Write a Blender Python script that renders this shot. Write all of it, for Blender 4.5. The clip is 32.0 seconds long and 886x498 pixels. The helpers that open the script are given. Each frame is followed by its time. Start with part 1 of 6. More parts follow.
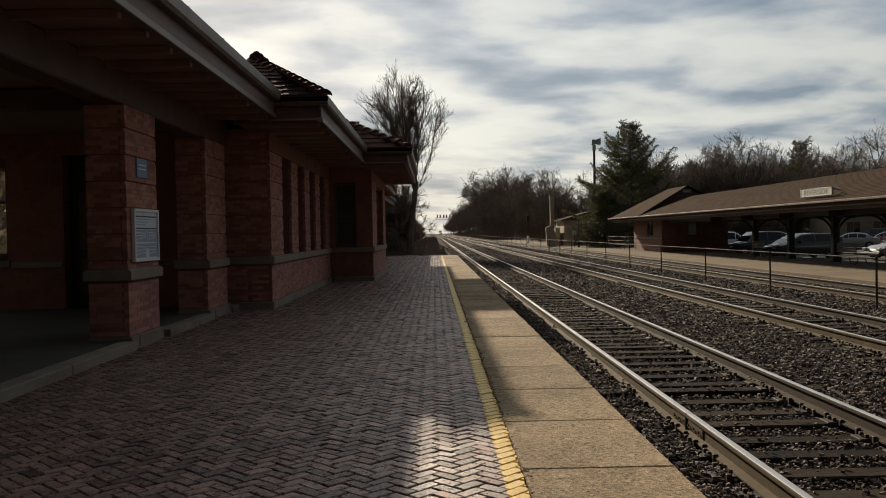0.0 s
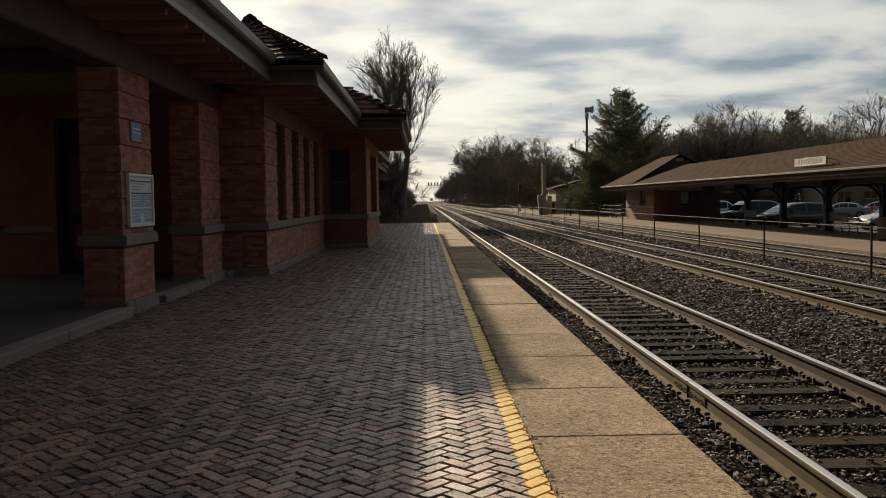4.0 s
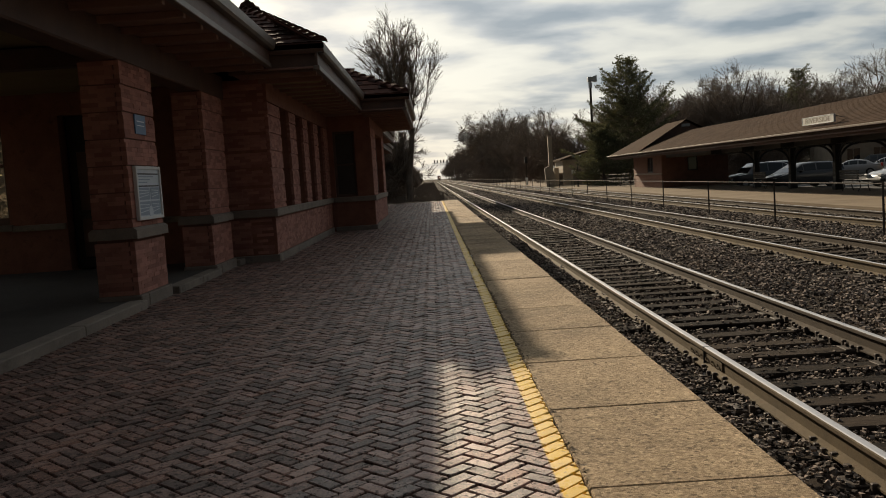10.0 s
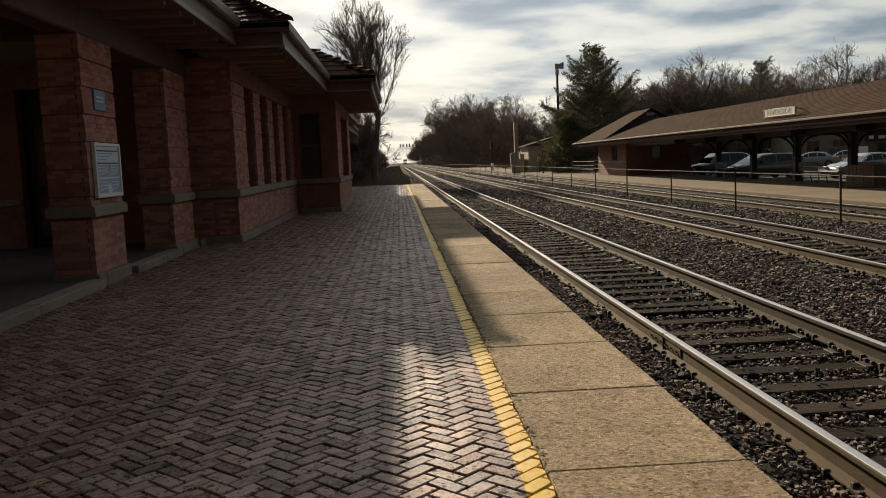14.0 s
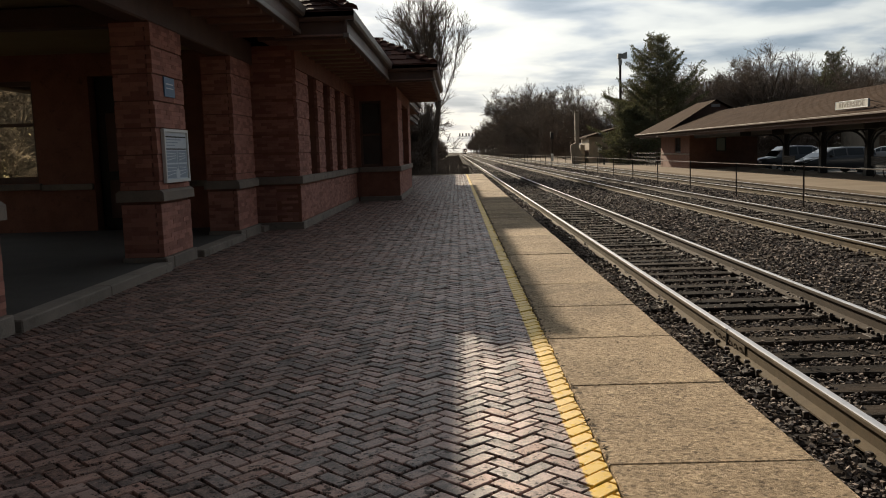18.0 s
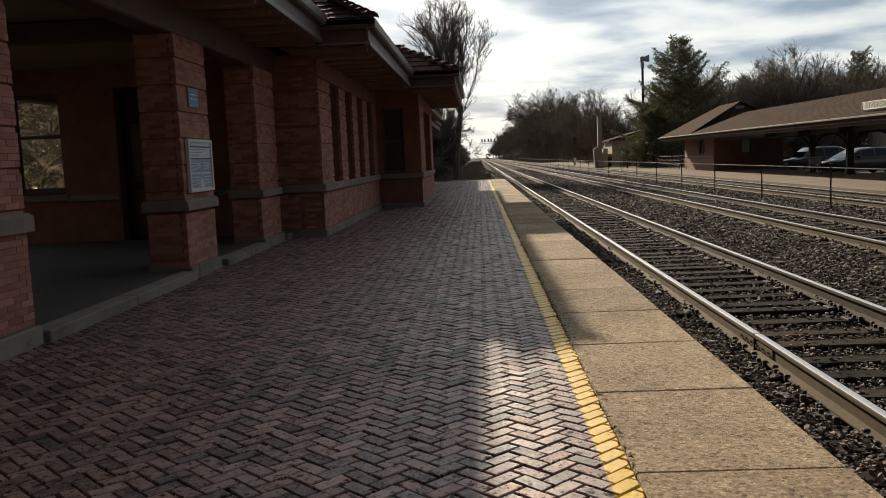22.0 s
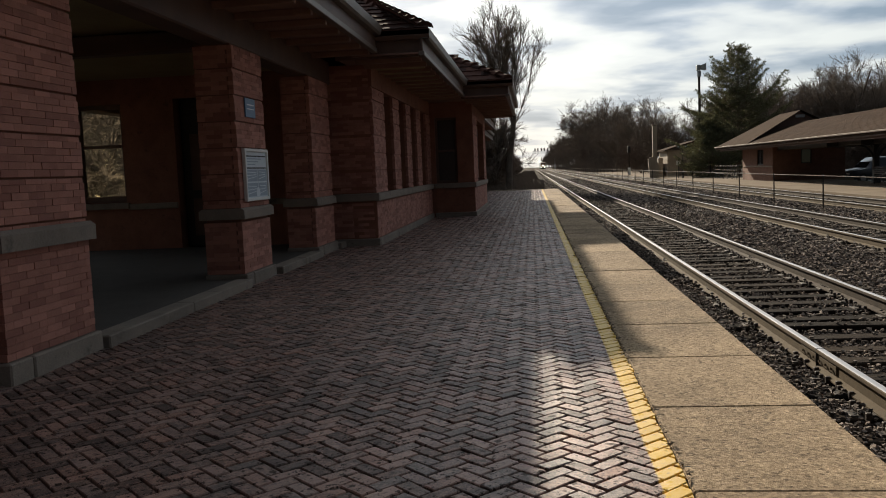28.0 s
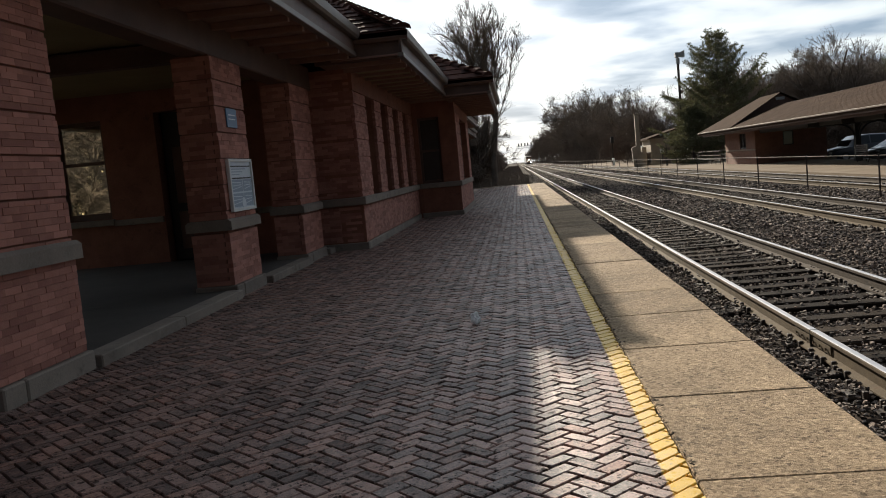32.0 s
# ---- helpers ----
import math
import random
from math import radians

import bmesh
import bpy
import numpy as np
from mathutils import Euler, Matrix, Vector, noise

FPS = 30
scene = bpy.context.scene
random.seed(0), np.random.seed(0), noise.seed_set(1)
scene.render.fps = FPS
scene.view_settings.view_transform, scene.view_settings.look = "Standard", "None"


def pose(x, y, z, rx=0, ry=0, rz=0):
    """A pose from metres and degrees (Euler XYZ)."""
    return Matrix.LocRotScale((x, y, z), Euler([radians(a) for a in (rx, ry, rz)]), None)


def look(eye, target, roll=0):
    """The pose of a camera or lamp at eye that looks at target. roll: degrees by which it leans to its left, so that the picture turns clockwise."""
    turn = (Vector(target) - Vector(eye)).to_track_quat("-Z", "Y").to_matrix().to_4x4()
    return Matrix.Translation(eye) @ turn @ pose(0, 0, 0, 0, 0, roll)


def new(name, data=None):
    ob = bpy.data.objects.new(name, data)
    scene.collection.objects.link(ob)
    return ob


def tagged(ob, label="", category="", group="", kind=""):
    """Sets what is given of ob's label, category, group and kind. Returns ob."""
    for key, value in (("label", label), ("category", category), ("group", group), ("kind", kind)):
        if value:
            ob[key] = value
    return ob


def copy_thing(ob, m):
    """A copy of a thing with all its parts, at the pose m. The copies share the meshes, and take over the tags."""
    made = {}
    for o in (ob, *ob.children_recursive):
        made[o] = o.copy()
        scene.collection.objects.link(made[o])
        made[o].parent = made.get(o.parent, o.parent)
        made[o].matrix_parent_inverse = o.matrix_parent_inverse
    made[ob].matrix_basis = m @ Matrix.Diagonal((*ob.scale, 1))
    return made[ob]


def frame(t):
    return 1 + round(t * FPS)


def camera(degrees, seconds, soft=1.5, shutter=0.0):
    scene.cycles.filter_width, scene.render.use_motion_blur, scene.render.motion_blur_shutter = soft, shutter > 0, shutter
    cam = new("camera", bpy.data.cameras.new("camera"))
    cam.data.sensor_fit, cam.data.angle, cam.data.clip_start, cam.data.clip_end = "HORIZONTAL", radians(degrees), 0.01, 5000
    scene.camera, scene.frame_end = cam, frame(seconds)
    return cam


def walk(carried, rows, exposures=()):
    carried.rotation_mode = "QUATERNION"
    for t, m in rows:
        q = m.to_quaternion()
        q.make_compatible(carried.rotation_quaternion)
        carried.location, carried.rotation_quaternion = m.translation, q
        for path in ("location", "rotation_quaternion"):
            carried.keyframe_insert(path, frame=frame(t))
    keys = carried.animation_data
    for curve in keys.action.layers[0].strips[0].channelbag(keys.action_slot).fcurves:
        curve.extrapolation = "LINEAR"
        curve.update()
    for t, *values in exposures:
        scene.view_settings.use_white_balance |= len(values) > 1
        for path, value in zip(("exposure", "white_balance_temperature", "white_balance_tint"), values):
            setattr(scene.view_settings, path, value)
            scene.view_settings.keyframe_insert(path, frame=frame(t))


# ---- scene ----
cam = camera(54.62, 32.0, soft=1.0)
PATH = [
    (0.0, pose(0.116, -0.105, 1.327, 88.938, 1.063, -0.561)),
    (0.5, pose(0.096, -0.105, 1.329, 88.960, -0.087, 1.591)),
    (1.0, pose(0.031, -0.077, 1.318, 89.633, -2.192, 9.858)),
    (1.5, pose(0.021, -0.082, 1.323, 89.783, -1.859, 15.780)),
    (2.0, pose(0.030, -0.071, 1.328, 89.988, -0.640, 16.255)),
    (2.5, pose(0.027, -0.065, 1.332, 89.995, 0.342, 14.634)),
    (3.0, pose(0.041, -0.054, 1.321, 89.077, 1.070, 9.708)),
    (3.5, pose(0.025, -0.021, 1.311, 87.373, 1.022, 2.359)),
    (4.0, pose(0.016, -0.018, 1.314, 86.776, 0.744, -1.175)),
    (4.5, pose(0.034, 0.017, 1.314, 86.852, 0.982, -1.734)),
    (6.5, pose(0.003, -0.001, 1.306, 84.540, 1.766, -2.610)),
    (7.0, pose(0.001, 0.014, 1.313, 84.943, 1.976, -1.250)),
    (7.5, pose(0.000, 0.029, 1.318, 85.601, 2.371, -0.459)),
    (8.0, pose(-0.001, 0.037, 1.313, 86.053, 2.173, -0.530)),
    (8.5, pose(-0.001, 0.020, 1.315, 85.981, 2.512, -0.911)),
    (9.0, pose(0.004, 0.008, 1.315, 85.762, 3.087, -0.999)),
    (9.5, pose(0.012, -0.010, 1.317, 85.323, 3.328, -0.704)),
    (10.0, pose(0.012, -0.009, 1.317, 85.296, 3.606, -0.718)),
    (10.5, pose(0.018, -0.014, 1.319, 85.536, 4.067, -0.786)),
    (11.0, pose(0.021, -0.007, 1.317, 85.568, 4.499, -0.444)),
    (11.5, pose(0.025, -0.002, 1.318, 85.325, 4.573, -0.541)),
    (12.0, pose(0.021, 0.014, 1.315, 85.217, 3.708, -1.054)),
    (12.5, pose(0.016, 0.017, 1.314, 84.857, 2.947, -1.704)),
    (13.0, pose(0.021, 0.015, 1.311, 84.608, 2.792, -2.383)),
    (13.5, pose(0.022, 0.007, 1.311, 84.471, 2.625, -2.971)),
    (14.0, pose(0.020, 0.011, 1.307, 84.135, 2.448, -3.001)),
    (14.5, pose(0.010, 0.004, 1.311, 83.760, 1.873, -1.821)),
    (15.0, pose(0.005, -0.001, 1.308, 83.729, 1.585, 0.075)),
    (15.5, pose(0.000, 0.012, 1.306, 83.656, 1.556, 0.922)),
    (17.5, pose(-0.018, 0.020, 1.305, 83.361, 1.841, 1.092)),
    (18.0, pose(-0.012, 0.006, 1.307, 83.590, 1.764, 0.923)),
    (18.5, pose(-0.001, -0.011, 1.312, 84.024, 1.643, 0.167)),
    (19.0, pose(0.000, -0.000, 1.310, 84.230, 1.514, -0.601)),
    (19.5, pose(0.001, 0.011, 1.311, 84.060, 1.880, -0.723)),
    (20.0, pose(0.001, 0.003, 1.312, 83.851, 2.100, -0.498)),
    (20.5, pose(0.001, 0.008, 1.312, 83.855, 2.145, -0.026)),
    (21.0, pose(-0.003, 0.001, 1.314, 84.074, 2.258, 0.689)),
    (21.5, pose(-0.007, 0.002, 1.313, 84.174, 2.259, 1.524)),
    (22.0, pose(-0.009, 0.016, 1.314, 84.027, 2.516, 2.410)),
    (22.5, pose(-0.011, 0.016, 1.316, 84.223, 2.844, 3.176)),
    (23.0, pose(-0.012, 0.017, 1.315, 84.582, 3.139, 3.253)),
    (23.5, pose(-0.008, -0.002, 1.321, 84.858, 3.261, 2.782)),
    (24.0, pose(-0.004, -0.013, 1.323, 85.077, 3.214, 2.418)),
    (24.5, pose(0.003, -0.010, 1.321, 85.143, 3.177, 2.425)),
    (25.0, pose(0.003, -0.003, 1.315, 85.105, 2.958, 2.672)),
    (25.5, pose(-0.002, -0.006, 1.316, 84.949, 2.701, 3.154)),
    (27.5, pose(-0.015, 0.033, 1.316, 84.720, 2.904, 3.229)),
    (28.0, pose(-0.019, 0.047, 1.315, 84.804, 2.435, 5.910)),
    (28.5, pose(-0.009, 0.075, 1.306, 84.391, 3.004, 9.418)),
    (29.0, pose(-0.004, 0.096, 1.313, 84.458, 4.741, 9.598)),
    (29.5, pose(-0.007, 0.111, 1.320, 84.609, 6.327, 9.282)),
    (30.0, pose(-0.011, 0.109, 1.318, 84.462, 7.184, 9.474)),
    (30.5, pose(-0.021, 0.095, 1.322, 84.637, 6.680, 8.905)),
    (31.0, pose(-0.027, 0.090, 1.323, 84.739, 5.842, 7.720)),
    (31.5, pose(-0.029, 0.074, 1.323, 84.775, 5.535, 6.396)),
    (32.0, pose(-0.029, 0.068, 1.325, 84.694, 5.334, 4.896)),
]
walk(cam, PATH, [(0, 0.12, 6800, 10), (0.5, 0.15, 6700, 10), (1, 0.12, 6600, 10), (1.5, 0.55, 6750, 10), (2, 0.86, 6900, 10), (2.5, 0.80, 7000, 10), (3.2, 0.5, 7100, 10), (4, 0.24, 7050, 10), (9, 0.25, 7050, 10), (14, 0.36, 7000, 10), (18, 0.5, 6650, 10), (25, 0.52, 6500, 10), (28, 0.44, 6450, 10), (29, 0.55, 6450, 10), (32, 0.68, 6200, 10)])

# exposure follows the camera: darker at first, opening up as it settles
# ---- world and sun ----
SUN_AZ, SUN_EL = 16.0, 22.95   # degrees left of the track's line, and above the horizon
to_sun = Vector((-math.sin(radians(SUN_AZ)) * math.cos(radians(SUN_EL)), math.cos(radians(SUN_AZ)) * math.cos(radians(SUN_EL)), math.sin(radians(SUN_EL))))
sun = new("sun", bpy.data.lights.new("sun", "SUN"))
sun.data.energy, sun.data.angle, sun.data.color = 5.0, radians(1.0), (1.0, 0.87, 0.68)
sun.matrix_world = look(to_sun * 100, (0, 0, 0))


def make_world():
    w = bpy.data.worlds.new("sky")
    scene.world = w
    w.use_nodes = True
    nt = w.node_tree
    nt.nodes.clear()
    N = nt.nodes.new
    out, bg = N("ShaderNodeOutputWorld"), N("ShaderNodeBackground")
    sky = N("ShaderNodeTexSky")
    sky.sky_type, sky.sun_disc = "NISHITA", False
    sky.sun_elevation, sky.sun_rotation = radians(SUN_EL), radians(-SUN_AZ)
    sky.air_density, sky.dust_density, sky.ozone_density = 1.0, 1.6, 1.0
    # a cloud deck seen in perspective: the direction divided by its height
    geo, sep = N("ShaderNodeTexCoord"), N("ShaderNodeSeparateXYZ")
    nt.links.new(geo.outputs["Generated"], sep.inputs[0])
    mx = N("ShaderNodeMath"); mx.operation = "MAXIMUM"; mx.inputs[1].default_value = 0.0
    nt.links.new(sep.outputs[2], mx.inputs[0])
    ad = N("ShaderNodeMath"); ad.operation = "ADD"; ad.inputs[1].default_value = 0.15
    nt.links.new(mx.outputs[0], ad.inputs[0])
    comb = N("ShaderNodeCombineXYZ")
    for k in (0, 1):
        dv = N("ShaderNodeMath"); dv.operation = "DIVIDE"
        nt.links.new(sep.outputs[k], dv.inputs[0]); nt.links.new(ad.outputs[0], dv.inputs[1])
        nt.links.new(dv.outputs[0], comb.inputs[k])
    mp = N("ShaderNodeMapping"); mp.inputs["Scale"].default_value = (0.72, 0.85, 1); mp.inputs["Location"].default_value = (0.35, 1.9, 0); mp.inputs["Rotation"].default_value = (0, 0, radians(-12))
    nt.links.new(comb.outputs[0], mp.inputs[0])
    n1 = N("ShaderNodeTexNoise"); n1.inputs["Scale"].default_value = 2.9; n1.inputs["Detail"].default_value = 7; n1.inputs["Roughness"].default_value = 0.46; n1.inputs["Distortion"].default_value = 0.12
    nt.links.new(mp.outputs[0], n1.inputs["Vector"])
    # thin cloud is bright against the sun, its thicker parts are grey-blue
    cr = N("ShaderNodeValToRGB")
    e = cr.color_ramp.elements
    e[0].position, e[0].color = 0.36, (12.5, 13.1, 12.8, 1)
    e[1].position, e[1].color = 0.66, (3.8, 5.1, 6.6, 1)
    m = cr.color_ramp.elements.new(0.475); m.color = (10.3, 11.0, 11.2, 1)
    m = cr.color_ramp.elements.new(0.555); m.color = (6.9, 8.0, 9.2, 1)
    nt.links.new(n1.outputs[0], cr.inputs[0])
    # brighter towards the sun
    dot = N("ShaderNodeVectorMath"); dot.operation = "DOT_PRODUCT"; dot.inputs[1].default_value = to_sun
    nt.links.new(geo.outputs["Generated"], dot.inputs[0])
    lift = N("ShaderNodeMath"); lift.operation = "MULTIPLY_ADD"; lift.inputs[1].default_value = lift.inputs[2].default_value = 0.5
    nt.links.new(dot.outputs["Value"], lift.inputs[0])
    steep = N("ShaderNodeMath"); steep.operation = "POWER"; steep.inputs[1].default_value = 2.0
    nt.links.new(lift.outputs[0], steep.inputs[0])
    glow = N("ShaderNodeMath"); glow.operation = "MULTIPLY_ADD"; glow.inputs[1].default_value, glow.inputs[2].default_value = 1.22, 0.05
    nt.links.new(steep.outputs[0], glow.inputs[0])
    vm = N("ShaderNodeVectorMath"); vm.operation = "SCALE"
    nt.links.new(cr.outputs[0], vm.inputs[0]); nt.links.new(glow.outputs[0], vm.inputs["Scale"])
    mix = N("ShaderNodeMix"); mix.data_type = "RGBA"; mix.inputs[0].default_value = 0.82
    nt.links.new(sky.outputs[0], mix.inputs[6]); nt.links.new(vm.outputs[0], mix.inputs[7])
    nt.links.new(mix.outputs[2], bg.inputs[0])
    bg.inputs[1].default_value = 0.052
    nt.links.new(bg.outputs[0], out.inputs[0])


make_world()


# ---- materials ----
def surf(name, c1, c2, scale=4.0, rough=0.8, bump=0.3, fine=60.0, metal=0.0, rnd=0.0, island=0.0, c3=None, stain=0.0, rough2=None, dist=0.01, grain=0.55, mid=0.0, sscale=None, spec=0.5, stretch=None):
    """A two-scale surface: c1 and c2 mixed by a broad noise, grain by a fine one, stains of c3, and a change from piece to piece."""
    m = bpy.data.materials.new(name)
    m.use_nodes = True
    nt = m.node_tree
    N, L = nt.nodes.new, nt.links.new
    b = nt.nodes["Principled BSDF"]
    tc, oi = N("ShaderNodeTexCoord"), N("ShaderNodeObjectInfo")
    mulr = N("ShaderNodeMath"); mulr.operation = "MULTIPLY"; mulr.inputs[1].default_value = 37.0
    L(oi.outputs["Random"], mulr.inputs[0])
    vec = N("ShaderNodeVectorMath"); vec.operation = "ADD"
    L(tc.outputs["Object"], vec.inputs[0]); L(mulr.outputs[0], vec.inputs[1])
    if stretch:
        st = N("ShaderNodeVectorMath"); st.operation = "MULTIPLY"; st.inputs[1].default_value = stretch
        L(vec.outputs[0], st.inputs[0])
        vec = st
    big, small = N("ShaderNodeTexNoise"), N("ShaderNodeTexNoise")
    big.inputs["Scale"].default_value, big.inputs["Detail"].default_value, big.inputs["Roughness"].default_value = scale, 5, 0.6
    small.inputs["Scale"].default_value, small.inputs["Detail"].default_value, small.inputs["Roughness"].default_value = fine, 4, 0.7
    for n in (big, small):
        L(vec.outputs[0], n.inputs["Vector"])
    add = N("ShaderNodeMath"); add.operation = "MULTIPLY_ADD"; add.inputs[1].default_value = grain
    L(small.outputs[0], add.inputs[0])
    half = N("ShaderNodeMath"); half.operation = "MULTIPLY_ADD"; half.inputs[1].default_value, half.inputs[2].default_value = 0.9, 0.055 - grain / 2
    L(big.outputs[0], half.inputs[0]); L(half.outputs[0], add.inputs[2])
    fac = add.outputs[0]
    if mid:
        mn = N("ShaderNodeTexNoise"); mn.inputs["Scale"].default_value, mn.inputs["Detail"].default_value = math.sqrt(scale * fine), 3
        L(vec.outputs[0], mn.inputs["Vector"])
        ma = N("ShaderNodeMath"); ma.operation = "MULTIPLY_ADD"; ma.inputs[1].default_value = mid
        sb = N("ShaderNodeMath"); sb.operation = "SUBTRACT"; sb.inputs[1].default_value = mid / 2
        L(fac, sb.inputs[0]); L(mn.outputs[0], ma.inputs[0]); L(sb.outputs[0], ma.inputs[2])
        fac = ma.outputs[0]
    if rnd or island:
        a2 = N("ShaderNodeMath"); a2.operation = "MULTIPLY_ADD"; a2.inputs[1].default_value = rnd or island
        if island:
            g = N("ShaderNodeNewGeometry"); L(g.outputs["Random Per Island"], a2.inputs[0])
        else:
            L(oi.outputs["Random"], a2.inputs[0])
        sub = N("ShaderNodeMath"); sub.operation = "SUBTRACT"; sub.inputs[1].default_value = (rnd or island) / 2
        L(fac, sub.inputs[0]); L(sub.outputs[0], a2.inputs[2])
        fac = a2.outputs[0]
    ramp = N("ShaderNodeMapRange"); ramp.inputs[1].default_value, ramp.inputs[2].default_value = 0.22, 0.82
    L(fac, ramp.inputs[0])
    mix = N("ShaderNodeMix"); mix.data_type = "RGBA"
    mix.inputs[6].default_value, mix.inputs[7].default_value = (*c1, 1), (*c2, 1)
    L(ramp.outputs[0], mix.inputs[0])
    col = mix.outputs[2]
    if c3:
        sn = N("ShaderNodeTexNoise"); sn.inputs["Scale"].default_value, sn.inputs["Detail"].default_value, sn.inputs["Roughness"].default_value = sscale or scale * 2.3, 4 if sscale else 6, 0.75 if not sscale else 0.55
        L(vec.outputs[0], sn.inputs["Vector"])
        mr = N("ShaderNodeMapRange"); mr.inputs[1].default_value, mr.inputs[2].default_value = 0.62 - 0.16 * stain, 0.78 - 0.12 * stain
        L(sn.outputs[0], mr.inputs[0])
        mx = N("ShaderNodeMix"); mx.data_type = "RGBA"; mx.inputs[7].default_value = (*c3, 1)
        L(mr.outputs[0], mx.inputs[0]); L(col, mx.inputs[6])
        col = mx.outputs[2]
    L(col, b.inputs["Base Color"])
    rr = N("ShaderNodeMapRange"); rr.inputs[3].default_value, rr.inputs[4].default_value = rough, rough2 if rough2 is not None else min(1, rough + 0.12)
    L(small.outputs[0], rr.inputs[0]); L(rr.outputs[0], b.inputs["Roughness"])
    b.inputs["Metallic"].default_value = metal
    b.inputs["Specular IOR Level"].default_value = spec
    if bump:
        bp = N("ShaderNodeBump"); bp.inputs["Strength"].default_value, bp.inputs["Distance"].default_value = bump, dist
        L(small.outputs[0], bp.inputs["Height"]); L(bp.outputs[0], b.inputs["Normal"])
    return m


def plain(name, c, rough=0.5, metal=0.0, emit=0.0, trans=0.0, alpha=1.0):
    m = bpy.data.materials.new(name)
    m.use_nodes = True
    b = m.node_tree.nodes["Principled BSDF"]
    b.inputs["Base Color"].default_value = (*c, 1)
    b.inputs["Roughness"].default_value, b.inputs["Metallic"].default_value = rough, metal
    if emit:
        b.inputs["Emission Color"].default_value, b.inputs["Emission Strength"].default_value = (*c, 1), emit
    b.inputs["Transmission Weight"].default_value = trans
    return m


M_paver = surf("brick_paver", (0.058, 0.038, 0.032), (0.320, 0.210, 0.175), 9, 0.40, 0.55, 110, island=0.55, c3=(0.026, 0.018, 0.015), stain=0.1, rough2=0.58, dist=0.004, grain=1.7, mid=1.0, sscale=40, spec=0.6)
M_paver1 = surf("brick_paver_single", (0.058, 0.038, 0.032), (0.320, 0.210, 0.175), 9, 0.40, 0.55, 110, rnd=0.55, c3=(0.026, 0.018, 0.015), stain=0.1, rough2=0.58, dist=0.004, grain=1.7, mid=1.0, sscale=40, spec=0.6)


def paint_edge(m, x0=0.462):
    """Yellow line painted along the platform's edge, over whatever bricks lie there, worn through in places."""
    nt = m.node_tree
    N, L = nt.nodes.new, nt.links.new
    b = nt.nodes["Principled BSDF"]
    old = b.inputs["Base Color"].links[0].from_socket
    geo, sep = N("ShaderNodeNewGeometry"), N("ShaderNodeSeparateXYZ")
    L(geo.outputs["Position"], sep.inputs[0])
    nz = N("ShaderNodeTexNoise"); nz.inputs["Scale"].default_value, nz.inputs["Detail"].default_value = 30, 4
    L(geo.outputs["Position"], nz.inputs["Vector"])
    a = N("ShaderNodeMath"); a.operation = "MULTIPLY_ADD"; a.inputs[1].default_value = 0.03
    L(nz.outputs[0], a.inputs[0]); L(sep.outputs[0], a.inputs[2])
    edge = N("ShaderNodeMapRange"); edge.inputs[1].default_value, edge.inputs[2].default_value = x0 + 0.010, x0 + 0.020
    L(a.outputs[0], edge.inputs[0])
    wear = N("ShaderNodeMapRange"); wear.inputs[1].default_value, wear.inputs[2].default_value, wear.inputs[3].default_value, wear.inputs[4].default_value = 0.60, 0.72, 1.0, 0.35
    L(nz.outputs[0], wear.inputs[0])
    mul = N("ShaderNodeMath"); mul.operation = "MULTIPLY"
    L(edge.outputs[0], mul.inputs[0]); L(wear.outputs[0], mul.inputs[1])
    big = N("ShaderNodeTexNoise"); big.inputs["Scale"].default_value = 5
    L(geo.outputs["Position"], big.inputs["Vector"])
    yc = N("ShaderNodeMix"); yc.data_type = "RGBA"; yc.inputs[6].default_value, yc.inputs[7].default_value = (0.50, 0.30, 0.035, 1), (0.74, 0.48, 0.065, 1)
    L(big.outputs[0], yc.inputs[0])
    mx = N("ShaderNodeMix"); mx.data_type = "RGBA"
    L(mul.outputs[0], mx.inputs[0]); L(old, mx.inputs[6]); L(yc.outputs[2], mx.inputs[7])
    L(mx.outputs[2], b.inputs["Base Color"])


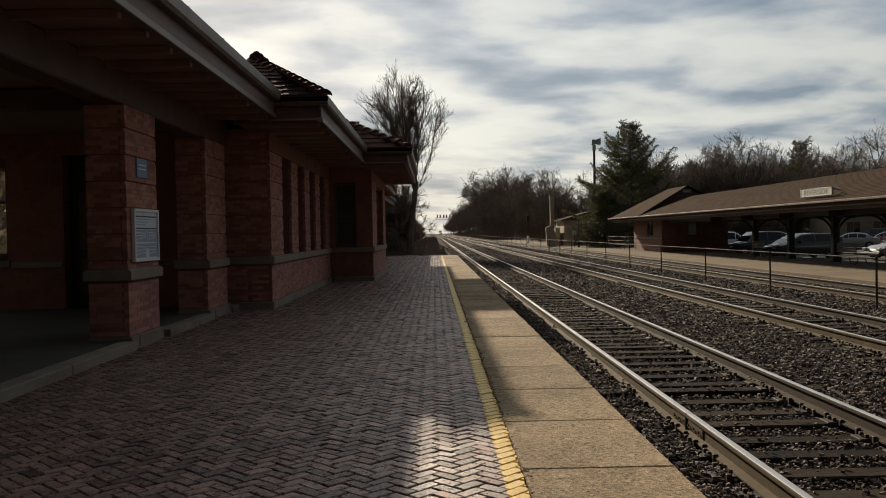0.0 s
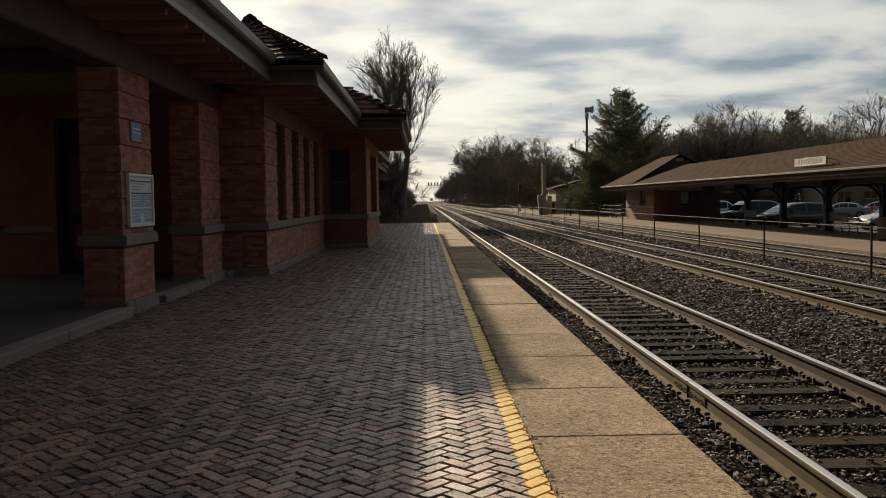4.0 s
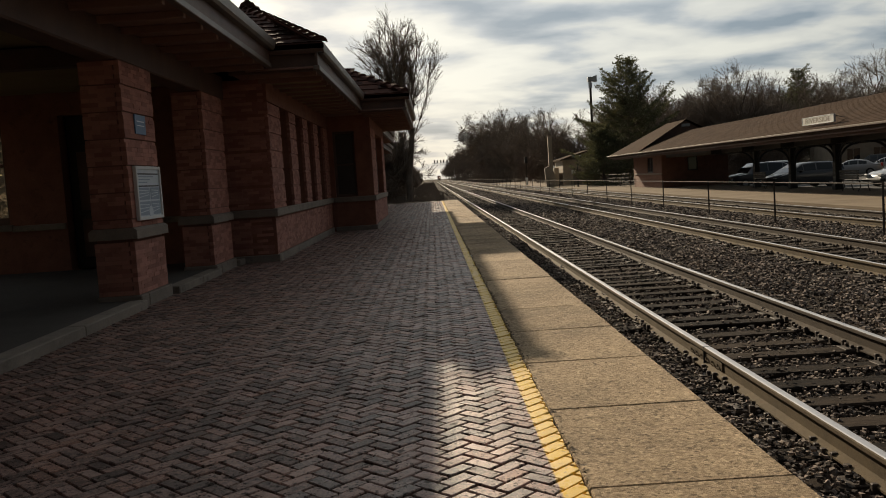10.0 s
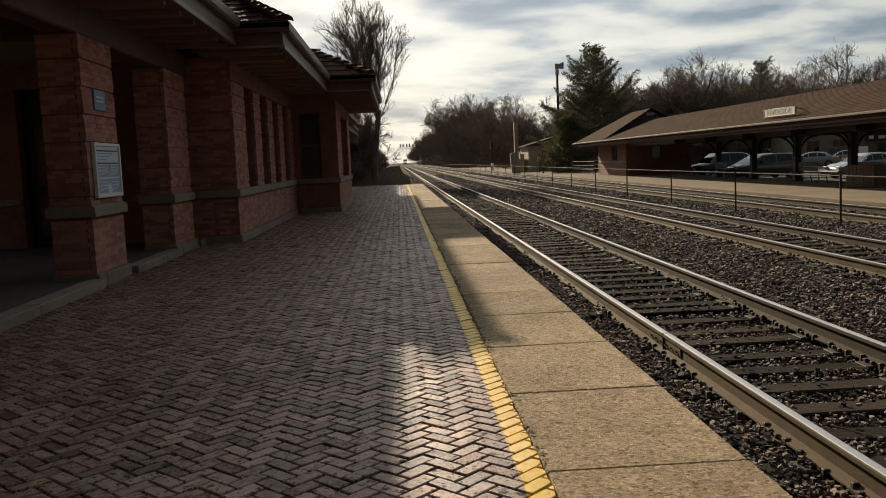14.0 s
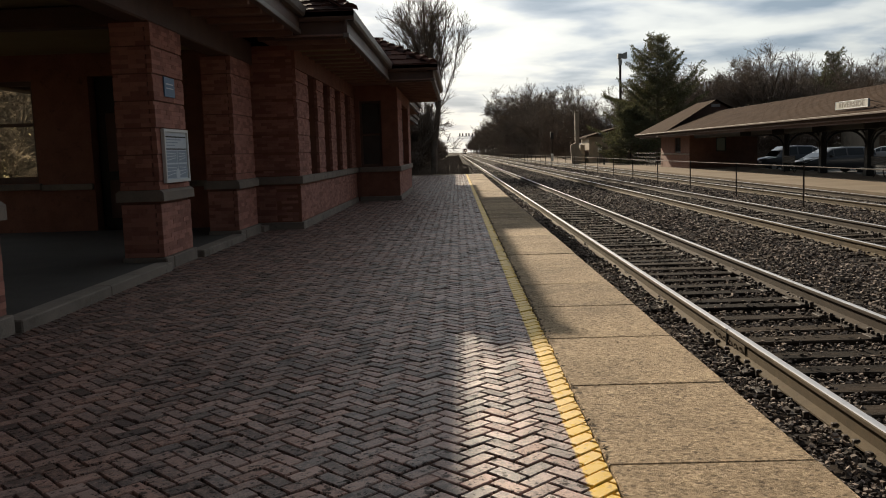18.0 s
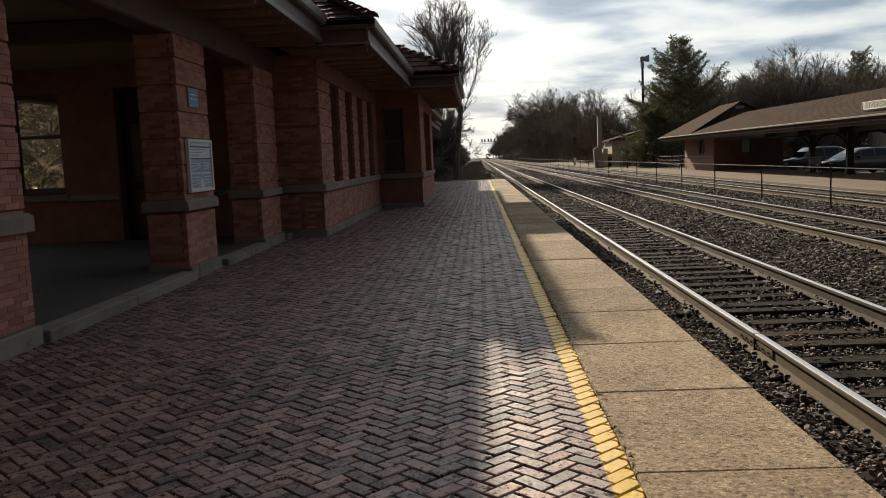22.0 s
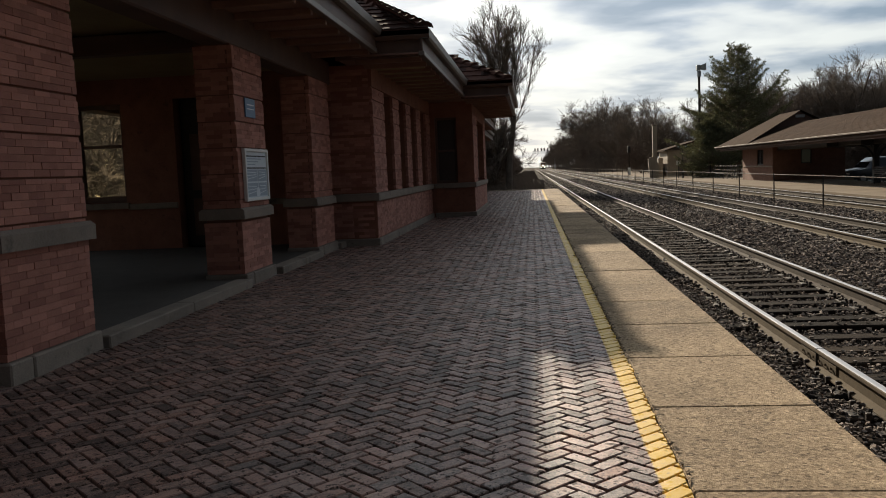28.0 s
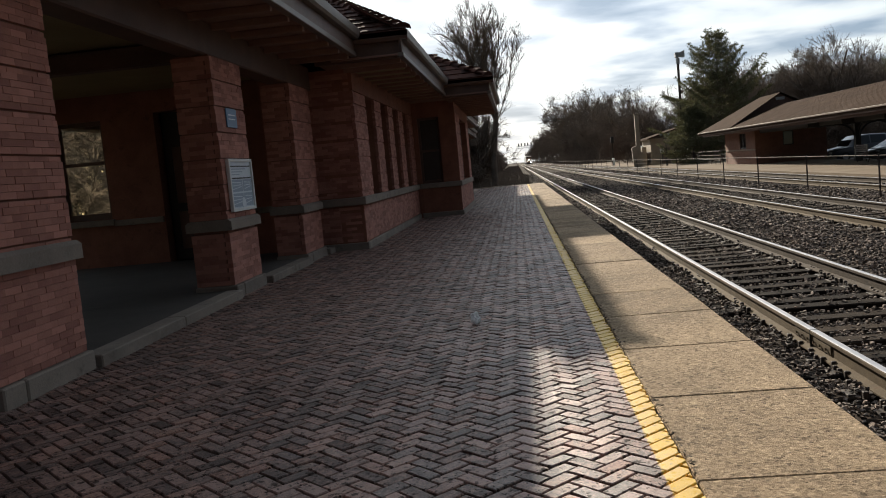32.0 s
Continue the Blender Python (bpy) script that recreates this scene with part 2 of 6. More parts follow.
def pitted(m, random_out):
    """Burnt hues from brick to brick, and the dark pits of worn pavers, two sizes of them."""
    nt = m.node_tree
    N, L = nt.nodes.new, nt.links.new
    b = nt.nodes["Principled BSDF"]
    old = b.inputs["Base Color"].links[0].from_socket
    src = N("ShaderNodeNewGeometry").outputs["Random Per Island"] if random_out == "island" else N("ShaderNodeObjectInfo").outputs["Random"]
    f1 = N("ShaderNodeMath"); f1.operation = "MULTIPLY"; f1.inputs[1].default_value = 7.31
    f2 = N("ShaderNodeMath"); f2.operation = "FRACT"
    L(src, f1.inputs[0]); L(f1.outputs[0], f2.inputs[0])
    hue = N("ShaderNodeValToRGB")
    e = hue.color_ramp.elements
    e[0].position, e[0].color = 0.0, (0.90, 0.89, 0.90, 1)
    e[1].position, e[1].color = 1.0, (1.10, 0.94, 0.88, 1)
    k = hue.color_ramp.elements.new(0.45); k.color = (1.02, 0.97, 0.96, 1)
    k = hue.color_ramp.elements.new(0.8); k.color = (1.10, 0.97, 0.90, 1)
    L(f2.outputs[0], hue.inputs[0])
    mu = N("ShaderNodeMix"); mu.data_type, mu.blend_type = "RGBA", "MULTIPLY"; mu.inputs[0].default_value = 1.0
    L(old, mu.inputs[6]); L(hue.outputs[0], mu.inputs[7])
    col = mu.outputs[2]
    geo = N("ShaderNodeNewGeometry")
    nz = N("ShaderNodeTexNoise"); nz.inputs["Scale"].default_value, nz.inputs["Detail"].default_value = 60, 2
    L(geo.outputs["Position"], nz.inputs["Vector"])
    wob = N("ShaderNodeVectorMath"); wob.operation = "MULTIPLY_ADD"; wob.inputs[1].default_value = (0.045, 0.045, 0.0)
    L(nz.outputs["Color"], wob.inputs[0]); L(geo.outputs["Position"], wob.inputs[2])
    keepers = []
    for scale, keep, size in ((42.0, 0.60, 0.48), (15.0, 0.76, 0.36)):
        vo = N("ShaderNodeTexVoronoi"); vo.voronoi_dimensions = "2D"; vo.inputs["Scale"].default_value = scale
        L(wob.outputs[0], vo.inputs["Vector"])
        sp = N("ShaderNodeSeparateColor"); L(vo.outputs["Color"], sp.inputs[0])
        rad = N("ShaderNodeMapRange"); rad.inputs[1].default_value, rad.inputs[2].default_value, rad.inputs[3].default_value, rad.inputs[4].default_value = keep, 1.0, 0.0, size
        L(sp.outputs[0], rad.inputs[0])
        df = N("ShaderNodeMath"); df.operation = "SUBTRACT"
        L(rad.outputs[0], df.inputs[0]); L(vo.outputs["Distance"], df.inputs[1])
        mk = N("ShaderNodeMapRange"); mk.inputs[1].default_value, mk.inputs[2].default_value, mk.inputs[4].default_value = 0.0, 0.09, 0.85
        L(df.outputs[0], mk.inputs[0])
        mx = N("ShaderNodeMix"); mx.data_type = "RGBA"; mx.inputs[7].default_value = (0.020, 0.014, 0.011, 1)
        L(mk.outputs[0], mx.inputs[0]); L(col, mx.inputs[6])
        col = mx.outputs[2]
        dull = N("ShaderNodeMapRange"); dull.inputs[3].default_value, dull.inputs[4].default_value = 1.0, 0.0
        L(mk.outputs[0], dull.inputs[0])
        keepers.append(dull.outputs[0])
    gl = N("ShaderNodeMath"); gl.operation = "MULTIPLY"
    L(keepers[0], gl.inputs[0]); L(keepers[1], gl.inputs[1])
    g2 = N("ShaderNodeMath"); g2.operation = "MULTIPLY"; g2.inputs[1].default_value = b.inputs["Specular IOR Level"].default_value
    # some bricks are worn smooth, others are dull
    dull = N("ShaderNodeMapRange"); dull.inputs[3].default_value, dull.inputs[4].default_value = 0.50, 1.15
    f3 = N("ShaderNodeMath"); f3.operation = "MULTIPLY"; f3.inputs[1].default_value = 13.7
    f4 = N("ShaderNodeMath"); f4.operation = "FRACT"
    L(src, f3.inputs[0]); L(f3.outputs[0], f4.inputs[0]); L(f4.outputs[0], dull.inputs[0])
    g3 = N("ShaderNodeMath"); g3.operation = "MULTIPLY"
    L(gl.outputs[0], g2.inputs[0]); L(g2.outputs[0], g3.inputs[0]); L(dull.outputs[0], g3.inputs[1]); L(g3.outputs[0], b.inputs["Specular IOR Level"])
    L(col, b.inputs["Base Color"])


def aggregate(m):
    """Exposed pebbles in washed concrete, each its own tone, with dark pits between some of them."""
    nt = m.node_tree
    N, L = nt.nodes.new, nt.links.new
    b = nt.nodes["Principled BSDF"]
    old = b.inputs["Base Color"].links[0].from_socket
    geo = N("ShaderNodeNewGeometry")
    vo = N("ShaderNodeTexVoronoi"); vo.voronoi_dimensions = "2D"; vo.inputs["Scale"].default_value = 62
    L(geo.outputs["Position"], vo.inputs["Vector"])
    sp = N("ShaderNodeSeparateColor"); L(vo.outputs["Color"], sp.inputs[0])
    tone = N("ShaderNodeValToRGB")
    e = tone.color_ramp.elements
    e[0].position, e[0].color = 0.0, (0.42, 0.40, 0.38, 1)
    e[1].position, e[1].color = 1.0, (1.45, 1.46, 1.48, 1)
    k = tone.color_ramp.elements.new(0.14); k.color = (0.80, 0.78, 0.75, 1)
    k = tone.color_ramp.elements.new(0.80); k.color = (1.12, 1.12, 1.12, 1)
    L(sp.outputs[0], tone.inputs[0])
    mu = N("ShaderNodeMix"); mu.data_type, mu.blend_type = "RGBA", "MULTIPLY"; mu.inputs[0].default_value = 1.0
    L(old, mu.inputs[6]); L(tone.outputs[0], mu.inputs[7])
    pit = N("ShaderNodeTexNoise"); pit.inputs["Scale"].default_value, pit.inputs["Detail"].default_value = 24, 5
    L(geo.outputs["Position"], pit.inputs["Vector"])
    pm = N("ShaderNodeMapRange"); pm.inputs[1].default_value, pm.inputs[2].default_value, pm.inputs[4].default_value = 0.60, 0.70, 0.75
    L(pit.outputs[0], pm.inputs[0])
    mx = N("ShaderNodeMix"); mx.data_type = "RGBA"; mx.inputs[7].default_value = (0.085, 0.060, 0.040, 1)
    L(pm.outputs[0], mx.inputs[0]); L(mu.outputs[2], mx.inputs[6])
    L(mx.outputs[2], b.inputs["Base Color"])


def let_through(m, share, tint):
    """Thin needles and film pass part of the light on."""
    nt = m.node_tree
    out, b = nt.nodes["Material Output"], nt.nodes["Principled BSDF"]
    tr, mix = nt.nodes.new("ShaderNodeBsdfTranslucent"), nt.nodes.new("ShaderNodeMixShader")
    tr.inputs[0].default_value, mix.inputs[0].default_value = (*tint, 1), share
    nt.links.new(b.outputs[0], mix.inputs[1]); nt.links.new(tr.outputs[0], mix.inputs[2])
    nt.links.new(mix.outputs[0], out.inputs[0])


for m_, how in ((M_paver, "island"), (M_paver1, "object")):
    pitted(m_, how)
    paint_edge(m_)
M_joint = surf("sandy_joint", (0.010, 0.008, 0.007), (0.028, 0.022, 0.018), 8, 0.95, 0.4, 150)
M_slab = surf("concrete_slab", (0.165, 0.120, 0.077), (0.43, 0.318, 0.203), 1.1, 0.85, 1.0, 80, rnd=0.12, c3=(0.08, 0.058, 0.039), stain=-0.12, dist=0.013, grain=1.3, mid=0.35, sscale=55, spec=0.2)
aggregate(M_slab)
M_ballast = surf("ballast_stone", (0.036, 0.028, 0.024), (0.250, 0.200, 0.168), 3, 0.78, 0.3, 40, island=1.05, c3=(0.10, 0.066, 0.046), stain=0.12, spec=0.15)
M_ballast_bed = surf("ballast_bed", (0.014, 0.011, 0.009), (0.075, 0.058, 0.047), 14, 0.95, 1.0, 45, c3=(0.06, 0.04, 0.03), stain=0.4, dist=0.05, spec=0.05)
M_tie = surf("weathered_tie_wood", (0.008, 0.006, 0.005), (0.042, 0.030, 0.022), 3, 0.9, 0.9, 40, rnd=0.5, c3=(0.075, 0.052, 0.036), stain=0.05, spec=0.08, grain=1.3, mid=0.5, stretch=(0.16, 1.0, 1.0))
M_railside = surf("rusty_rail_side", (0.060, 0.043, 0.025), (0.118, 0.085, 0.047), 5, 0.8, 0.3, 60, c3=(0.085, 0.045, 0.024), stain=0.25, spec=0.2)
M_railgrime = surf("dark_greasy_rail_side", (0.028, 0.020, 0.014), (0.066, 0.047, 0.032), 5, 0.8, 0.3, 60, c3=(0.075, 0.042, 0.024), stain=0.2, spec=0.2)
M_railtop = surf("polished_rail_head", (0.40, 0.385, 0.385), (0.56, 0.54, 0.545), 2, 0.36, 0.05, 90, metal=0.8, rough2=0.52)
M_iron = surf("dark_iron", (0.02, 0.017, 0.015), (0.07, 0.05, 0.04), 6, 0.65, 0.3, 70, metal=0.4)
M_brick = surf("red_brick", (0.26, 0.103, 0.074), (0.46, 0.203, 0.150), 2.5, 0.78, 0.4, 90, rnd=0.6, c3=(0.17, 0.07, 0.045), stain=0.1)
M_brick_j = surf("red_brick_courses", (0.26, 0.103, 0.074), (0.46, 0.203, 0.150), 2.5, 0.78, 0.4, 90, island=0.6, c3=(0.17, 0.07, 0.045), stain=0.1)
M_mortar = surf("red_mortar", (0.14, 0.062, 0.043), (0.215, 0.098, 0.068), 6, 0.92, 0.4, 120)
M_brickwall = surf("plain_red_brick_wall", (0.18, 0.07, 0.046), (0.31, 0.135, 0.085), 3, 0.85, 0.5, 34, c3=(0.10, 0.04, 0.03), stain=0.3)
M_stone = surf("grey_limestone", (0.165, 0.133, 0.108), (0.30, 0.245, 0.20), 2.2, 0.85, 0.5, 50, rnd=0.2, c3=(0.10, 0.08, 0.066), stain=0.35)
M_wood = surf("brown_painted_wood", (0.075, 0.041, 0.030), (0.15, 0.082, 0.058), 3, 0.55, 0.25, 40, rnd=0.2)
M_soffit = surf("soffit_boards", (0.19, 0.105, 0.08), (0.31, 0.18, 0.135), 3, 0.65, 0.3, 40)
M_gutter = surf("grey_brown_gutter", (0.115, 0.090, 0.076), (0.20, 0.160, 0.134), 3, 0.45, 0.1, 30, metal=0.25)
M_ceil = surf("olive_ceiling_boards", (0.2, 0.16, 0.075), (0.32, 0.26, 0.13), 1.5, 0.7, 0.2, 30)
M_tile = surf("clay_roof_tile", (0.035, 0.018, 0.015), (0.095, 0.042, 0.031), 3, 0.85, 0.3, 50, rnd=0.7, c3=(0.06, 0.035, 0.03), stain=0.3, spec=0.12)
M_tile_j = surf("clay_roof_tiles", (0.035, 0.018, 0.015), (0.095, 0.042, 0.031), 3, 0.85, 0.3, 50, island=0.7, c3=(0.06, 0.035, 0.03), stain=0.3, spec=0.12)
M_glass_dark = plain("dark_window_glass", (0.012, 0.012, 0.014), 0.06)
M_mirrorglass = plain("old_reflective_glass", (0.82, 0.78, 0.64), 0.012, 1.0)
M_dullglass = plain("dim_reflective_glass", (0.16, 0.17, 0.14), 0.08, 0.6)
M_dimglass = surf("dusty_window_glass", (0.035, 0.028, 0.025), (0.06, 0.05, 0.043), 3, 0.18, 0.0, 30, rough2=0.3)
M_white = surf("white_enamel", (0.66, 0.66, 0.64), (0.8, 0.8, 0.78), 4, 0.4, 0.05, 40)
M_paper = surf("printed_paper", (0.56, 0.62, 0.68), (0.72, 0.76, 0.80), 5, 0.5, 0.02, 30)
M_ink = plain("printed_ink", (0.34, 0.40, 0.48), 0.7)
M_blue = surf("blue_enamel", (0.07, 0.15, 0.27), (0.11, 0.21, 0.36), 5, 0.35, 0.05, 40)
M_black = plain("black_paint", (0.012, 0.011, 0.011), 0.5)
M_shingle = surf("brown_shingles", (0.038, 0.024, 0.0165), (0.080, 0.051, 0.036), 1.2, 0.92, 0.5, 26, c3=(0.10, 0.062, 0.043), stain=0.3, spec=0.03)
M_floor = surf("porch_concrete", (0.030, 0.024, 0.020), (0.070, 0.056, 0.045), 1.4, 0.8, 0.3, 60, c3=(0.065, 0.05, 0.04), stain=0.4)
M_asphalt = surf("asphalt", (0.035, 0.034, 0.034), (0.075, 0.072, 0.07), 0.6, 0.9, 0.4, 90, spec=0.25)
M_plat2 = surf("far_platform_concrete", (0.155, 0.120, 0.086), (0.265, 0.209, 0.152), 0.5, 0.9, 0.3, 60, c3=(0.18, 0.14, 0.10), stain=0.3, spec=0.1)
M_earth = surf("dry_winter_ground", (0.022, 0.016, 0.010), (0.065, 0.048, 0.031), 0.35, 0.95, 0.6, 12, c3=(0.075, 0.065, 0.035), stain=0.4, dist=0.05, spec=0.1)
M_grass = surf("winter_grass", (0.085, 0.095, 0.03), (0.20, 0.19, 0.075), 0.5, 0.95, 0.6, 18, c3=(0.12, 0.10, 0.05), stain=0.3, dist=0.04, spec=0.1)
M_litter = surf("dead_leaves", (0.03, 0.02, 0.012), (0.11, 0.075, 0.045), 9, 0.9, 0.1, 60, island=0.8)
M_bark = surf("grey_bark", (0.09, 0.072, 0.059), (0.23, 0.188, 0.155), 2, 0.9, 0.5, 25, spec=0.15)
M_twig = surf("brown_twigs", (0.12, 0.098, 0.082), (0.235, 0.196, 0.166), 0.5, 0.9, 0.0, 25, spec=0.15)
M_twig_red = surf("reddish_twigs", (0.09, 0.069, 0.057), (0.17, 0.134, 0.112), 0.5, 0.9, 0.0, 25, spec=0.15)
M_needle = surf("pine_needles", (0.055, 0.063, 0.041), (0.175, 0.182, 0.112), 0.7, 0.85, 0.0, 25, island=0.8, spec=0.12)
M_beige = surf("beige_render", (0.17, 0.138, 0.105), (0.27, 0.222, 0.17), 1, 0.85, 0.2, 30, c3=(0.2, 0.16, 0.11), stain=0.2)
M_palewall = surf("weathered_pale_render", (0.27, 0.225, 0.175), (0.40, 0.335, 0.265), 1, 0.85, 0.2, 30, c3=(0.22, 0.18, 0.135), stain=0.3)
M_cream = surf("cream_render", (0.50, 0.42, 0.27), (0.66, 0.57, 0.38), 1, 0.85, 0.2, 30, c3=(0.4, 0.33, 0.2), stain=0.2)
M_galv = surf("galvanised_steel", (0.30, 0.31, 0.32), (0.46, 0.47, 0.48), 3, 0.45, 0.1, 60, metal=0.8)
M_steel_dark = surf("dark_fence_steel", (0.030, 0.024, 0.020), (0.075, 0.06, 0.05), 4, 0.75, 0.15, 60, spec=0.2)
M_rubber = plain("tyre_rubber", (0.012, 0.012, 0.012), 0.8)
M_rim = plain("alloy_rim", (0.24, 0.24, 0.25), 0.4, 0.8)
M_carglass = plain("car_glass", (0.02, 0.025, 0.03), 0.04)
M_red = plain("red_lens", (0.35, 0.02, 0.015), 0.25)
M_lamp = plain("train_headlight", (1.0, 0.93, 0.78), 0.3, 0.0, 9.0)
M_gutter_dark = surf("brown_shelter_gutter", (0.085, 0.064, 0.050), (0.15, 0.115, 0.09), 3, 0.6, 0.1, 30, spec=0.2)
M_bag = surf("crumpled_white_plastic", (0.85, 0.85, 0.85), (0.93, 0.93, 0.93), 14, 0.45, 0.4, 60)
let_through(M_needle, 0.12, (0.22, 0.21, 0.10))
let_through(M_bag, 0.45, (0.85, 0.85, 0.85))


# ---- geometry helpers ----
class MB:
    """Collects vertices and faces for one mesh."""

    def __init__(self):
        self.v, self.f = [], []

    def add(self, verts, faces):
        n = len(self.v)
        self.v.extend(verts)
        self.f.extend([tuple(i + n for i in f) for f in faces])
        return self

    def box(self, x0, x1, y0, y1, z0, z1):
        return self.add([(x, y, z) for z in (z0, z1) for y in (y0, y1) for x in (x0, x1)],
                        [(0, 2, 3, 1), (4, 5, 7, 6), (0, 1, 5, 4), (2, 6, 7, 3), (0, 4, 6, 2), (1, 3, 7, 5)])

    def cbox(self, x0, x1, y0, y1, z0, z1, c=0.008, m=None):
        """A box with chamfered edges."""
        vs, idx = [], {}
        for sx in (0, 1):
            for sy in (0, 1):
                for sz in (0, 1):
                    X, Y, Z = (x0, x1)[sx], (y0, y1)[sy], (z0, z1)[sz]
                    ix, iy, iz = X + (c if not sx else -c), Y + (c if not sy else -c), Z + (c if not sz else -c)
                    for k, p in (("x", (X, iy, iz)), ("y", (ix, Y, iz)), ("z", (ix, iy, Z))):
                        idx[sx, sy, sz, k] = len(vs)
                        vs.append(p)
        I = idx
        fs = []
        for s in (0, 1):
            q = [I[s, 0, 0, "x"], I[s, 1, 0, "x"], I[s, 1, 1, "x"], I[s, 0, 1, "x"]]
            fs.append(tuple(q if s else q[::-1]))
            q = [I[0, s, 0, "y"], I[0, s, 1, "y"], I[1, s, 1, "y"], I[1, s, 0, "y"]]
            fs.append(tuple(q if s else q[::-1]))
            q = [I[0, 0, s, "z"], I[1, 0, s, "z"], I[1, 1, s, "z"], I[0, 1, s, "z"]]
            fs.append(tuple(q if s else q[::-1]))
        for a in (0, 1):
            for b in (0, 1):
                fs.append((I[a, b, 0, "x"], I[a, b, 1, "x"], I[a, b, 1, "y"], I[a, b, 0, "y"]))
                fs.append((I[a, 0, b, "x"], I[a, 1, b, "x"], I[a, 1, b, "z"], I[a, 0, b, "z"]))
                fs.append((I[0, a, b, "y"], I[1, a, b, "y"], I[1, a, b, "z"], I[0, a, b, "z"]))
                for d in (0, 1):
                    fs.append((I[a, b, d, "x"], I[a, b, d, "y"], I[a, b, d, "z"]))
        if m is not None:
            vs = [tuple(m @ Vector(p)) for p in vs]
        return self.add(vs, fs)

    def tube(self, p0, p1, r0, r1=None, n=8, caps=True):
        r1 = r0 if r1 is None else r1
        a, b = Vector(p0), Vector(p1)
        d = (b - a).normalized()
        u = d.orthogonal().normalized()
        w = d.cross(u)
        vs = []
        for p, r in ((a, r0), (b, r1)):
            for k in range(n):
                t = 2 * math.pi * k / n
                vs.append(tuple(p + (u * math.cos(t) + w * math.sin(t)) * r))
        fs = [(k, (k + 1) % n, n + (k + 1) % n, n + k) for k in range(n)]
        if caps:
            fs += [tuple(range(n))[::-1], tuple(range(n, 2 * n))]
        return self.add(vs, fs)

    def path(self, pts, r, n=6):
        for a, b in zip(pts, pts[1:]):
            self.tube(a, b, r, r, n)
        return self

    def prism(self, poly, axis, a, b):
        """A polygon of two coordinates drawn out along an axis from a to b."""
        def put(p, t):
            return {"x": (t, p[0], p[1]), "y": (p[0], t, p[1]), "z": (p[0], p[1], t)}[axis]
        n = len(poly)
        vs = [put(p, a) for p in poly] + [put(p, b) for p in poly]
        return self.add(vs, [(k, (k + 1) % n, n + (k + 1) % n, n + k) for k in range(n)] + [tuple(range(n))[::-1], tuple(range(n, 2 * n))])

    def mesh(self, name, mat, smooth=False):
        me = bpy.data.meshes.new(name)
        me.from_pydata(self.v, [], self.f)
        bm = bmesh.new()
        bm.from_mesh(me)
        if len(self.f) < 60000:
            bmesh.ops.recalc_face_normals(bm, faces=bm.faces)
        bm.to_mesh(me)
        bm.free()
        me.materials.append(mat)
        if smooth:
            me.shade_smooth()
        return me


def part(name, mb, mat, parent=None, label="", smooth=False, kind=""):
    """Links a mesh as one object, under a thing or a part."""
    ob = new(name, mb if isinstance(mb, bpy.types.Mesh) else mb.mesh(name, mat, smooth))
    ob.parent = parent
    return tagged(ob, label, kind=kind)


def thing(name, label, category, at=(0, 0, 0), rz=0.0, group="", kind=""):
    ob = new(name)
    ob.empty_display_size = 0.2
    ob.matrix_basis = pose(*at, 0, 0, rz)
    return tagged(ob, label, category, group, kind)


def soup(name, verts, faces, mat, smooth=False):
    """A large mesh straight from arrays of vertices and equal-sided faces."""
    me = bpy.data.meshes.new(name)
    verts, faces = np.asarray(verts, np.float32), np.asarray(faces, np.int32)
    k = faces.shape[1]
    me.vertices.add(len(verts)); me.vertices.foreach_set("co", verts.ravel())
    me.loops.add(faces.size); me.loops.foreach_set("vertex_index", faces.ravel())
    me.polygons.add(len(faces)); me.polygons.foreach_set("loop_start", np.arange(0, faces.size, k, dtype=np.int32))
    me.update(calc_edges=True)
    me.validate()
    me.materials.append(mat)
    if smooth:
        me.shade_smooth()
    else:
        me.shade_flat()
    return me


# ---- ground, platform and tracks ----
R = random.Random(7)
TOR, TRACKS = -0.31, (3.10, 7.17, 11.24)
ground = part("ground", MB().add([(-3000, -3000, -1.0), (3000, -3000, -1.0), (3000, 4000, -1.0), (-3000, 4000, -1.0)], [(0, 1, 2, 3)]), M_earth, label="bare brown winter ground along the railway", kind="structure")
platform = part("platform_base", MB().box(-3.74, 0.578, -20, 50.8, -1.02, -0.03).box(0.578, 1.44, -20, 50.8, -1.02, -0.16), M_joint, label="platform bed under brick pavers and concrete slabs", kind="structure")
lawn = part("lawn", MB().box(-200, -20.5, -120, 300, -1.2, -0.93), M_grass, label="patchy winter lawn beside the station", kind="structure")


def clip_edge(poly, x1):
    """A convex outline cut off at x1."""
    out = []
    for p, q in zip(poly, poly[1:] + poly[:1]):
        if p[0] <= x1:
            out.append(p)
        if (p[0] <= x1) != (q[0] <= x1):
            f = (x1 - p[0]) / (q[0] - p[0])
            out.append((x1, p[1] + f * (q[1] - p[1])))
    return out


def cut_brick(poly, z, verts, faces):
    """A paver of any outline: short sides, a chamfer and a flat top."""
    n, b = len(poly), len(verts)
    cx, cy = sum(p[0] for p in poly) / n, sum(p[1] for p in poly) / n
    for lift, inset in ((-0.05, 0.0), (-0.007, 0.0), (-0.002, 0.0022), (0.0, 0.006)):
        for p in poly:
            dx, dy = cx - p[0], cy - p[1]
            ln = math.hypot(dx, dy) or 1
            verts.append((p[0] + dx / ln * inset, p[1] + dy / ln * inset, z + lift))
    for r in (0, n, 2 * n):
        for k in range(n):
            faces.append((b + r + k, b + r + (k + 1) % n, b + r + n + (k + 1) % n, b + r + n + k))
    faces.append(tuple(range(b + 3 * n, b + 4 * n)))


